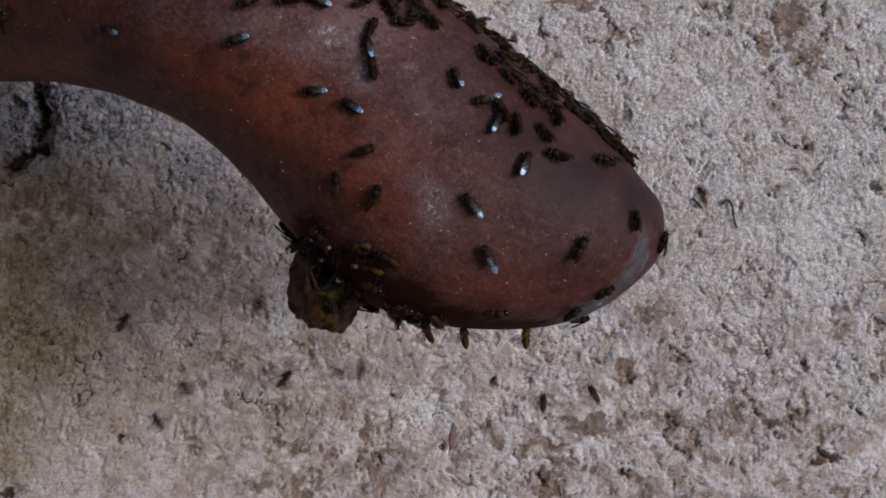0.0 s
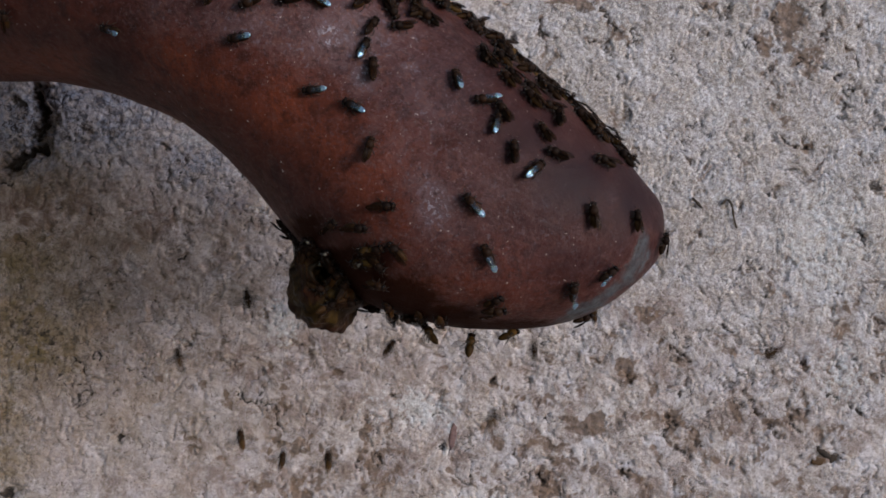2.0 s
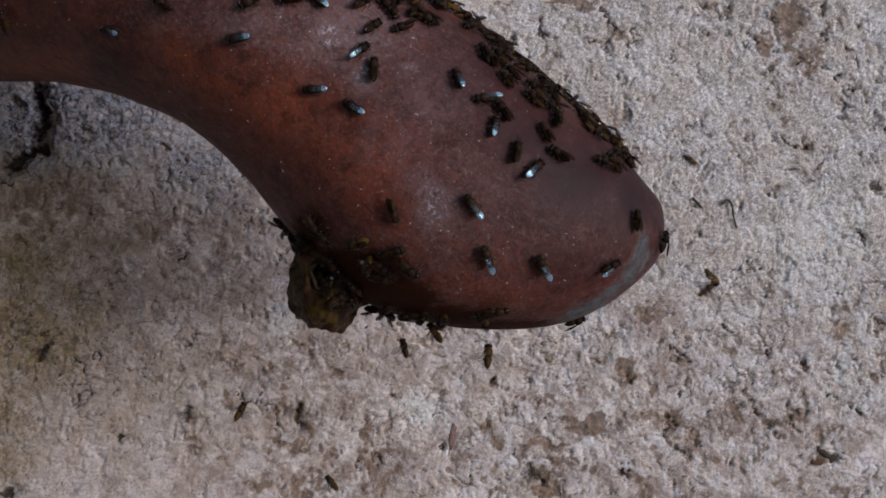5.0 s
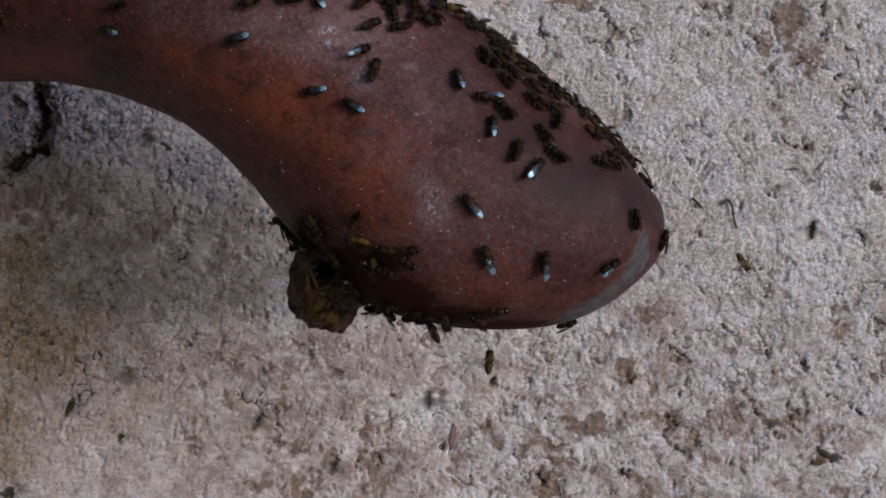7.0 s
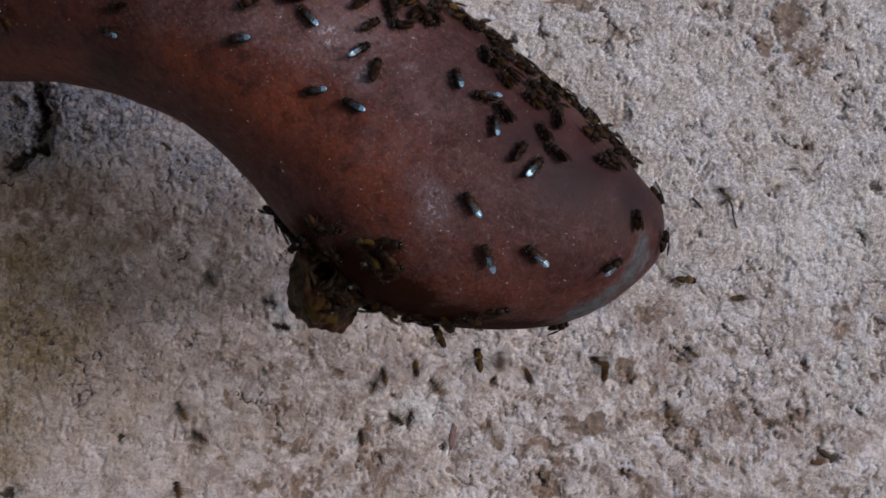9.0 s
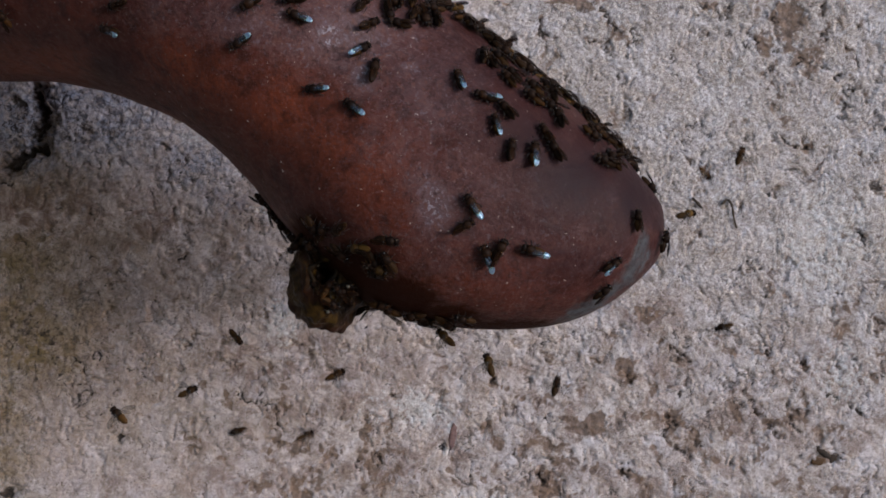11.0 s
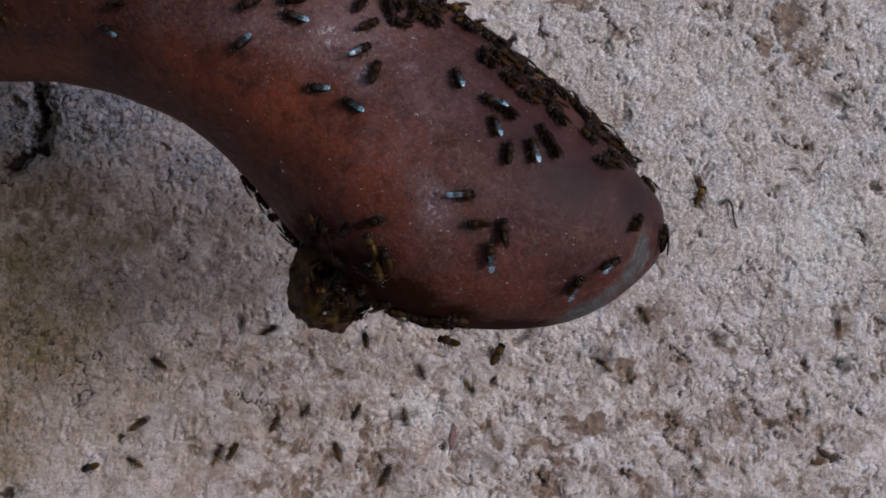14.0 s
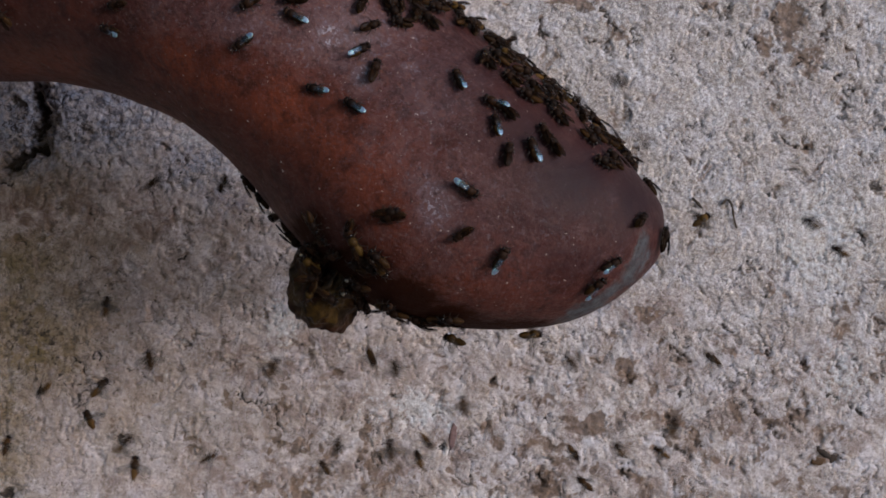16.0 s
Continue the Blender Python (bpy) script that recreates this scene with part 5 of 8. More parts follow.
    walk(bee_of("fly"), air([(0, 1240, 350, 38, 111), (0.1, 1247, 310, 38, 117), (0.4, 1177, 150, 38, 95), (0.6, 1233, 120, 38, 101), (0.9, 984, 215, 38, 82), (1.1, 976, -25, 38, 88), (1.4, 1310, 210, 38, 65), (1.6, 1180, 224, 38, 71), (1.9, 1867, 289, 38, 91), (2.1, 1821, 145, 38, 97), (2.4, 1907, 136, 38, 84), (2.6, 1871, 320, 38, 90), (2.9, 1870, 254, 36, 95), (3.1, 2010, 192, 36, 101), (3.4, 1975, 213, 35, 92), (3.6, 1935, 195, 35, 98), (3.9, 1995, 203, 37, 100), (4.1, 1943, 143, 37, 106), (4.65, 1926, 111, 38, 98), (4.85, 1900, 167, 38, 104), (5.4, 1916, 118, 37, 136), (5.6, 1830, 68, 37, 142), (6, 1822, 85, 36, 103), (6.2, 1782, 135, 36, 109), (6.4, 1694, 0, 37, 93), (6.6, 1766, 144, 37, 99), (6.9, 1754, -8, 35, 99), (7.1, 1706, 54, 35, 105), (7.4, 1738, -50, 34, 102), (7.6, 1746, 86, 34, 108), (7.9, 1678, 50, 35, 112), (8.1, 1802, 70, 35, 118), (8.4, 1842, 45, 33, 102), (8.6, 1648, 107, 33, 108), (8.9, 1352, 329, 34, 140), (9.1, 1248, 351, 34, 146), (9.65, 1711, 342, 33, 124), (9.85, 1809, 338, 33, 130), (10.4, 1723, 341, 33, 114), (10.6, 1803, 349, 33, 120), (11, 1879, 398, 32, 122), (11.2, 1717, 412, 32, 128), (11.4, 1240, 222, 33, 141), (11.6, 1290, 108, 33, 147), (11.9, 1165, -47, 31, 141), (12.1, 1115, 187, 31, 147), (12.4, 1701, 18, 33, 103), (12.6, 1741, 122, 33, 109), (12.9, 1733, 60, 31, 102), (13.1, 1727, 118, 31, 108), (13.4, 1803, 89, 31, 73), (13.6, 1727, 115, 31, 79), (13.9, 1565, 219, 31, 43), (14.1, 1425, 141, 31, 49), (14.4, 1727, 160, 31, 80), (14.6, 1639, 200, 31, 86), (14.9, 1340, 323, 31, 64), (15.1, 1430, 337, 31, 70), (15.4, 1736, 336, 31, 90), (15.6, 1674, 324, 31, 96), (15.9, 1408, 426, 31, 147), (16, 1435, 400, 31, 153)], 8))
    walk(bee_of("fly"), air([(0, 960, 715, 35, 92), (0.1, 967, 752, 35, 98), (0.4, 951, 773, 36, 117), (0.6, 889, 767, 36, 123), (0.9, 840, 673, 36, 88), (1.1, 760, 687, 36, 94), (1.4, 889, 704, 34, 82), (1.6, 867, 632, 34, 88), (1.9, 945, 537, 34, 89), (2.1, 945, 713, 34, 95), (2.4, 901, 669, 33, 97), (2.6, 839, 711, 33, 103), (2.9, 847, 692, 34, 140), (3.1, 773, 728, 34, 146), (3.4, 697, 700, 34, 97), (3.6, 743, 760, 34, 103), (3.9, 701, 621, 35, 113), (4.1, 779, 579, 35, 119), (4.65, 888, 782, 35, 97), (4.85, 712, 618, 35, 103), (5.4, 829, 651, 34, 114), (5.6, 931, 869, 34, 120), (6, 940, 667, 35, 98), (6.2, 860, 893, 35, 104), (6.4, 843, 680, 34, 57), (6.6, 817, 750, 34, 63), (6.9, 831, 1082, 35, 49), (7.1, 715, 1216, 35, 55), (7.4, 827, 1083, 34, 22), (7.6, 765, 1163, 34, 28), (7.9, 992, 815, 32, 67), (8.1, 918, 825, 32, 73), (8.4, 850, 798, 34, 137), (8.6, 810, 862, 34, 143), (8.9, 710, 713, 33, 77), (9.1, 750, 777, 33, 83), (9.65, 786, 792, 32, 43), (9.85, 734, 728, 32, 49), (10.4, 970, 748, 31, 65), (10.6, 750, 652, 31, 71), (11, 984, 686, 31, 73), (11.2, 816, 714, 31, 79), (11.4, 889, 70, 31, 102), (11.6, 1031, 70, 31, 108), (11.9, 978, 23, 32, 100), (12.1, 942, 67, 32, 106), (12.4, 1792, 129, 32, 132), (12.6, 1888, -39, 32, 138), (12.9, 1936, 74, 31, 152), (13.1, 1844, 104, 31, 158), (13.4, 1886, 37, 31, 136), (13.6, 1852, 91, 31, 142), (13.9, 1946, 78, 31, 152), (14.1, 1882, 116, 31, 158), (14.4, 1846, 198, 31, 152), (14.6, 1908, 36, 31, 158), (14.9, 1862, 103, 31, 152), (15.1, 1902, 197, 31, 158), (15.4, 1923, 124, 33, 125), (15.6, 1937, 222, 33, 131), (15.9, 1095, 206, 32, 152), (16, 1095, 150, 32, 158)], 9))
    walk(bee_of("fly"), air([(0, 640, 660, 35, 74), (0.1, 629, 576, 35, 80), (0.4, 559, 670, 33, 77), (0.6, 621, 630, 33, 83), (0.9, 624, 746, 34, 43), (1.1, 656, 714, 34, 49), (1.4, 750, 591, 36, 24), (1.6, 730, 649, 36, 30), (1.9, 690, 642, 37, 48), (2.1, 690, 598, 37, 54), (2.4, 446, 598, 38, 34), (2.6, 564, 552, 38, 40), (2.9, 569, 1049, 38, 73), (3.1, 507, 925, 38, 79), (3.4, 612, 738, 37, 127), (3.6, 598, 812, 37, 133), (3.9, 708, 1105, 38, 59), (4.1, 662, 1105, 38, 65), (4.65, 625, 1096, 38, 36), (4.85, 601, 1134, 38, 42), (5.4, 659, 1139, 38, 53), (5.6, 717, 1033, 38, 59), (6, 712, 1152, 37, 93), (6.2, 668, 1094, 37, 99), (6.4, 946, 749, 38, 65), (6.6, 734, 771, 38, 71), (6.9, 846, 1161, 36, 40), (7.1, 784, 1107, 36, 46), (7.4, 712, 1109, 38, 22), (7.6, 776, 1145, 38, 28), (7.9, 609, 833, 38, 47), (8.1, 571, 857, 38, 53), (8.4, 600, 648, 38, 27), (8.6, 560, 712, 38, 33), (8.9, 630, 665, 38, 57), (9.1, 680, 715, 38, 63), (9.65, 674, 746, 36, 28), (9.85, 606, 654, 36, 34), (10.4, 560, 782, 36, 58), (10.6, 640, 738, 36, 64), (11, 540, 775, 37, 22), (11.2, 580, 825, 37, 28), (11.4, 604, 761, 36, 87), (11.6, 546, 809, 36, 93), (11.9, 688, 777, 38, 82), (12.1, 622, 743, 38, 88), (12.4, 717, 945, 38, 57), (12.6, 693, 1033, 38, 63), (12.9, 525, 838, 38, 77), (13.1, 465, 882, 38, 83), (13.4, 470, 997, 38, 106), (13.6, 392, 961, 38, 112), (13.9, 456, 789, 37, 57), (14.1, 514, 741, 37, 63), (14.4, 539, 1141, 37, 95), (14.6, 539, 1039, 37, 101), (14.9, 470, 1055, 38, 99), (15.1, 464, 1117, 38, 105), (15.4, 445, 1155, 38, 80), (15.6, 579, 1135, 38, 86), (15.9, 602, 857, 38, 127), (16, 575, 830, 38, 133)], 10))
    walk(bee_of("fly"), air([(0, 330, 690, 32, 140), (0.1, 290, 697, 32, 146), (0.4, 342, 692, 33, 212), (0.6, 358, 618, 33, 218), (0.9, 428, 820, 33, 152), (1.1, 372, 830, 33, 158), (1.4, 448, 701, 33, 122), (1.6, 352, 719, 33, 128), (1.9, 475, 847, 31, 77), (2.1, 515, 783, 31, 83), (2.4, 550, 868, 33, 67), (2.6, 550, 822, 33, 73), (2.9, 581, 1114, 35, 108), (3.1, 513, 1070, 35, 114), (3.4, 479, 1163, 34, 109), (3.6, 543, 1037, 34, 115), (3.9, 584, 1204, 33, 88), (4.1, 508, 1038, 33, 94), (4.65, 565, 1106, 33, 86), (4.85, 407, 1106, 33, 92), (5.4, 463, 1060, 35, 55), (5.6, 467, 1150, 35, 61), (6, 502, 1036, 33, 22), (6.2, 510, 1204, 33, 28), (6.4, 506, 666, 34, 87), (6.6, 564, 714, 34, 93), (6.9, 572, 800, 34, 58), (7.1, 628, 840, 34, 64), (7.4, 671, 671, 33, 112), (7.6, 659, 619, 33, 118), (7.9, 481, 529, 32, 57), (8.1, 469, 591, 32, 63), (8.4, 436, 603, 31, 57), (8.6, 454, 677, 31, 63), (8.9, 501, 614, 31, -23), (9.1, 489, 566, 31, -17), (9.65, 528, 747, 31, -28), (9.85, 512, 653, 31, -22), (10.4, 463, 783, 31, -40), (10.6, 497, 817, 31, -34), (11, 414, 595, 31, -56), (11.2, 546, 785, 31, -50), (11.4, 434, 667, 31, -93), (11.6, 486, 613, 31, -87), (11.9, 601, 623, 31, -98), (12.1, 549, 597, 31, -92), (12.4, 759, 699, 31, -38), (12.6, 611, 511, 31, -32), (12.9, 616, 661, 31, -73), (13.1, 684, 629, 31, -67), (13.4, 833, 669, 32, -93), (13.6, 877, 731, 32, -87), (13.9, 718, 655, 32, -73), (14.1, 792, 655, 32, -67), (14.4, 852, 1055, 33, -28), (14.6, 786, 1105, 33, -22), (14.9, 809, 1084, 34, -63), (15.1, 765, 1152, 34, -57), (15.4, 804, 1054, 33, -100), (15.6, 844, 1142, 33, -94), (15.9, 1066, 834, 34, -125), (16, 960, 860, 34, -119)], 11))
    walk(bee_of("fly"), air([(0, 1050, 700, 35, 122), (0.1, 1034, 666, 35, 128), (0.4, 1083, 593, 34, 45), (0.6, 877, 717, 34, 51), (0.9, 1331, 359, 34, 29), (1.1, 1099, 421, 34, 35), (1.4, 1283, 323, 34, 63), (1.6, 1317, 447, 34, 69), (1.9, 1663, 410, 35, 60), (2.1, 1727, 360, 35, 66), (2.4, 1658, 336, 34, 35), (2.6, 1702, 468, 34, 41), (2.9, 1742, 323, 32, 22), (3.1, 1674, 391, 32, 28), (3.4, 1262, 449, 34, -53), (3.6, 1208, 501, 34, -47), (3.9, 1783, 442, 32, 24), (4.1, 1701, 508, 32, 30), (4.65, 1328, 531, 33, 22), (4.85, 1232, 509, 33, 28), (5.4, 1345, 618, 33, 42), (5.6, 1335, 662, 33, 48), (6, 1716, 634, 34, 22), (6.2, 1654, 646, 34, 28), (6.4, 1333, 502, 32, 22), (6.6, 1317, 418, 32, 28), (6.9, 1461, 400, 32, 67), (7.1, 1399, 440, 32, 73), (7.4, 1373, 566, 31, 37), (7.6, 1197, 584, 31, 43), (7.9, 1039, 658, 31, 35), (8.1, 1091, 772, 31, 41), (8.4, 969, 660, 31, 87), (8.6, 1031, 620, 31, 93), (8.9, 1097, 643, 31, 152), (9.1, 1023, 657, 31, 158), (9.65, 1037, 1060, 33, 220), (9.85, 1069, 1092, 33, 226), (10.4, 1099, 1138, 32, 202), (10.6, 1019, 1124, 32, 208), (11, 1033, 1081, 32, 208), (11.2, 1095, 1161, 32, 214), (11.4, 999, 1115, 31, 217), (11.6, 1117, 1195, 31, 223), (11.9, 1083, 822, 31, 297), (12.1, 1117, 888, 31, 303), (12.4, 1178, 1008, 31, 229), (12.6, 1050, 1048, 31, 235), (12.9, 1021, 693, 32, 202), (13.1, 1109, 807, 32, 208), (13.4, 1031, 1011, 31, 202), (13.6, 1063, 1043, 31, 208), (13.9, 684, 729, 32, 272), (14.1, 746, 741, 32, 278), (14.4, 697, 783, 31, 287), (14.6, 683, 857, 31, 293), (14.9, 742, 630, 31, 232), (15.1, 638, 670, 31, 238), (15.4, 733, 609, 31, 202), (15.6, 747, 651, 31, 208), (15.9, 675, 662, 33, 282), (16, 655, 630, 33, 288)], 12))
    walk(bee_of("fly"), air([(0, 211, 1162, 34, 81), (0.1, 250, 1148, 34, 87), (0.4, 207, 1223, 33, 107), (0.6, 339, 1091, 33, 113), (0.9, 296, 1172, 32, 113), (1.1, 284, 1234, 32, 119), (1.4, 216, 1200, 34, 130), (1.6, 220, 1154, 34, 136), (1.9, 166, 1228, 35, 152), (2.1, 310, 1192, 35, 158), (2.4, 266, 950, 36, 119), (2.6, 284, 710, 36, 125), (2.9, 342, 1015, 37, 84), (3.1, 238, 1007, 37, 90), (3.4, 287, 618, 35, 57), (3.6, 293, 692, 35, 63), (3.9, 345, 621, 36, 87), (4.1, 375, 529, 36, 93), (4.65, 389, 1110, 37, 51), (4.85, 317, 1142, 37, 57), (5.4, 423, 1145, 35, 46), (5.6, 405, 1049, 35, 52), (6, 462, 1158, 33, 76), (6.2, 470, 1114, 33, 82), (6.4, 378, 847, 34, 42), (6.6, 382, 773, 34, 48), (6.9, 333, 1112, 33, 62), (7.1, 325, 1158, 33, 68), (7.4, 270, 1136, 31, 65), (7.6, 306, 1164, 31, 71), (7.9, 363, 783, 32, 42), (8.1, 437, 797, 32, 48), (8.4, 336, 877, 32, 87), (8.6, 284, 823, 32, 93), (8.9, 361, 814, 31, 147), (9.1, 349, 746, 31, 153), (9.65, 348, 1164, 31, 84), (9.85, 378, 1046, 31, 90), (10.4, 369, 1050, 31, 87), (10.6, 337, 1134, 31, 93), (11, 373, 1107, 31, 81), (11.2, 327, 1057, 31, 87), (11.4, 314, 1085, 32, 82), (11.6, 270, 1105, 32, 88), (11.9, 468, 817, 32, 100), (12.1, 372, 743, 32, 106), (12.4, 383, 777, 32, 147), (12.6, 327, 803, 32, 153), (12.9, 355, 630, 31, 92), (13.1, 375, 690, 31, 98), (13.4, 460, 973, 31, 105), (13.6, 384, 999, 31, 111), (13.9, 413, 790, 31, 57), (14.1, 407, 850, 31, 63), (14.4, 379, 1065, 31, -23), (14.6, 409, 1013, 31, -17), (14.9, 387, 781, 31, 47), (15.1, 363, 709, 31, 53), (15.4, 399, 776, 31, 87), (15.6, 331, 744, 31, 93), (15.9, 246, 672, 33, 97), (16, 265, 640, 33, 103)], 13))
    walk(bee_of("fly"), air([(0, 184, 994, 31, 115), (0.1, 146, 929, 31, 121), (0.4, 208, 971, 32, 80), (0.6, 164, 981, 32, 86), (0.9, 121, 1008, 31, 44), (1.1, 171, 968, 31, 50), (1.4, 308, 805, 31, 57), (1.6, 382, 795, 31, 63), (1.9, 421, 802, 33, 99), (2.1, 429, 758, 33, 105), (2.4, 389, 766, 34, 112), (2.6, 451, 724, 34, 118), (2.9, 359, 1083, 34, 83), (3.1, 397, 1023, 34, 89), (3.4, 305, 790, 35, 102), (3.6, 375, 820, 35, 108), (3.9, 341, 690, 33, 77), (4.1, 399, 670, 33, 83), (4.65, 409, 608, 33, 61), (4.85, 431, 712, 33, 67), (5.4, 399, 746, 31, 32), (5.6, 461, 734, 31, 38), (6, 313, 738, 32, 51), (6.2, 447, 662, 32, 57), (6.4, 356, 687, 32, 77), (6.6, 294, 643, 32, 83), (6.9, 434, 1170, 31, 37), (7.1, 288, 1060, 31, 43), (7.4, 531, 792, 32, 22), (7.6, 509, 888, 32, 28), (7.9, 476, 792, 33, 47), (8.1, 474, 718, 33, 53), (8.4, 559, 602, 35, 36), (8.6, 501, 678, 35, 42), (8.9, 689, 638, 33, 97), (9.1, 651, 702, 33, 103), (9.65, 476, 581, 32, 43), (9.85, 684, 699, 32, 49), (10.4, 711, 688, 33, 22), (10.6, 729, 592, 33, 28), (11, 593, 668, 32, 22), (11.2, 647, 692, 32, 28), (11.4, 555, 757, 33, 48), (11.6, 445, 543, 33, 54), (11.9, 748, 689, 31, 72), (12.1, 682, 651, 31, 78), (12.4, 922, 649, 31, 57), (12.6, 848, 661, 31, 63), (12.9, 1104, 545, 32, 57), (13.1, 1036, 575, 32, 63), (13.4, 1018, 636, 34, 97), (13.6, 1082, 674, 34, 103), (13.9, 1178, 656, 34, 22), (14.1, 942, 614, 34, 28), (14.4, 1076, 1056, 35, 32), (14.6, 1020, 1086, 35, 38), (14.9, 1271, 865, 34, 50), (15.1, 1179, 835, 34, 56), (15.4, 1236, 861, 32, 97), (15.6, 1164, 839, 32, 103), (15.9, 1225, 760, 31, 77), (16, 1190, 760, 31, 83)], 14))
    walk(bee_of("fly"), air([(0, 1125, 1108, 35, 93), (0.1, 1153, 1136, 35, 99), (0.4, 1225, 748, 35, 87), (0.6, 1225, 822, 35, 93), (0.9, 1192, 946, 35, 103), (1.1, 1284, 1016, 35, 109), (1.4, 1272, 797, 36, 127), (1.6, 1198, 803, 36, 133), (1.9, 1350, 1161, 36, 144), (2.1, 1280, 1121, 36, 150), (2.4, 1273, 1080, 34, 140), (2.6, 1267, 1152, 34, 146), (2.9, 1352, 1165, 35, 142), (3.1, 1280, 1093, 35, 148), (3.4, 1270, 1186, 37, 150), (3.6, 1212, 1166, 37, 156), (3.9, 1316, 1205, 36, 120), (4.1, 1230, 1191, 36, 126), (4.65, 1215, 1227, 34, 135), (4.85, 1259, 1147, 34, 141), (5.4, 1306, 1208, 33, 152), (5.6, 1252, 1242, 33, 158), (6, 1359, 1266, 34, 152), (6.2, 1345, 1186, 34, 158), (6.4, 1384, 1191, 36, 151), (6.6, 1370, 1327, 36, 157), (6.9, 1376, 1210, 37, 142), (7.1, 1322, 1290, 37, 148), (7.4, 1335, 1226, 36, 118), (7.6, 1315, 1288, 36, 124), (7.9, 1431, 1265, 36, 102), (8.1, 1259, 1229, 36, 108), (8.4, 1273, 1270, 38, 91), (8.6, 1267, 1332, 38, 97), (8.9, 1282, 1326, 38, 80), (9.1, 1174, 1308, 38, 86), (9.65, 1271, 1373, 37, 105), (9.85, 1333, 1293, 37, 111), (10.4, 1398, 1458, 36, 115), (10.6, 1346, 1296, 36, 121), (11, 1347, 1367, 35, 103), (11.2, 1397, 1403, 35, 109), (11.4, 1269, 1423, 33, 129), (11.6, 1337, 1311, 33, 135), (11.9, 1479, 720, 33, 137), (12.1, 1541, 760, 33, 143), (12.4, 1788, 769, 34, 93), (12.6, 1810, 711, 34, 99), (12.9, 1453, 692, 32, 142), (13.1, 1447, 618, 32, 148), (13.4, 1554, 768, 34, 147), (13.6, 1506, 712, 34, 153), (13.9, 1543, 630, 32, 152), (14.1, 1437, 670, 32, 158), (14.4, 1784, 558, 32, 150), (14.6, 1666, 742, 32, 156), (14.9, 1312, 702, 31, 117), (15.1, 1308, 628, 31, 123), (15.4, 1338, 992, 31, 119), (15.6, 1400, 998, 31, 125), (15.9, 1240, 608, 31, 137), (16, 1260, 640, 31, 143)], 15))
    walk(bee_of("fly"), air([(0, 1670, 377, 33, 58), (0.1, 1621, 372, 33, 64), (0.4, 1516, 517, 31, 68), (0.6, 1324, 373, 31, 74), (0.9, 1271, 318, 32, 29), (1.1, 1309, 342, 32, 35), (1.4, 1556, 225, 32, 38), (1.6, 1494, 375, 32, 44), (1.9, 1623, 272, 31, 29), (2.1, 1679, 328, 31, 35), (2.4, 1001, 190, 33, 32), (2.6, 1199, 110, 33, 38), (2.9, 1736, 114, 34, 28), (3.1, 1820, 186, 34, 34), (3.4, 1648, 185, 32, 62), (3.6, 1758, 129, 32, 68), (3.9, 1740, 137, 32, 76), (4.1, 1806, 59, 32, 82), (4.65, 1799, 11, 31, 48), (4.85, 1799, 97, 31, 54), (5.4, 1768, 156, 31, 37), (5.6, 1764, 58, 31, 43), (6, 1733, 129, 31, 22), (6.2, 1657, 15, 31, 28), (6.4, 1217, 230, 31, 22), (6.6, 1183, 340, 31, 28), (6.9, 1740, 298, 32, 22), (7.1, 1664, 272, 32, 28), (7.4, 1201, 290, 34, 44), (7.6, 1129, 190, 34, 50), (7.9, 1432, 343, 34, 50), (8.1, 1398, 407, 34, 56), (8.4, 1299, 572, 35, 35), (8.6, 1261, 548, 35, 41), (8.9, 1226, 480, 34, -33), (9.1, 1164, 520, 34, -27), (9.65, 1289, 490, 33, 22), (9.85, 1231, 470, 33, 28), (10.4, 1233, 284, 32, 36), (10.6, 1167, 316, 32, 42), (11, 1310, 280, 33, 67), (11.2, 1070, 260, 33, 73), (11.4, 1123, 271, 32, 76), (11.6, 1187, 259, 32, 82), (11.9, 1167, 136, 33, 75), (12.1, 1083, 84, 33, 81), (12.4, 1655, 126, 34, 107), (12.6, 1687, 94, 34, 113), (12.9, 1213, 86, 32, 94), (13.1, 1267, 244, 32, 100), (13.4, 1288, 171, 33, 88), (13.6, 1312, 209, 33, 94), (13.9, 1219, 256, 32, 102), (14.1, 1251, 374, 32, 108), (14.4, 1083, 353, 31, 76), (14.6, 1317, 407, 31, 82), (14.9, 1277, 137, 33, 108), (15.1, 1093, 293, 33, 114), (15.4, 1170, 392, 33, 93), (15.6, 1250, 408, 33, 99), (15.9, 1203, 399, 32, 127), (16, 1240, 395, 32, 133)], 16))
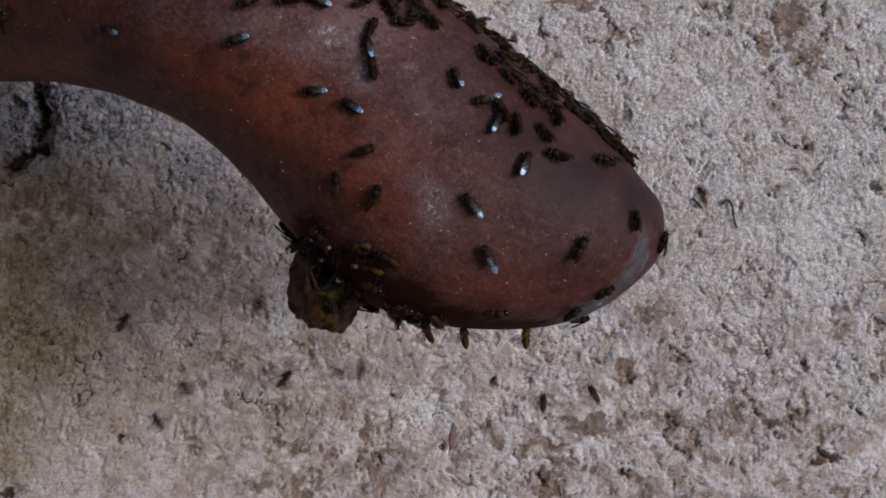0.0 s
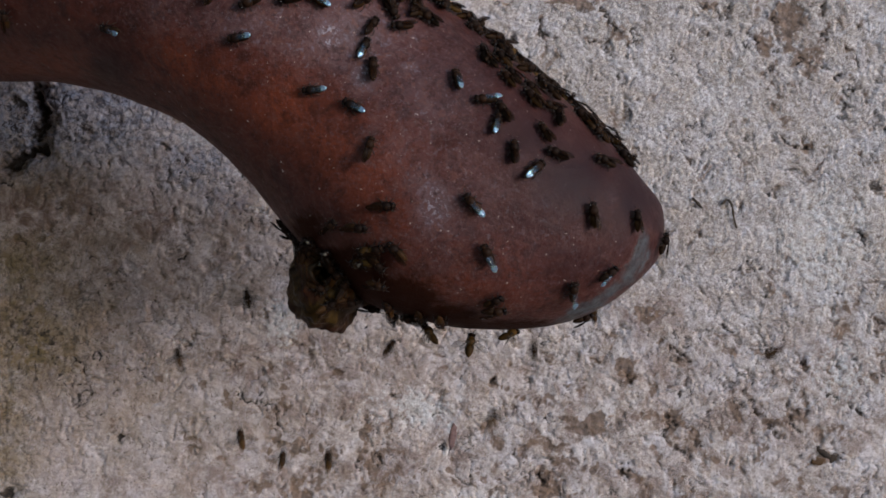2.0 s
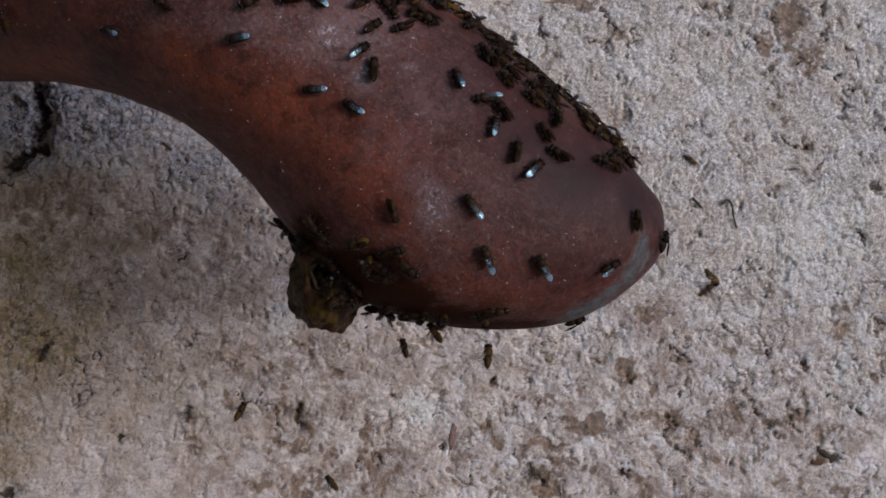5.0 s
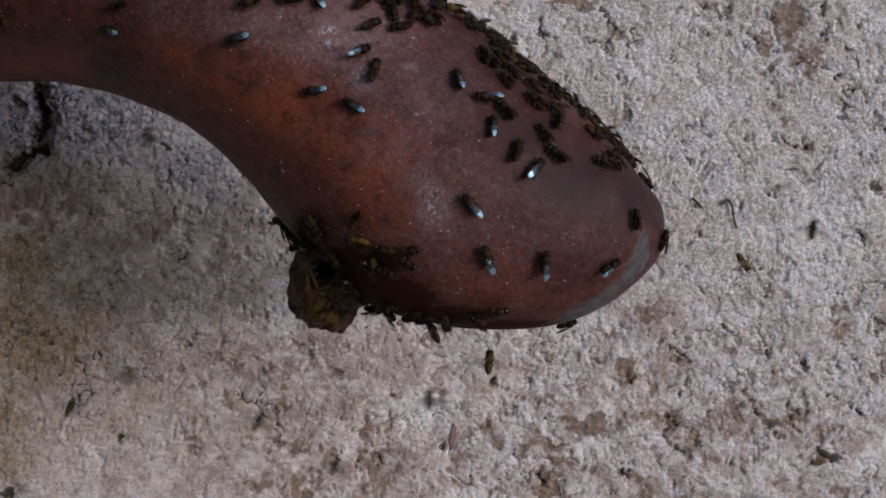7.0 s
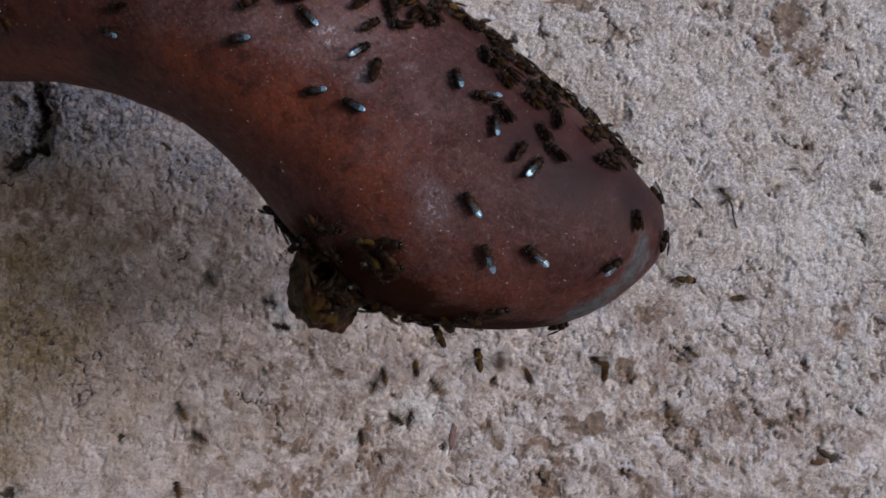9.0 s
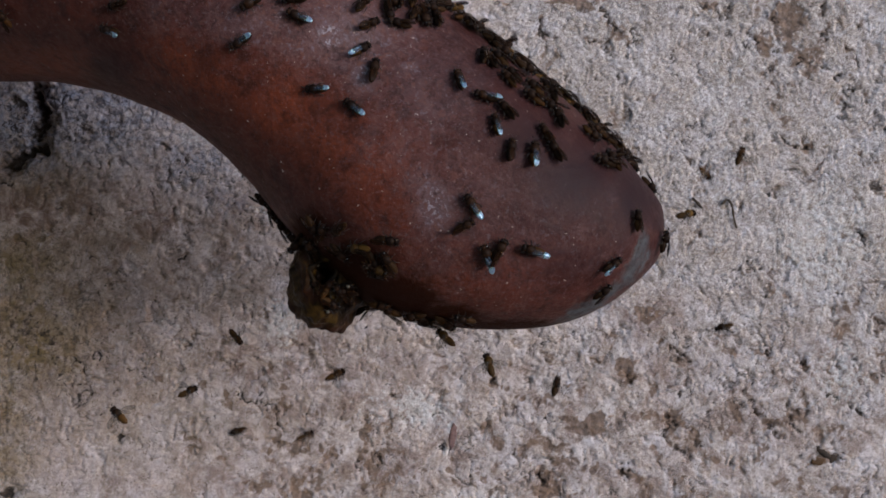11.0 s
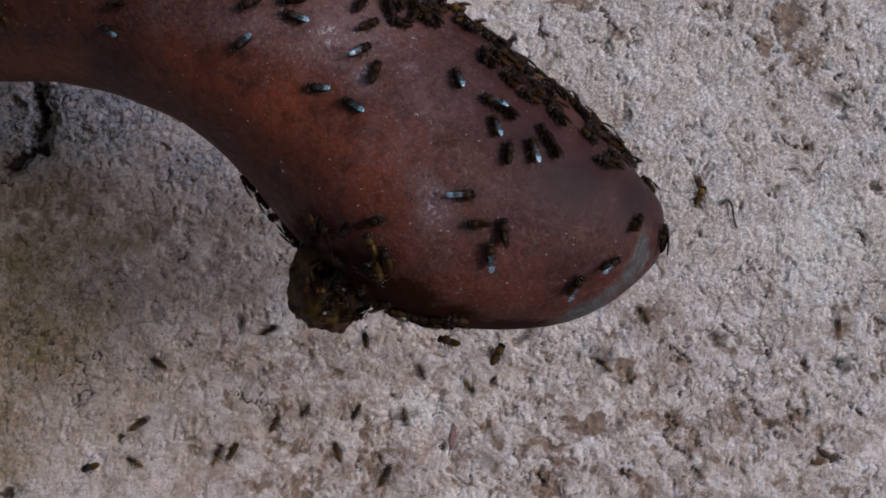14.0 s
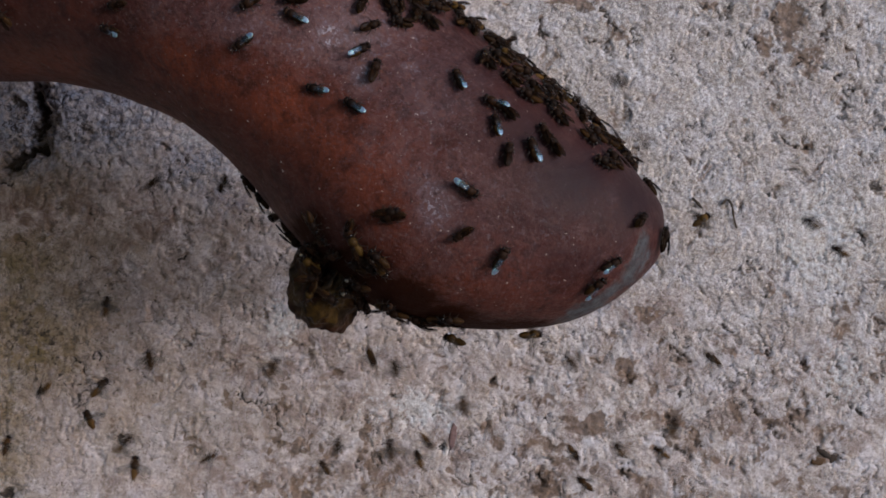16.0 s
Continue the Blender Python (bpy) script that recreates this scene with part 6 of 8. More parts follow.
    walk(bee_of("fly"), air([(0, 737, 1101, 23, 67), (0.1, 691, 1086, 23, 73), (0.4, 744, 858, 18, 117), (0.6, 706, 792, 18, 123), (0.9, 763, 1107, 20, 68), (1.1, 713, 1017, 20, 74), (1.4, 856, 731, 24, 34), (1.6, 824, 699, 24, 40), (1.9, 910, 754, 25, 87), (2.1, 840, 726, 25, 93), (2.4, 894, 764, 26, 92), (2.6, 966, 786, 26, 98), (2.9, 876, 1059, 24, 56), (3.1, 982, 941, 24, 62), (3.4, 750, 656, 24, 61), (3.6, 930, 814, 24, 67), (3.9, 898, 1173, 30, 79), (4.1, 898, 1001, 30, 85), (4.65, 852, 1100, 28, 58), (4.85, 824, 1156, 28, 64), (5.4, 909, 1208, 27, 60), (5.6, 837, 1168, 27, 66), (6, 831, 1289, 26, 44), (6.2, 791, 1113, 26, 50), (6.4, 791, 1280, 21, 22), (6.6, 703, 1192, 21, 28), (6.9, 727, 1240, 15, 22), (7.1, 665, 1252, 15, 28), (7.4, 741, 1233, 12, 22), (7.6, 611, 1291, 12, 28), (7.9, 664, 1285, 5, 27), (8.1, 598, 1275, 5, 33), (8.4, 605, 1242, 8, 32), (8.6, 507, 1354, 8, 38), (8.9, 576, 1270, 14, 22), (9.1, 668, 1316, 14, 28), (9.65, 490, 1323, 15, 22), (9.85, 630, 1253, 15, 28), (10.4, 524, 1350, 14, 40), (10.6, 496, 1314, 14, 46), (11, 558, 1388, 19, 76), (11.2, 462, 1396, 19, 82), (11.4, 437, 1362, 19, 103), (11.6, 517, 1376, 19, 109), (11.9, 455, 1386, 18, 89), (12.1, 419, 1314, 18, 95), (12.4, 370, 1426, 14, 100), (12.6, 362, 1346, 14, 106), (12.9, 220, 1488, 11, 132), (13.1, 368, 1394, 11, 138), (13.4, 366, 1557, 12, 152), (13.6, 340, 1421, 12, 158), (13.9, 238, 890, 13, 152), (14.1, 252, 810, 13, 158), (14.4, 316, 1056, 16, 127), (14.6, 276, 980, 16, 133), (14.9, 157, 659, 18, 207), (15.1, 193, 621, 18, 213), (15.4, -71, 584, 15, 249), (15.6, -121, 696, 15, 255), (15.9, 59, 717, 10, 217), (16, 85, 690, 10, 223)], 17))
    walk(bee_of("fly"), air([(0, -296, 584, 8, 91), (0.1, -320, 540, 8, 97), (0.4, -327, 546, 11, 108), (0.6, -395, 682, 11, 114), (0.9, -389, 631, 16, 144), (1.1, -345, 623, 16, 150), (1.4, -420, 586, 12, 134), (1.6, -344, 612, 12, 140), (1.9, -483, 613, 8, 109), (2.1, -377, 661, 8, 115), (2.4, -457, 616, 7, 99), (2.6, -379, 558, 7, 105), (2.9, -353, 572, 3, 131), (3.1, -365, 510, 3, 137), (3.4, -478, 547, 6, 110), (3.6, -356, 619, 6, 116), (3.9, -385, 641, 12, 108), (4.1, -323, 561, 12, 114), (4.65, -377, 602, 9, 77), (4.85, -305, 656, 9, 83), (5.4, -346, 614, 11, 114), (5.6, -302, 610, 11, 120), (6, -282, 648, 5, 129), (6.2, -218, 688, 5, 135), (6.4, 118, 767, 2, 209), (6.6, 82, 833, 2, 215), (6.9, 126, 1113, 7, 152), (7.1, 210, 1165, 7, 158), (7.4, 185, 1198, 7, 151), (7.6, 283, 1068, 7, 157), (7.9, 291, 761, 11, 71), (8.1, 309, 689, 11, 77), (8.4, 302, 713, 4, 87), (8.6, 308, 787, 4, 93), (8.9, 347, 713, 5, 117), (9.1, 293, 767, 5, 123), (9.65, 263, 856, 1, 123), (9.85, 237, 704, 1, 129), (10.4, 149, 714, 2, 135), (10.6, 211, 726, 2, 141), (11, 212, 739, 8, 141), (11.2, 288, 721, 8, 147), (11.4, 193, 764, 11, 122), (11.6, 217, 726, 11, 128), (11.9, 280, 840, 6, 97), (12.1, 230, 800, 6, 103), (12.4, 212, 816, 10, 92), (12.6, 188, 744, 10, 98), (12.9, 310, 818, 14, 97), (13.1, 310, 892, 14, 103), (13.4, 301, 978, 13, 66), (13.6, 259, 964, 13, 72), (13.9, 223, 784, 8, 27), (14.1, 287, 746, 8, 33), (14.4, 322, 705, 9, 12), (14.6, 258, 745, 9, 18), (14.9, 235, 653, 3, 7), (15.1, 235, 727, 3, 13), (15.4, 315, 868, 0, 62), (15.6, 375, 832, 0, 68), (15.9, 209, 700, -2, 42), (16, 180, 690, -2, 48)], 18))
    walk(bee_of("fly"), air([(0, 52, 1093, -3, 82), (0.1, 67, 1066, -3, 88), (0.4, -18, 1089, -1, 71), (0.6, 78, 1107, -1, 77), (0.9, -109, 1162, 4, 33), (1.1, 57, 1086, 4, 39), (1.4, -8, 1127, 3, 30), (1.6, -80, 1195, 3, 36), (1.9, -18, 1229, 3, 59), (2.1, -94, 1203, 3, 65), (2.4, 37, 1194, 3, 23), (2.6, -43, 1180, 3, 29), (2.9, 107, 1310, 0, 22), (3.1, -25, 1156, 0, 28), (3.4, 26, 1299, -6, 22), (3.6, 78, 1131, -6, 28), (3.9, 56, 1191, -1, 22), (4.1, 74, 1281, -1, 28), (4.65, 10, 1319, -6, 30), (4.85, -40, 1233, -6, 36), (5.4, -51, 1364, -3, 30), (5.6, -51, 1262, -3, 36), (6, -51, 1360, -5, 22), (6.2, -141, 1384, -5, 28), (6.4, -46, 1442, -10, 22), (6.6, -46, 1318, -10, 28), (6.9, -30, 1364, -16, 57), (7.1, -146, 1354, -16, 63), (7.4, -21, 1396, -18, 68), (7.6, 3, 1434, -18, 74), (7.9, 48, 1476, -18, 45), (8.1, 90, 1412, -18, 51), (8.4, 104, 1471, -18, 67), (8.6, 96, 1415, -18, 73), (8.9, 203, 1515, -18, 92), (9.1, 89, 1431, -18, 98), (9.65, 186, 1477, -14, 125), (9.85, 166, 1581, -14, 131), (10.4, 237, 1442, -18, 86), (10.6, 273, 1574, -18, 92), (11, 219, 1594, -12, 118), (11.2, 237, 1498, -12, 124), (11.4, 286, 1498, -18, 102), (11.6, 218, 1534, -18, 108), (11.9, 292, 1566, -15, 96), (12.1, 280, 1504, -15, 102), (12.4, 323, 1587, -14, 135), (12.6, 209, 1579, -14, 141), (12.9, 312, 1557, -13, 127), (13.1, 282, 1613, -13, 133), (13.4, 294, 1644, -17, 108), (13.6, 238, 1596, -17, 114), (13.9, 295, 1665, -17, 97), (14.1, 275, 1607, -17, 103), (14.4, 277, 1700, -16, 111), (14.6, 215, 1688, -16, 117), (14.9, 371, 1699, -16, 132), (15.1, 199, 1763, -16, 138), (15.4, 319, 1806, -10, 98), (15.6, 171, 1694, -10, 104), (15.9, 218, 860, -4, 82), (16, 240, 830, -4, 88)], 19))
    walk(bee_of("fly"), air([(0, 1739, 318, 36, 93), (0.1, 1757, 304, 36, 99), (0.4, 1845, 393, 35, 113), (0.6, 1771, 279, 35, 119), (0.9, 1744, 376, 36, 149), (1.1, 1818, 284, 36, 155), (1.4, 1725, 302, 37, 146), (1.6, 1783, 434, 37, 152), (1.9, 1705, 464, 38, 125), (2.1, 1673, 374, 38, 131), (2.4, 1224, 520, 38, 147), (2.6, 1286, 560, 38, 153), (2.9, 1809, 459, 37, 113), (3.1, 1739, 621, 37, 119), (3.4, 1453, 503, 36, 87), (3.6, 1387, 467, 36, 93), (3.9, 1891, 476, 37, 100), (4.1, 1707, 494, 37, 106), (4.65, 1780, 494, 38, 87), (4.85, 1736, 484, 38, 93), (5.4, 1866, 422, 37, 59), (5.6, 1790, 484, 37, 65), (6, 1780, 387, 38, 91), (6.2, 1872, 427, 38, 97), (6.4, 1910, 427, 38, 58), (6.6, 1868, 443, 38, 64), (6.9, 1868, 421, 38, 27), (7.1, 1840, 559, 38, 33), (7.4, 1643, 720, 37, 22), (7.6, 1467, 720, 37, 28), (7.9, 1469, 688, 36, 55), (8.1, 1511, 822, 36, 61), (8.4, 1511, 758, 36, 135), (8.6, 1439, 782, 36, 141), (8.9, 1265, 617, 36, 147), (9.1, 1205, 663, 36, 153), (9.65, 1215, 1026, 36, 79), (9.85, 1311, 930, 36, 85), (10.4, 1380, 941, 35, 40), (10.6, 1294, 955, 35, 46), (11, 1403, 966, 36, 22), (11.2, 1357, 1028, 36, 28), (11.4, 1426, 945, 35, 35), (11.6, 1374, 1029, 35, 41), (11.9, 1353, 547, 36, 22), (12.1, 1307, 563, 36, 28), (12.4, 1908, 514, 38, 22), (12.6, 1768, 596, 38, 28), (12.9, 1891, 540, 37, 39), (13.1, 1927, 608, 37, 45), (13.4, 1906, 532, 36, 63), (13.6, 1848, 552, 36, 69), (13.9, 1480, 637, 36, 87), (14.1, 1480, 523, 36, 93), (14.4, 1763, 585, 38, 50), (14.6, 1855, 575, 38, 56), (14.9, 1509, 502, 37, 81), (15.1, 1471, 478, 37, 87), (15.4, 1650, 469, 36, 85), (15.6, 1720, 511, 36, 91), (15.9, 1520, 438, 37, 147), (16, 1485, 450, 37, 153)], 20))
    walk(bee_of("fly"), air([(0, 1284, 1150, 38, 92), (0.1, 1263, 1101, 38, 98), (0.4, 1260, 1107, 37, 110), (0.6, 1268, 1163, 37, 116), (0.9, 1189, 1183, 37, 146), (1.1, 1285, 1055, 37, 152), (1.4, 1202, 1167, 38, 130), (1.6, 1230, 1117, 38, 136), (1.9, 1185, 1160, 38, 137), (2.1, 1171, 1240, 38, 143), (2.4, 1206, 1239, 36, 149), (2.6, 1142, 1189, 36, 155), (2.9, 1201, 1184, 38, 152), (3.1, 1111, 1288, 38, 158), (3.4, 1156, 1222, 37, 152), (3.6, 1076, 1236, 37, 158), (3.9, 1222, 1218, 36, 152), (4.1, 1110, 1196, 36, 158), (4.65, 1181, 1224, 37, 152), (4.85, 1201, 1168, 37, 158), (5.4, 1147, 1200, 38, 152), (5.6, 1129, 1252, 38, 158), (6, 1201, 1279, 38, 148), (6.2, 1173, 1243, 38, 154), (6.4, 1219, 1318, 38, 148), (6.6, 1139, 1196, 38, 154), (6.9, 1161, 1292, 38, 152), (7.1, 1049, 1208, 38, 158), (7.4, 1113, 1246, 38, 148), (7.6, 1113, 1292, 38, 154), (7.9, 1102, 1259, 38, 152), (8.1, 1142, 1309, 38, 158), (8.4, 1231, 1242, 37, 139), (8.6, 1151, 1300, 37, 145), (8.9, 1200, 1268, 37, 129), (9.1, 1082, 1232, 37, 135), (9.65, 1135, 1183, 36, 110), (9.85, 1131, 1307, 36, 116), (10.4, 1079, 1164, 36, 109), (10.6, 1107, 1276, 36, 115), (11, 1125, 1248, 34, 128), (11.2, 1049, 1200, 34, 134), (11.4, 1096, 1285, 34, 108), (11.6, 1140, 1277, 34, 114), (11.9, 1121, 713, 34, 92), (12.1, 1159, 777, 34, 98), (12.4, 1166, 1104, 35, 92), (12.6, 1170, 1060, 35, 98), (12.9, 1214, 522, 36, 108), (13.1, 1356, 598, 36, 114), (13.4, 1360, 490, 36, 138), (13.6, 1240, 600, 36, 144), (13.9, 1298, 588, 35, 127), (14.1, 1232, 622, 35, 133), (14.4, 1223, 584, 36, 157), (14.6, 1267, 646, 36, 163), (14.9, 1120, 538, 35, 116), (15.1, 1190, 732, 35, 122), (15.4, 1110, 658, 36, 137), (15.6, 1110, 702, 36, 143), (15.9, 1026, 611, 36, 127), (16, 1010, 645, 36, 133)], 21))
    walk(bee_of("fly"), air([(0, 1240, 1132, 32, 86), (0.1, 1240, 1163, 32, 92), (0.4, 1266, 1012, 33, 48), (0.6, 1222, 1236, 33, 54), (0.9, 1139, 1168, 32, 22), (1.1, 1219, 1034, 32, 28), (1.4, 1132, 1098, 31, 31), (1.6, 1198, 1080, 31, 37), (1.9, 1245, 1054, 31, 37), (2.1, 1161, 1208, 31, 43), (2.4, 1162, 830, 31, -43), (2.6, 1098, 870, 31, -37), (2.9, 1181, 1038, 33, -91), (3.1, 1035, 994, 33, -85), (3.4, 1063, 814, 33, -73), (3.6, 1087, 886, 33, -67), (3.9, 1013, 1110, 32, -106), (4.1, 1153, 1138, 32, -100), (4.65, 952, 1092, 34, -94), (4.85, 1164, 1172, 34, -88), (5.4, 1158, 1151, 34, -76), (5.6, 1114, 1143, 34, -70), (6, 993, 1180, 33, -40), (6.2, 1119, 1072, 33, -34), (6.4, 1152, 1099, 33, -70), (6.6, 1022, 1175, 33, -64), (6.9, 1068, 1055, 34, -89), (7.1, 1050, 1225, 34, -83), (7.4, 1134, 1176, 32, -106), (7.6, 1010, 1180, 32, -100), (7.9, 934, 1174, 31, -104), (8.1, 1052, 1236, 31, -98), (8.4, 1030, 1151, 32, -107), (8.6, 1114, 1209, 32, -101), (8.9, 910, 638, 33, -73), (9.1, 950, 702, 33, -67), (9.65, 951, 763, 31, -109), (9.85, 849, 677, 31, -103), (10.4, 986, 671, 31, -133), (10.6, 974, 609, 31, -127), (11, 1284, 582, 31, -158), (11.2, 1216, 538, 31, -152), (11.4, 1397, 541, 31, -147), (11.6, 1163, 599, 31, -141), (11.9, 1258, 361, 33, -137), (12.1, 1292, 559, 33, -131), (12.4, 1538, 335, 34, -158), (12.6, 1512, 445, 34, -152), (12.9, 1271, 368, 33, -125), (13.1, 1209, 382, 33, -119), (13.4, 1277, 254, 35, -110), (13.6, 1143, 396, 35, -104), (13.9, 921, 635, 35, -88), (14.1, 849, 615, 35, -82), (14.4, 979, 1004, 35, -42), (14.6, 943, 1032, 35, -36), (14.9, 1003, 793, 34, -47), (15.1, 927, 647, 34, -41), (15.4, 1054, 729, 33, -48), (15.6, 816, 751, 33, -42), (15.9, 979, 793, 33, -63), (16, 1010, 800, 33, -57)], 22))
    walk(bee_of("fly"), air([(0, -91, 577, 32, 81), (0.1, -111, 559, 32, 87), (0.4, -101, 617, 34, 75), (0.6, -93, 533, 34, 81), (0.9, -190, 615, 33, 102), (1.1, -136, 603, 33, 108), (1.4, 38, 666, 34, 111), (1.6, 122, 694, 34, 117), (1.9, -108, 739, 35, 92), (2.1, -152, 621, 35, 98), (2.4, 165, 759, 37, 107), (2.6, 235, 731, 37, 113), (2.9, 90, 711, 35, 101), (3.1, 90, 649, 35, 107), (3.4, 126, 723, 37, 27), (3.6, 154, 687, 37, 33), (3.9, 57, 759, 37, 67), (4.1, 33, 721, 37, 73), (4.65, -81, 755, 38, 139), (4.85, -173, 725, 38, 145), (5.4, 208, 750, 38, 152), (5.6, 32, 790, 38, 158), (6, 237, 892, 38, 152), (6.2, 83, 708, 38, 158), (6.4, 241, 725, 38, 82), (6.6, 169, 745, 38, 88), (6.9, 142, 689, 37, 67), (7.1, 118, 761, 37, 73), (7.4, 163, 593, 36, 135), (7.6, 107, 537, 36, 141), (7.9, 105, 716, 37, 77), (8.1, 125, 644, 37, 83), (8.4, 63, 877, 38, 87), (8.6, 67, 803, 38, 93), (8.9, 275, 872, 38, 99), (9.1, 335, 868, 38, 105), (9.65, 433, 831, 38, 92), (9.85, 227, 889, 38, 98), (10.4, 263, 603, 38, 57), (10.6, 377, 757, 38, 63), (11, 334, 698, 38, 22), (11.2, 326, 742, 38, 28), (11.4, 417, 739, 37, 58), (11.6, 193, 661, 37, 64), (11.9, 419, 750, 36, 42), (12.1, 491, 730, 36, 48), (12.4, 362, 633, 35, 43), (12.6, 398, 607, 35, 49), (12.9, 432, 572, 33, 87), (13.1, 498, 538, 33, 93), (13.4, 473, 687, 31, 77), (13.6, 487, 613, 31, 83), (13.9, 512, 591, 32, 17), (14.1, 438, 589, 32, 23), (14.4, 460, 719, 33, 90), (14.6, 440, 661, 33, 96), (14.9, 261, 272, 35, 87), (15.1, 329, 228, 35, 93), (15.4, -191, 224, 35, 60), (15.6, -219, 276, 35, 66), (15.9, 159, 375, 33, 30), (16, 270, 330, 33, 36)], 23))
    walk(bee_of("fly"), air([(0, 969, 1103, -6, 24), (0.1, 961, 1141, -6, 30), (0.4, 860, 828, -4, 22), (0.6, 860, 872, -4, 28), (0.9, 778, 1091, -9, 22), (1.1, 858, 1159, -9, 28), (1.4, 880, 1117, -3, 22), (1.6, 762, 1085, -3, 28), (1.9, 842, 1163, 2, 22), (2.1, 750, 979, 2, 28), (2.4, 762, 744, 3, 47), (2.6, 688, 732, 3, 53), (2.9, 709, 1075, 4, 51), (3.1, 607, 1177, 4, 57), (3.4, 761, 1139, -1, 85), (3.6, 693, 1179, -1, 91), (3.9, 758, 1099, 5, 115), (4.1, 694, 1181, 5, 121), (4.65, 677, 1164, 11, 81), (4.85, 701, 1096, 11, 87), (5.4, 619, 1193, 14, 45), (5.6, 755, 1171, 14, 51), (6, 722, 1260, 11, 30), (6.2, 606, 1202, 11, 36), (6.4, 583, 1266, 7, 63), (6.6, 673, 1190, 7, 69), (6.9, 530, 1299, 4, 74), (7.1, 582, 1247, 4, 80), (7.4, 455, 1278, 3, 57), (7.6, 553, 1264, 3, 63), (7.9, 352, 1265, -4, 53), (8.1, 564, 1331, -4, 59), (8.4, 452, 1304, -4, 74), (8.6, 372, 1278, -4, 80), (8.9, 463, 1350, -2, 42), (9.1, 521, 1324, -2, 48), (9.65, 441, 1336, 5, 22), (9.85, 483, 1322, 5, 28), (10.4, 440, 1388, 5, 22), (10.6, 462, 1348, 5, 28), (11, 486, 1415, 5, 22), (11.2, 444, 1429, 5, 28), (11.4, 396, 1510, 11, 33), (11.6, 396, 1416, 11, 39), (11.9, 472, 1417, 10, 22), (12.1, 428, 1501, 10, 28), (12.4, 454, 1493, 12, 51), (12.6, 498, 1501, 12, 57), (12.9, 542, 1518, 5, 75), (13.1, 344, 1580, 5, 81), (13.4, 381, 1557, 2, 43), (13.6, 351, 1609, 2, 49), (13.9, 556, 794, 9, 107), (14.1, 624, 826, 9, 113), (14.4, 697, 965, 3, 90), (14.6, 599, 1011, 3, 96), (14.9, 511, 780, 10, 67), (15.1, 569, 760, 10, 73), (15.4, 561, 842, 10, 137), (15.6, 489, 818, 10, 143), (15.9, 448, 654, 11, 57), (16, 485, 655, 11, 63)], 24))
    walk(bee_of("fly"), air([(0, 1121, 1113, 33, 83), (0.1, 1059, 1113, 33, 89), (0.4, 1099, 707, 33, 113), (0.6, 1161, 833, 33, 119), (0.9, 1142, 816, 34, 147), (1.1, 1098, 854, 34, 153), (1.4, 957, 681, 34, 152), (1.6, 1053, 699, 34, 158), (1.9, 1044, 607, 35, 92), (2.1, 1056, 533, 35, 98), (2.4, 1041, 589, 34, 152), (2.6, 869, 651, 34, 158), (2.9, 983, 683, 34, 72), (3.1, 937, 687, 34, 78), (3.4, 851, 727, 34, 147), (3.6, 839, 653, 34, 153), (3.9, 872, 712, 34, 92), (4.1, 828, 668, 34, 98), (4.65, 969, 747, 35, 109), (4.85, 911, 853, 35, 115), (5.4, 1110, 715, 35, 94), (5.6, 1050, 685, 35, 100), (6, 949, 592, 36, 107), (6.2, 751, 728, 36, 113), (6.4, 750, 654, 35, 77), (6.6, 780, 586, 35, 83), (6.9, 728, 714, 35, 87), (7.1, 802, 706, 35, 93), (7.4, 822, 733, 36, 82), (7.6, 748, 727, 36, 88), (7.9, 887, 754, 37, 97), (8.1, 953, 716, 37, 103), (8.4, 967, 696, 35, 92), (8.6, 893, 684, 35, 98), (8.9, 848, 651, 34, 97), (9.1, 922, 639, 34, 103), (9.65, 857, 1025, 33, 137), (9.85, 793, 961, 33, 143), (10.4, 827, 904, 33, 152), (10.6, 879, 1098, 33, 158), (11, 855, 1042, 34, 152), (11.2, 775, 980, 34, 158), (11.4, 801, 999, 36, 130), (11.6, 781, 1057, 36, 136), (11.9, 1215, 393, 37, 128), (12.1, 1215, 297, 37, 134), (12.4, 1618, 387, 37, 147), (12.6, 1724, 303, 37, 153), (12.9, 1556, 452, 37, 152), (13.1, 1324, 388, 37, 158), (13.4, 1379, 218, 36, 131), (13.6, 1271, 362, 36, 137), (13.9, 1150, 514, 34, 117), (14.1, 1130, 586, 34, 123), (14.4, 1102, 518, 33, 77), (14.6, 1088, 592, 33, 83), (14.9, 1082, 660, 32, 127), (15.1, 1018, 620, 32, 133), (15.4, 862, 673, 31, 127), (15.6, 898, 647, 31, 133), (15.9, 784, 732, 32, 92), (16, 820, 720, 32, 98)], 25))
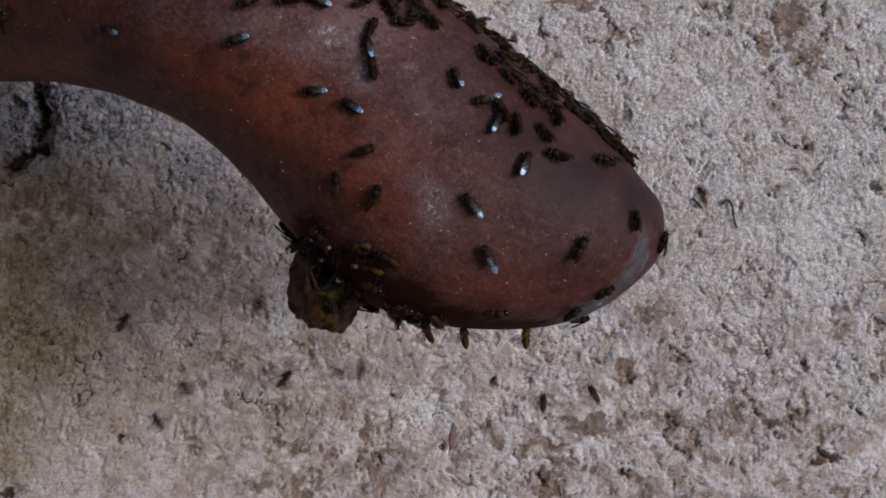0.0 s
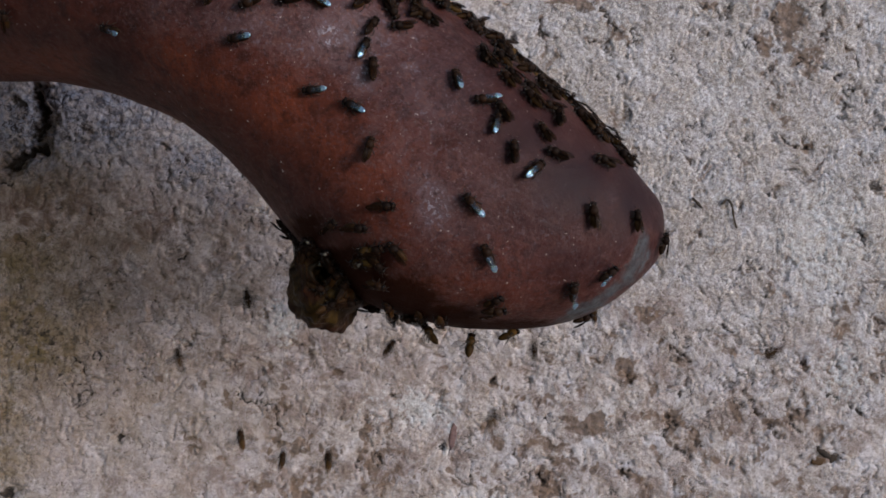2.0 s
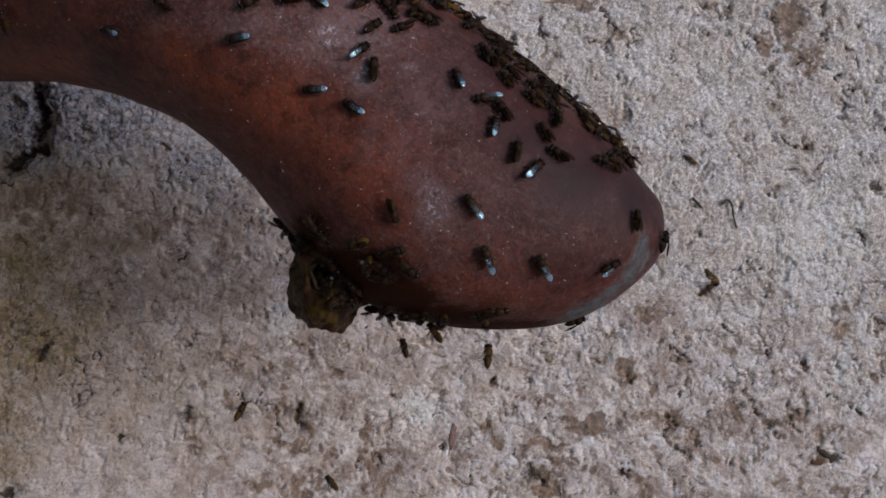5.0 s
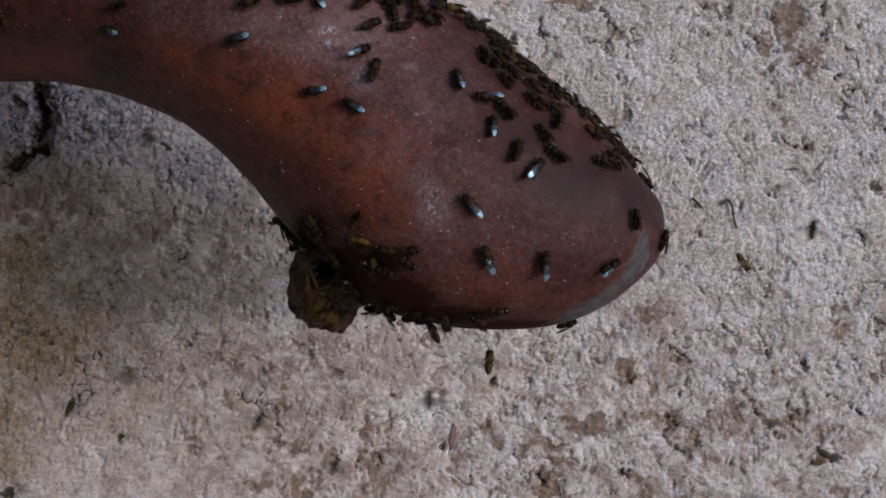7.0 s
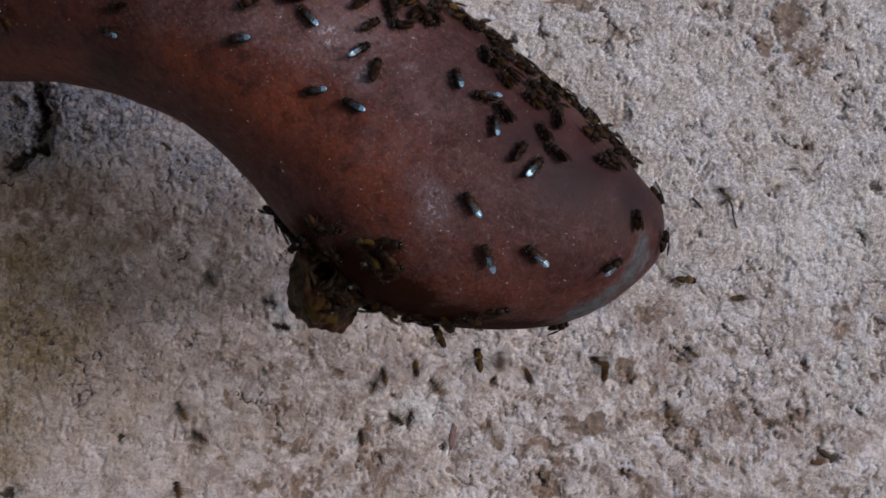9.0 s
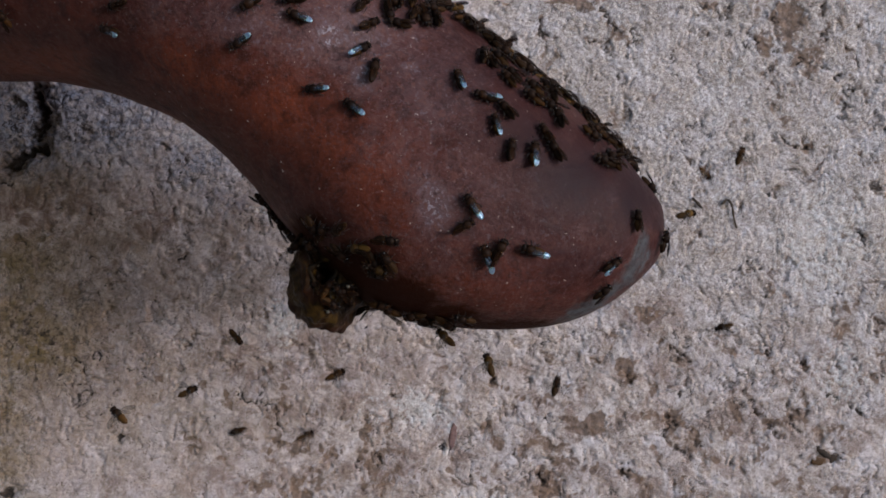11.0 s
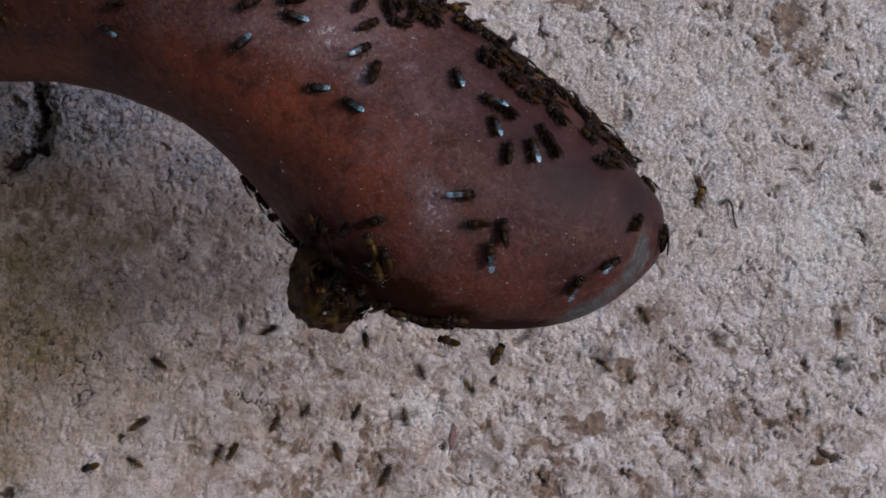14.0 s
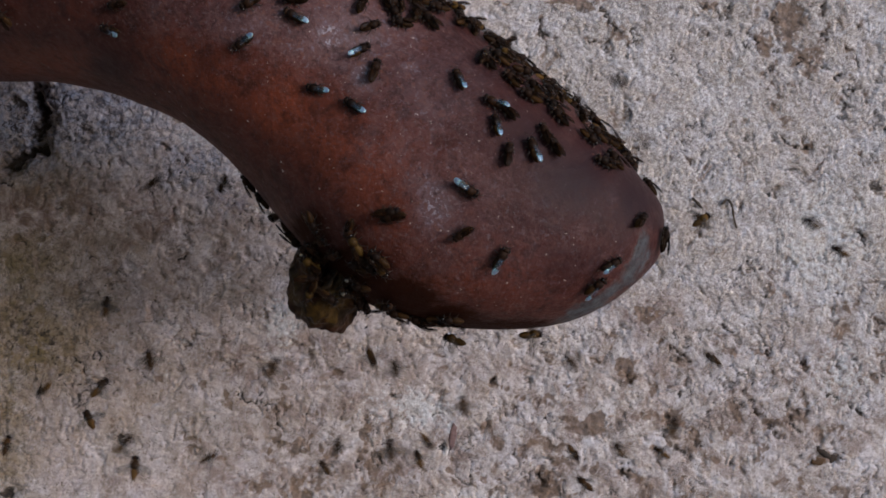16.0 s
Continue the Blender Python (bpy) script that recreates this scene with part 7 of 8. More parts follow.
    walk(bee_of("fly"), air([(0, 597, 1119, -6, 82), (0.1, 561, 1126, -6, 88), (0.4, 721, 858, -7, 60), (0.6, 679, 872, -7, 66), (0.9, 688, 1121, -4, 49), (1.1, 802, 1117, -4, 55), (1.4, 757, 1198, -8, 54), (1.6, 733, 1124, -8, 60), (1.9, 707, 1170, -6, 76), (2.1, 731, 1132, -6, 82), (2.4, 658, 811, -11, 82), (2.6, 602, 859, -11, 88), (2.9, 641, 1102, -14, 135), (3.1, 697, 1128, -14, 141), (3.4, 699, 1121, -8, 129), (3.6, 771, 1067, -8, 135), (3.9, 710, 1145, -9, 90), (4.1, 732, 1105, -9, 96), (4.65, 798, 1202, -16, 59), (4.85, 614, 1118, -16, 65), (5.4, 764, 1296, -15, 90), (5.6, 698, 1116, -15, 96), (6, 721, 1183, -18, 88), (6.2, 721, 1327, -18, 94), (6.4, 672, 1225, -18, 54), (6.6, 618, 1347, -18, 60), (6.9, 697, 1351, -16, 64), (7.1, 599, 1321, -16, 70), (7.4, 647, 1356, -9, 73), (7.6, 585, 1344, -9, 79), (7.9, 519, 1439, -4, 49), (8.1, 567, 1307, -4, 55), (8.4, 632, 1425, -2, 88), (8.6, 602, 1333, -2, 94), (8.9, 613, 1382, -2, 126), (9.1, 561, 1356, -2, 132), (9.65, 518, 1281, 2, 102), (9.85, 500, 1397, 2, 108), (10.4, 620, 1354, -4, 91), (10.6, 540, 1354, -4, 97), (11, 498, 1393, -1, 65), (11.2, 550, 1313, -1, 71), (11.4, 599, 1381, 5, 25), (11.6, 463, 1395, 5, 31), (11.9, 783, 805, 4, 22), (12.1, 767, 855, 4, 28), (12.4, 829, 1107, 9, 40), (12.6, 743, 1073, 9, 46), (12.9, 887, 887, 7, 120), (13.1, 833, 853, 7, 126), (13.4, 885, 1060, 4, 63), (13.6, 853, 1014, 4, 69), (13.9, 725, 841, -1, 57), (14.1, 655, 869, -1, 63), (14.4, 645, 1071, 1, 73), (14.6, 615, 1127, 1, 79), (14.9, 653, 1092, 8, 65), (15.1, 611, 1078, 8, 71), (15.4, 742, 1092, 7, 47), (15.6, 682, 1080, 7, 53), (15.9, 653, 807, 5, 92), (16, 690, 800, 5, 98)], 26))
    walk(bee_of("fly"), air([(0, 1900, 349, 34, 87), (0.1, 1979, 362, 34, 93), (0.4, 1893, 284, 34, 110), (0.6, 1759, 304, 34, 116), (0.9, 1873, 282, 33, 136), (1.1, 1745, 268, 33, 142), (1.4, 1835, 344, 35, 152), (1.6, 1681, 230, 35, 158), (1.9, 1676, 359, 34, 152), (2.1, 1686, 251, 34, 158), (2.4, 1142, 194, 35, 138), (2.6, 1248, 286, 35, 144), (2.9, 1815, 225, 33, 152), (3.1, 1723, 255, 33, 158), (3.4, 1318, 248, 32, 127), (3.6, 1472, 72, 32, 133), (3.9, 1129, 103, 31, 152), (4.1, 1161, 67, 31, 158), (4.65, 1166, 212, 32, 141), (4.85, 1194, 248, 32, 147), (5.4, 1267, 416, 31, 152), (5.6, 1133, 424, 31, 158), (6, 1277, 312, 32, 141), (6.2, 1303, 348, 32, 147), (6.4, 1288, 350, 31, 151), (6.6, 1242, 350, 31, 157), (6.9, 1797, 344, 33, 112), (7.1, 1859, 356, 33, 118), (7.4, 1457, 550, 34, 128), (7.6, 1393, 600, 34, 134), (7.9, 1714, 566, 36, 148), (8.1, 1624, 584, 36, 154), (8.4, 1485, 662, 35, 77), (8.6, 1535, 718, 35, 83), (8.9, 1357, 528, 35, -3), (9.1, 1283, 542, 35, 3), (9.65, 1475, 613, 37, -29), (9.85, 1325, 627, 37, -23), (10.4, 1330, 529, 38, -68), (10.6, 1330, 591, 38, -62), (11, 1242, 308, 38, -51), (11.2, 1318, 292, 38, -45), (11.4, 1252, 148, 38, -30), (11.6, 1338, 372, 38, -24), (11.9, 1461, 69, 37, -49), (12.1, 1309, 231, 37, -43), (12.4, 1793, 99, 38, -53), (12.6, 1587, 201, 38, -47), (12.9, 1146, 314, 38, -44), (13.1, 1334, 166, 38, -38), (13.4, 1228, 234, 36, -51), (13.6, 1342, 246, 36, -45), (13.9, 1254, 435, 38, -57), (14.1, 1226, 265, 38, -51), (14.4, 1248, 552, 38, -63), (14.6, 1302, 498, 38, -57), (14.9, 1207, 456, 38, -13), (15.1, 1173, 524, 38, -7), (15.4, 1163, 665, 38, -81), (15.6, 997, 555, 38, -75), (15.9, 1213, 239, 38, -115), (16, 1140, 250, 38, -109)], 27))
    walk(bee_of("fly"), air([(0, 1226, 1107, 35, 50), (0.1, 1249, 1133, 35, 56), (0.4, 1238, 872, 34, -30), (0.6, 1252, 798, 34, -24), (0.9, 1374, 1024, 34, 50), (1.1, 1226, 1064, 34, 56), (1.4, 1353, 1093, 33, 27), (1.6, 1293, 1101, 33, 33), (1.9, 1333, 1113, 32, 56), (2.1, 1283, 1049, 32, 62), (2.4, 1353, 688, 33, 87), (2.6, 1407, 742, 33, 93), (2.9, 1417, 979, 32, 74), (3.1, 1383, 1033, 32, 80), (3.4, 1364, 1044, 34, 96), (3.6, 1334, 952, 34, 102), (3.9, 1316, 1077, 34, 59), (4.1, 1334, 1021, 34, 65), (4.65, 1358, 1125, 33, 89), (4.85, 1332, 1049, 33, 95), (5.4, 1261, 1185, 34, 85), (5.6, 1287, 1089, 34, 91), (6, 1241, 1086, 36, 79), (6.2, 1155, 1136, 36, 85), (6.4, 1258, 1106, 38, 75), (6.6, 1200, 1126, 38, 81), (6.9, 1235, 1114, 37, 112), (7.1, 1145, 1100, 37, 118), (7.4, 999, 569, 35, 92), (7.6, 1081, 691, 35, 98), (7.9, 876, 685, 33, 118), (8.1, 984, 555, 33, 124), (8.4, 724, 487, 32, 102), (8.6, 696, 663, 32, 108), (8.9, 787, 663, 31, 127), (9.1, 753, 717, 31, 133), (9.65, 774, 734, 31, 59), (9.85, 866, 906, 31, 65), (10.4, 874, 1065, 33, 26), (10.6, 790, 1149, 33, 32), (11, 818, 1138, 31, 55), (11.2, 854, 1178, 31, 61), (11.4, 816, 1175, 31, 70), (11.6, 874, 1255, 31, 76), (11.9, 1140, 539, 31, 117), (12.1, 1120, 611, 31, 123), (12.4, 1103, 589, 31, 127), (12.6, 1167, 551, 31, 133), (12.9, 1113, 547, 31, 147), (13.1, 1167, 513, 31, 153), (13.4, 1207, 933, 32, 67), (13.6, 1207, 1073, 32, 73), (13.9, 1108, 645, 31, 137), (14.1, 1052, 695, 31, 143), (14.4, 1077, 1073, 31, 76), (14.6, 971, 1197, 31, 82), (14.9, 1076, 1051, 31, 78), (15.1, 1124, 1201, 31, 84), (15.4, 1183, 1097, 31, 79), (15.6, 1061, 1231, 31, 85), (15.9, 1058, 792, 31, 127), (16, 1095, 800, 31, 133)], 28))
    walk(bee_of("fly"), air([(0, 330, 1079, 9, 85), (0.1, 235, 1048, 9, 91), (0.4, 293, 1186, 3, 103), (0.6, 389, 1090, 3, 109), (0.9, 396, 1231, 7, 73), (1.1, 334, 1151, 7, 79), (1.4, 295, 1272, 2, 68), (1.6, 295, 1176, 2, 74), (1.9, 338, 1258, 1, 52), (2.1, 294, 1226, 1, 58), (2.4, 235, 1267, 1, 46), (2.6, 275, 1177, 1, 52), (2.9, 217, 1272, 6, 22), (3.1, 261, 1264, 6, 28), (3.4, 254, 1288, 10, 22), (3.6, 308, 1360, 10, 28), (3.9, 301, 1367, 15, 22), (4.1, 345, 1375, 15, 28), (4.65, 304, 1376, 14, 29), (4.85, 336, 1408, 14, 35), (5.4, 274, 1419, 11, 22), (5.6, 314, 1369, 11, 28), (6, 241, 1475, 14, 22), (6.2, 191, 1375, 14, 28), (6.4, 222, 1469, 10, 22), (6.6, 218, 1425, 10, 28), (6.9, 252, 1445, 9, 22), (7.1, 138, 1401, 9, 28), (7.4, 199, 1454, 6, 22), (7.6, 125, 1468, 6, 28), (7.9, 262, 1545, 8, 24), (8.1, 206, 1459, 8, 30), (8.4, 224, 1489, 14, 29), (8.6, 202, 1565, 14, 35), (8.9, 111, 1524, 10, 57), (9.1, 227, 1610, 10, 63), (9.65, 211, 1612, 16, 54), (9.85, 115, 1594, 16, 60), (10.4, 206, 1547, 13, 28), (10.6, 192, 1661, 13, 34), (11, 149, 1629, 12, 68), (11.2, 187, 1563, 12, 74), (11.4, 175, 1575, 17, 35), (11.6, 67, 1557, 17, 41), (11.9, 111, 1571, 16, 66), (12.1, -17, 1523, 16, 72), (12.4, 79, 1596, 23, 99), (12.6, 39, 1476, 23, 105), (12.9, 94, 1562, 21, 135), (13.1, 138, 1494, 21, 141), (13.4, 90, 1618, 20, 126), (13.6, 154, 1546, 20, 132), (13.9, 37, 1645, 22, 152), (14.1, 81, 1621, 22, 158), (14.4, 94, 1702, 25, 124), (14.6, 134, 1504, 25, 130), (14.9, 203, 1658, 30, 120), (15.1, 51, 1636, 30, 126), (15.4, 107, 1753, 25, 95), (15.6, 71, 1529, 25, 101), (15.9, 37, 821, 23, 72), (16, 15, 790, 23, 78)], 29))
    walk(bee_of("fly"), air([(0, 88, 1001, 35, 67), (0.1, 88, 966, 35, 73), (0.4, -31, 1046, 36, 40), (0.6, 89, 968, 36, 46), (0.9, 0, 1069, 34, 41), (1.1, 0, 1007, 34, 47), (1.4, 54, 984, 32, 24), (1.6, -16, 1054, 32, 30), (1.9, 8, 1097, 33, 22), (2.1, -18, 1021, 33, 28), (2.4, 101, 830, 34, 35), (2.6, 189, 870, 34, 41), (2.9, 174, 1063, 36, 50), (3.1, 130, 945, 36, 56), (3.4, 175, 666, 36, 77), (3.6, 195, 724, 36, 83), (3.9, 220, 783, 35, 57), (4.1, 160, 737, 35, 63), (4.65, 218, 834, 35, 80), (4.85, 282, 726, 35, 86), (5.4, 446, 796, 35, 67), (5.6, 274, 804, 35, 73), (6, 284, 808, 35, 40), (6.2, 376, 772, 35, 46), (6.4, 350, 737, 36, 112), (6.6, 350, 663, 36, 118), (6.9, 352, 1201, 36, 32), (7.1, 216, 1083, 36, 38), (7.4, 298, 1107, 37, 24), (7.6, 218, 1121, 37, 30), (7.9, 388, 830, 37, 57), (8.1, 332, 880, 37, 63), (8.4, 327, 881, 36, 92), (8.6, 383, 849, 36, 98), (8.9, 652, 754, 38, 92), (9.1, 628, 826, 38, 98), (9.65, 708, 986, 37, 33), (9.85, 628, 986, 37, 39), (10.4, 781, 1035, 38, 54), (10.6, 713, 991, 38, 60), (11, 819, 1040, 37, 92), (11.2, 739, 950, 37, 98), (11.4, 816, 1022, 36, 62), (11.6, 758, 1000, 36, 68), (11.9, 780, 700, 35, 73), (12.1, 860, 850, 35, 79), (12.4, 881, 677, 34, 106), (12.6, 809, 703, 34, 112), (12.9, 674, 630, 35, 129), (13.1, 596, 750, 35, 135), (13.4, 563, 730, 34, 87), (13.6, 637, 740, 34, 93), (13.9, 661, 646, 35, 97), (14.1, 619, 584, 35, 103), (14.4, 564, 1032, 34, 80), (14.6, 656, 1004, 34, 86), (14.9, 497, 697, 33, 157), (15.1, 443, 643, 33, 163), (15.4, 734, 772, 32, 97), (15.6, 686, 788, 32, 103), (15.9, 665, 641, 32, 102), (16, 700, 655, 32, 108)], 30))
    walk(bee_of("fly"), air([(0, 1282, 1103, 33, 108), (0.1, 1339, 1088, 33, 114), (0.4, 1318, 805, 34, 87), (0.6, 1362, 745, 34, 93), (0.9, 1312, 562, 33, 38), (1.1, 1218, 418, 33, 44), (1.4, 1172, 635, 33, -13), (1.6, 1128, 625, 33, -7), (1.9, 1413, 621, 34, 22), (2.1, 1317, 639, 34, 28), (2.4, 1331, 640, 33, 56), (2.6, 1259, 670, 33, 62), (2.9, 1338, 956, 32, 45), (3.1, 1402, 1056, 32, 51), (3.4, 1312, 841, 32, 107), (3.6, 1268, 849, 32, 113), (3.9, 1339, 928, 31, 52), (4.1, 1203, 1046, 31, 58), (4.65, 1332, 901, 32, 53), (4.85, 1218, 1055, 32, 59), (5.4, 1311, 1000, 34, 39), (5.6, 1375, 1064, 34, 45), (6, 1298, 1070, 33, 67), (6.2, 1302, 988, 33, 73), (6.4, 1410, 1053, 31, 51), (6.6, 1350, 1049, 31, 57), (6.9, 1341, 1008, 31, 66), (7.1, 1393, 1214, 31, 72), (7.4, 1333, 1103, 31, 73), (7.6, 1253, 1089, 31, 79), (7.9, 1146, 846, 31, 142), (8.1, 1074, 824, 31, 148), (8.4, 1131, 1044, 31, 89), (8.6, 1119, 982, 31, 95), (8.9, 1065, 716, 31, 77), (9.1, 1085, 644, 31, 83), (9.65, 1219, 777, 31, 82), (9.85, 981, 743, 31, 88), (10.4, 1098, 896, 31, 59), (10.6, 1062, 784, 31, 65), (11, 1174, 957, 33, 36), (11.2, 1092, 985, 33, 42), (11.4, 1036, 1012, 31, 22), (11.6, 1118, 966, 31, 28), (11.9, 1193, 675, 33, -58), (12.1, 1137, 625, 33, -52), (12.4, 1097, 618, 34, -53), (12.6, 1103, 692, 34, -47), (12.9, 1115, 589, 35, -53), (13.1, 1125, 651, 35, -47), (13.4, 1113, 1113, 34, 22), (13.6, 1027, 1141, 34, 28), (13.9, 783, 767, 35, 29), (14.1, 957, 933, 35, 35), (14.4, 865, 1157, 35, 41), (14.6, 845, 1081, 35, 47), (14.9, 917, 1203, 36, 47), (15.1, 895, 1085, 36, 53), (15.4, 959, 1161, 35, 86), (15.6, 933, 1237, 35, 92), (15.9, 1054, 892, 34, 137), (16, 1035, 860, 34, 143)], 31))
    walk(bee_of("fly"), air([(0, 1327, 1201, 32, 125), (0.1, 1327, 1287, 32, 131), (0.4, 1283, 1166, 33, 116), (0.6, 1377, 1180, 33, 122), (0.9, 1263, 1151, 31, 144), (1.1, 1339, 1195, 31, 150), (1.4, 1309, 1167, 32, 152), (1.6, 1353, 1171, 32, 158), (1.9, 1266, 1131, 32, 128), (2.1, 1262, 1197, 32, 134), (2.4, 1382, 1159, 32, 132), (2.6, 1264, 1225, 32, 138), (2.9, 1405, 1210, 31, 152), (3.1, 1399, 1158, 31, 158), (3.4, 1393, 1279, 31, 152), (3.6, 1363, 1187, 31, 158), (3.9, 1420, 1186, 31, 152), (4.1, 1328, 1252, 31, 158), (4.65, 1362, 1236, 31, 136), (4.85, 1424, 1156, 31, 142), (5.4, 1502, 1218, 32, 111), (5.6, 1426, 1192, 32, 117), (6, 1493, 1242, 31, 94), (6.2, 1459, 1170, 31, 100), (6.4, 1530, 1271, 31, 60), (6.6, 1426, 1239, 31, 66), (6.9, 1497, 1221, 31, 45), (7.1, 1551, 1255, 31, 51), (7.4, 1499, 1224, 33, 55), (7.6, 1485, 1266, 33, 61), (7.9, 1463, 1229, 35, 63), (8.1, 1387, 1221, 35, 69), (8.4, 1445, 1236, 34, 88), (8.6, 1421, 1326, 34, 94), (8.9, 1454, 1382, 33, 83), (9.1, 1322, 1272, 33, 89), (9.65, 1408, 1367, 33, 48), (9.85, 1254, 1359, 33, 54), (10.4, 1259, 1359, 33, 47), (10.6, 1329, 1429, 33, 53), (11, 1168, 1454, 35, 40), (11.2, 1282, 1274, 35, 46), (11.4, 1298, 1321, 35, 75), (11.6, 1284, 1401, 35, 81), (11.9, 1249, 674, 34, -5), (12.1, 1281, 606, 34, 1), (12.4, 1375, 1154, 36, -74), (12.6, 1283, 1124, 36, -68), (12.9, 1221, 1230, 35, -98), (13.1, 1285, 1104, 35, -92), (13.4, 1206, 1153, 33, -112), (13.6, 1268, 1187, 33, -106), (13.9, 858, 697, 31, -122), (14.1, 1012, 563, 31, -116), (14.4, 1001, 1005, 31, -98), (14.6, 979, 1073, 31, -92), (14.9, 1115, 828, 31, -33), (15.1, 1165, 802, 31, -27), (15.4, 855, 767, 33, -93), (15.6, 795, 813, 33, -87), (15.9, 716, 765, 34, -63), (16, 750, 780, 34, -57)], 32))
    walk(bee_of("fly"), air([(0, -276, 794, -4, 110), (0.1, -244, 837, -4, 116), (0.4, -303, 821, 3, 112), (0.6, -245, 719, 3, 118), (0.9, -213, 803, -3, 133), (1.1, -271, 721, -3, 139), (1.4, -136, 799, -2, 132), (1.6, -216, 835, -2, 138), (1.9, -251, 878, -5, 127), (2.1, -179, 806, -5, 133), (2.4, -176, 810, -1, 107), (2.6, -220, 806, -1, 113), (2.9, -170, 898, 1, 92), (3.1, -240, 828, 1, 98), (3.4, -197, 941, 6, 129), (3.6, -219, 883, 6, 135), (3.9, -260, 850, 1, 99), (4.1, -292, 954, 1, 105), (4.65, -324, 859, -5, 111), (4.85, -172, 891, -5, 117), (5.4, -199, 916, -11, 123), (5.6, -213, 874, -11, 129), (6, -147, 968, -6, 152), (6.2, -249, 910, -6, 158), (6.4, 135, 824, -2, 217), (6.6, 115, 896, -2, 223), (6.9, 66, 1025, 4, 137), (7.1, 94, 1115, 4, 143), (7.4, 70, 1128, 10, 152), (7.6, 94, 1090, 10, 158), (7.9, 134, 1147, 6, 152), (8.1, 116, 1051, 6, 158), (8.4, 193, 1241, 12, 152), (8.6, 175, 1065, 12, 158), (8.9, 117, 1223, 13, 152), (9.1, 117, 1159, 13, 158), (9.65, 170, 1255, 13, 152), (9.85, 76, 1237, 13, 158), (10.4, 184, 1236, 10, 152), (10.6, 198, 1334, 10, 158), (11, 212, 1259, 4, 152), (11.2, 294, 1295, 4, 158), (11.4, 368, 1334, -1, 152), (11.6, 228, 1250, -1, 158), (11.9, 295, 1336, -3, 152), (12.1, 287, 1212, -3, 158), (12.4, 377, 1342, -3, 151), (12.6, 291, 1298, -3, 157), (12.9, 427, 1312, -4, 152), (13.1, 373, 1346, -4, 158), (13.4, 409, 1274, -2, 138), (13.6, 279, 1338, -2, 144), (13.9, 346, 796, -3, 67), (14.1, 404, 844, -3, 73), (14.4, 393, 1040, -4, 147), (14.6, 401, 1084, -4, 153), (14.9, 414, 1020, -1, 127), (15.1, 450, 1136, -1, 133), (15.4, 514, 1102, 6, 109), (15.6, 424, 1070, 6, 115), (15.9, 186, 774, -1, 37), (16, 220, 790, -1, 43)], 33))
    walk(bee_of("fly"), air([(0, 845, 1063, 36, 85), (0.1, 904, 1122, 36, 91), (0.4, 832, 858, 36, 147), (0.6, 758, 862, 36, 153), (0.9, 712, 1095, 36, 67), (1.1, 830, 1059, 36, 73), (1.4, 957, 796, 35, 57), (1.6, 883, 784, 35, 63), (1.9, 922, 1038, 36, 39), (2.1, 1044, 1142, 36, 45), (2.4, 875, 776, 36, 22), (2.6, 905, 904, 36, 28), (2.9, 976, 1078, 37, 22), (3.1, 938, 1040, 37, 28), (3.4, 957, 819, 38, 43), (3.6, 803, 911, 38, 49), (3.9, 948, 1214, 38, 65), (4.1, 948, 1074, 38, 71), (4.65, 1003, 1190, 38, 33), (4.85, 875, 1210, 38, 39), (5.4, 923, 1184, 38, 31), (5.6, 967, 1176, 38, 37), (6, 903, 1177, 38, 34), (6.2, 979, 1221, 38, 40), (6.4, 906, 1180, 38, 22), (6.6, 922, 1222, 38, 28), (6.9, 982, 1262, 38, 22), (7.1, 930, 1232, 38, 28), (7.4, 936, 1179, 38, 43), (7.6, 1070, 1265, 38, 49), (7.9, 1072, 1220, 36, 78), (8.1, 1042, 1178, 36, 84), (8.4, 1143, 1169, 34, 63), (8.6, 1103, 1257, 34, 69), (8.9, 1204, 711, 33, 97), (9.1, 1156, 769, 33, 103), (9.65, 1182, 1140, 35, 22), (9.85, 1120, 1060, 35, 28), (10.4, 1015, 1131, 35, 22), (10.6, 1139, 1157, 35, 28), (11, 1068, 1107, 36, 39), (11.2, 1040, 1183, 36, 45), (11.4, 1095, 1138, 36, 64), (11.6, 1145, 1202, 36, 70), (11.9, 1197, 648, 37, 57), (12.1, 1233, 582, 37, 63), (12.4, 1227, 1126, 36, 47), (12.6, 1239, 1058, 36, 53), (12.9, 1284, 696, 37, 97), (13.1, 1356, 674, 37, 103), (13.4, 1181, 1090, 38, 65), (13.6, 1327, 1046, 38, 71), (13.9, 1221, 882, 37, 137), (14.1, 1259, 818, 37, 143), (14.4, 1308, 812, 35, 127), (14.6, 1352, 768, 35, 133), (14.9, 1385, 752, 34, 65), (15.1, 1275, 828, 34, 71), (15.4, 1363, 1017, 35, 84), (15.6, 1307, 1145, 35, 90), (15.9, 1159, 841, 37, 142), (16, 1170, 805, 37, 148)], 34))
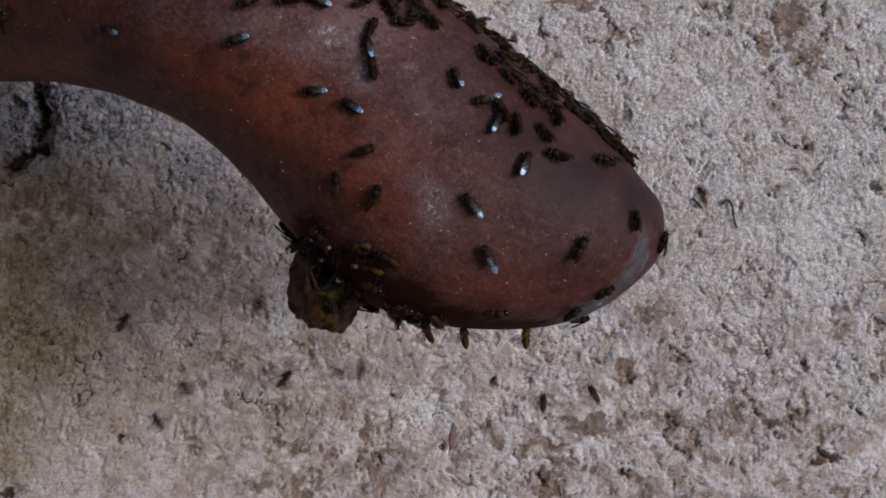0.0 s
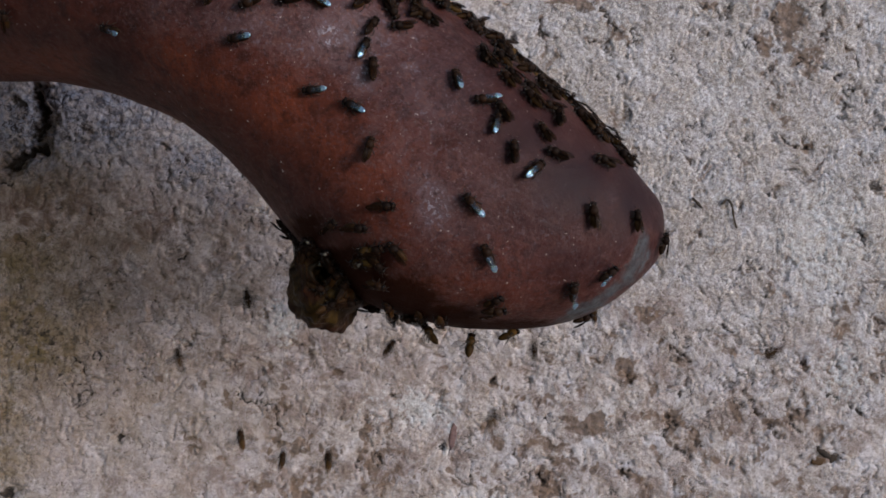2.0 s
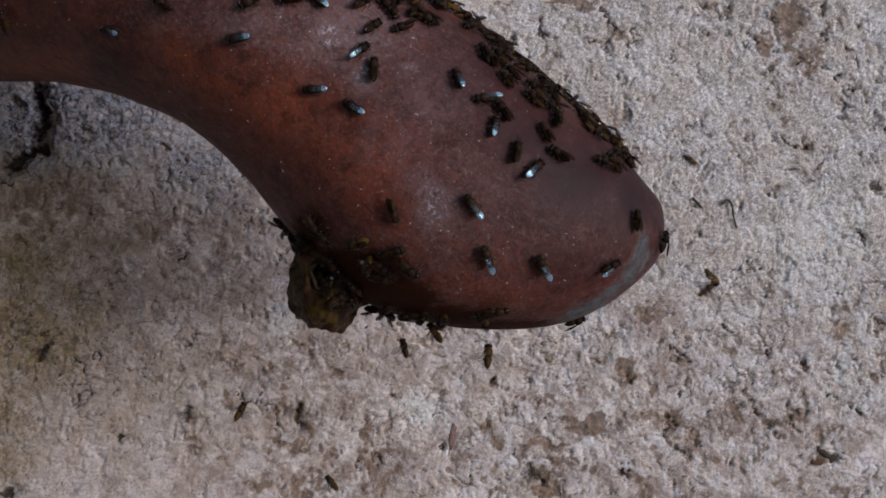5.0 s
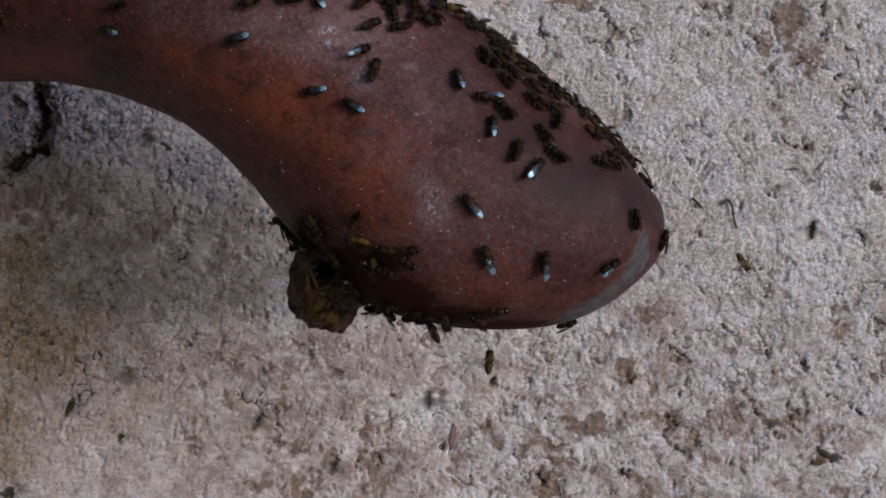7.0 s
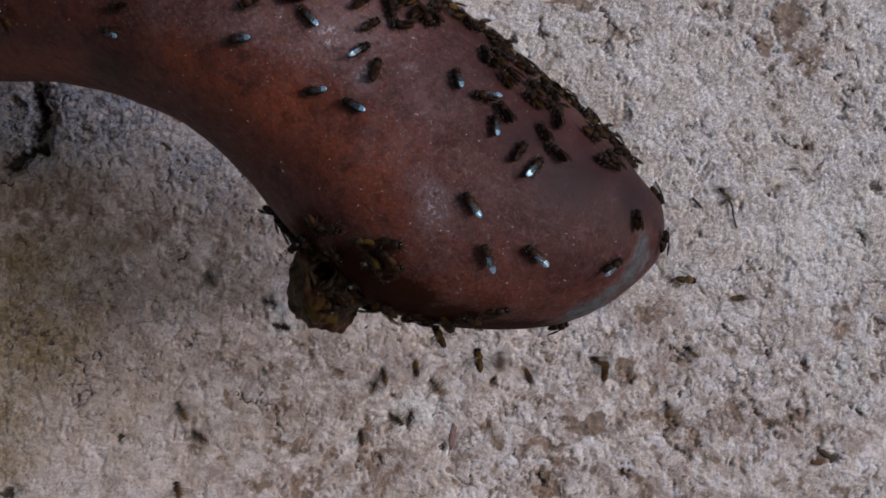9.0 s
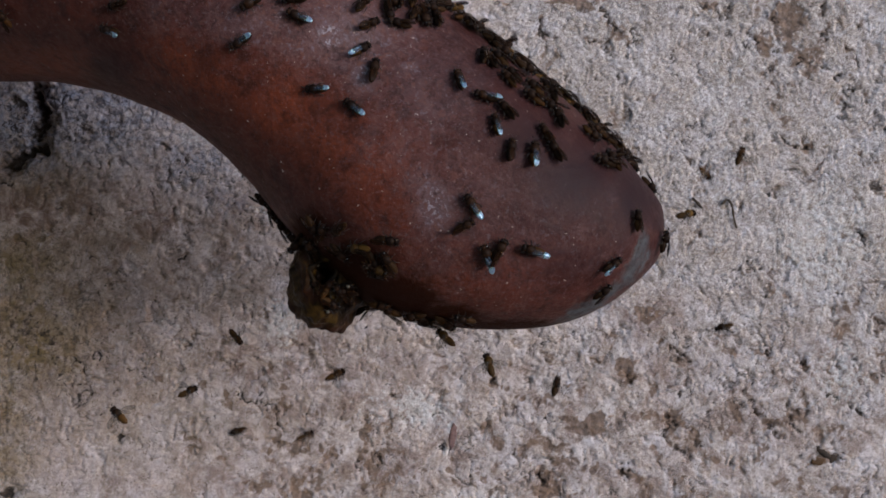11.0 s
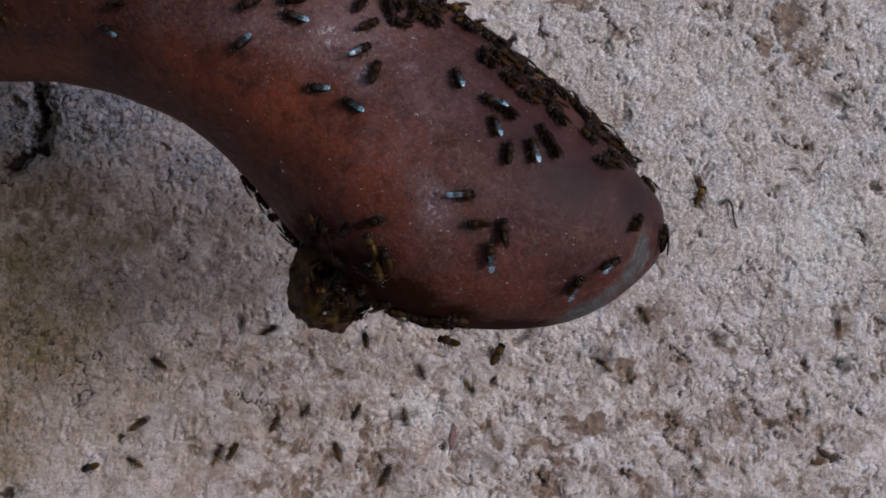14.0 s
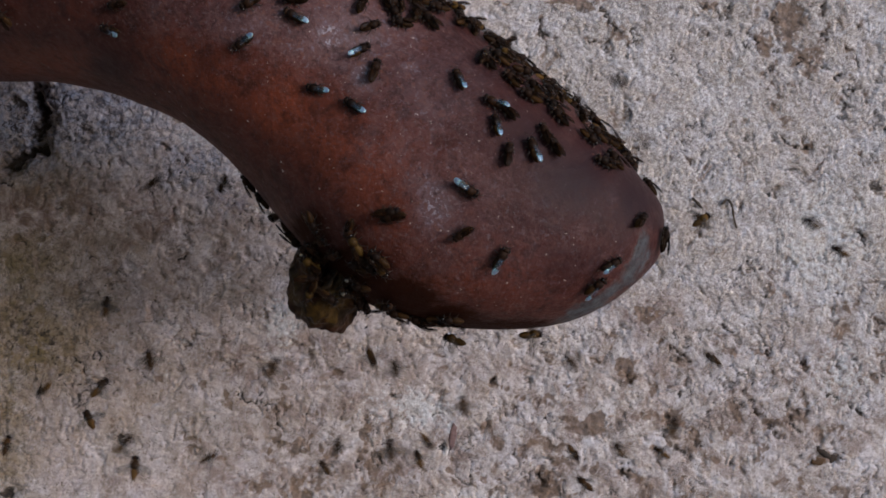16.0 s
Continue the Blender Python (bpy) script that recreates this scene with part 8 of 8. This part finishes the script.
    walk(bee_of("fly"), air([(0, -125, 591, 35, 37), (0.1, -11, 580, 35, 43), (0.4, -109, 517, 36, 22), (0.6, -137, 583, 36, 28), (0.9, -135, 499, 37, 22), (1.1, -45, 543, 37, 28), (1.4, 109, 695, 38, 32), (1.6, 321, 585, 38, 38), (1.9, -144, 678, 36, 22), (2.1, -88, 602, 36, 28), (2.4, 249, 661, 37, 102), (2.6, 321, 639, 37, 108), (2.9, 245, 605, 38, 87), (3.1, 285, 655, 38, 93), (3.4, 290, 612, 37, 107), (3.6, 240, 668, 37, 113), (3.9, 246, 640, 37, 57), (4.1, 184, 640, 37, 63), (4.65, 237, 643, 37, 59), (4.85, 63, 637, 37, 65), (5.4, 252, 607, 36, 46), (5.6, 308, 633, 36, 52), (6, 212, 624, 37, 78), (6.2, 198, 696, 37, 84), (6.4, 198, 711, 37, 77), (6.6, 192, 649, 37, 83), (6.9, 283, 671, 36, 86), (7.1, 177, 649, 36, 92), (7.4, 436, 564, 38, 107), (7.6, 504, 596, 38, 113), (7.9, 358, 480, 38, 57), (8.1, 422, 440, 38, 63), (8.4, 444, 388, 36, 37), (8.6, 356, 612, 36, 43), (8.9, 449, 579, 38, -33), (9.1, 481, 511, 38, -27), (9.65, 420, 569, 38, -113), (9.85, 420, 631, 38, -107), (10.4, 396, 606, 36, -158), (10.6, 484, 514, 36, -152), (11, 425, 767, 36, -157), (11.2, 375, 533, 36, -151), (11.4, 362, 616, 37, -123), (11.6, 418, 644, 37, -117), (11.9, 478, 587, 38, -133), (12.1, 512, 533, 38, -127), (12.4, 561, 626, 38, -136), (12.6, 429, 654, 38, -130), (12.9, 622, 629, 38, -98), (13.1, 558, 591, 38, -92), (13.4, 515, 1016, 38, -122), (13.6, 631, 948, 38, -116), (13.9, 642, 771, 36, -117), (14.1, 628, 709, 36, -111), (14.4, 651, 1126, 36, -121), (14.6, 541, 1064, 36, -115), (14.9, 604, 1245, 36, -92), (15.1, 594, 1061, 36, -86), (15.4, 591, 1183, 38, -122), (15.6, 553, 1241, 38, -116), (15.9, 631, 763, 37, -103), (16, 600, 785, 37, -97)], 35))
    walk(bee_of("fly"), air([(0, 892, 1124, 33, 100), (0.1, 919, 1111, 33, 106), (0.4, 861, 1182, 34, 127), (0.6, 973, 1164, 34, 133), (0.9, 996, 1132, 36, 93), (1.1, 896, 1208, 36, 99), (1.4, 846, 1192, 37, 106), (1.6, 970, 1174, 37, 112), (1.9, 892, 1217, 37, 139), (2.1, 780, 1267, 37, 145), (2.4, 760, 779, 35, 107), (2.6, 740, 851, 35, 113), (2.9, 696, 1113, 34, 92), (3.1, 682, 1033, 34, 98), (3.4, 707, 807, 32, 77), (3.6, 653, 753, 32, 83), (3.9, 787, 1047, 31, 121), (4.1, 687, 1027, 31, 127), (4.65, 813, 813, 31, 129), (4.85, 587, 867, 31, 135), (5.4, 618, 804, 33, 122), (5.6, 662, 896, 33, 128), (6, 632, 621, 32, 130), (6.2, 608, 659, 32, 136), (6.4, 497, 572, 31, 117), (6.6, 523, 648, 31, 123), (6.9, 210, 291, 31, 85), (7.1, 320, 239, 31, 91), (7.4, 214, 396, 31, 118), (7.6, 426, 284, 31, 124), (7.9, 240, 301, 31, 138), (8.1, 420, 459, 31, 144), (8.4, -218, 358, 31, 152), (8.6, -150, 402, 31, 158), (8.9, -158, 380, 31, 146), (9.1, -194, 482, 31, 152), (9.65, -92, 330, 31, 136), (9.85, -140, 426, 31, 142), (10.4, -102, 381, 32, 105), (10.6, -6, 399, 32, 111), (11, -134, 432, 31, 95), (11.2, 56, 392, 31, 101), (11.4, 0, 505, 32, 131), (11.6, 44, 385, 32, 137), (11.9, 351, 503, 32, 211), (12.1, 339, 577, 32, 217), (12.4, 241, 494, 31, 266), (12.6, 319, 506, 31, 272), (12.9, 347, 484, 33, 346), (13.1, 393, 426, 33, 352), (13.4, 425, 570, 32, 424), (13.6, 375, 530, 32, 430), (13.9, 448, 649, 34, 444), (14.1, 402, 501, 34, 450), (14.4, 382, 1031, 33, 422), (14.6, 482, 1005, 33, 428), (14.9, 451, 809, 32, 407), (15.1, 389, 851, 32, 413), (15.4, 357, 850, 31, 382), (15.6, 433, 830, 31, 388), (15.9, 354, 849, 31, 377), (16, 370, 815, 31, 383)], 36))


motions()
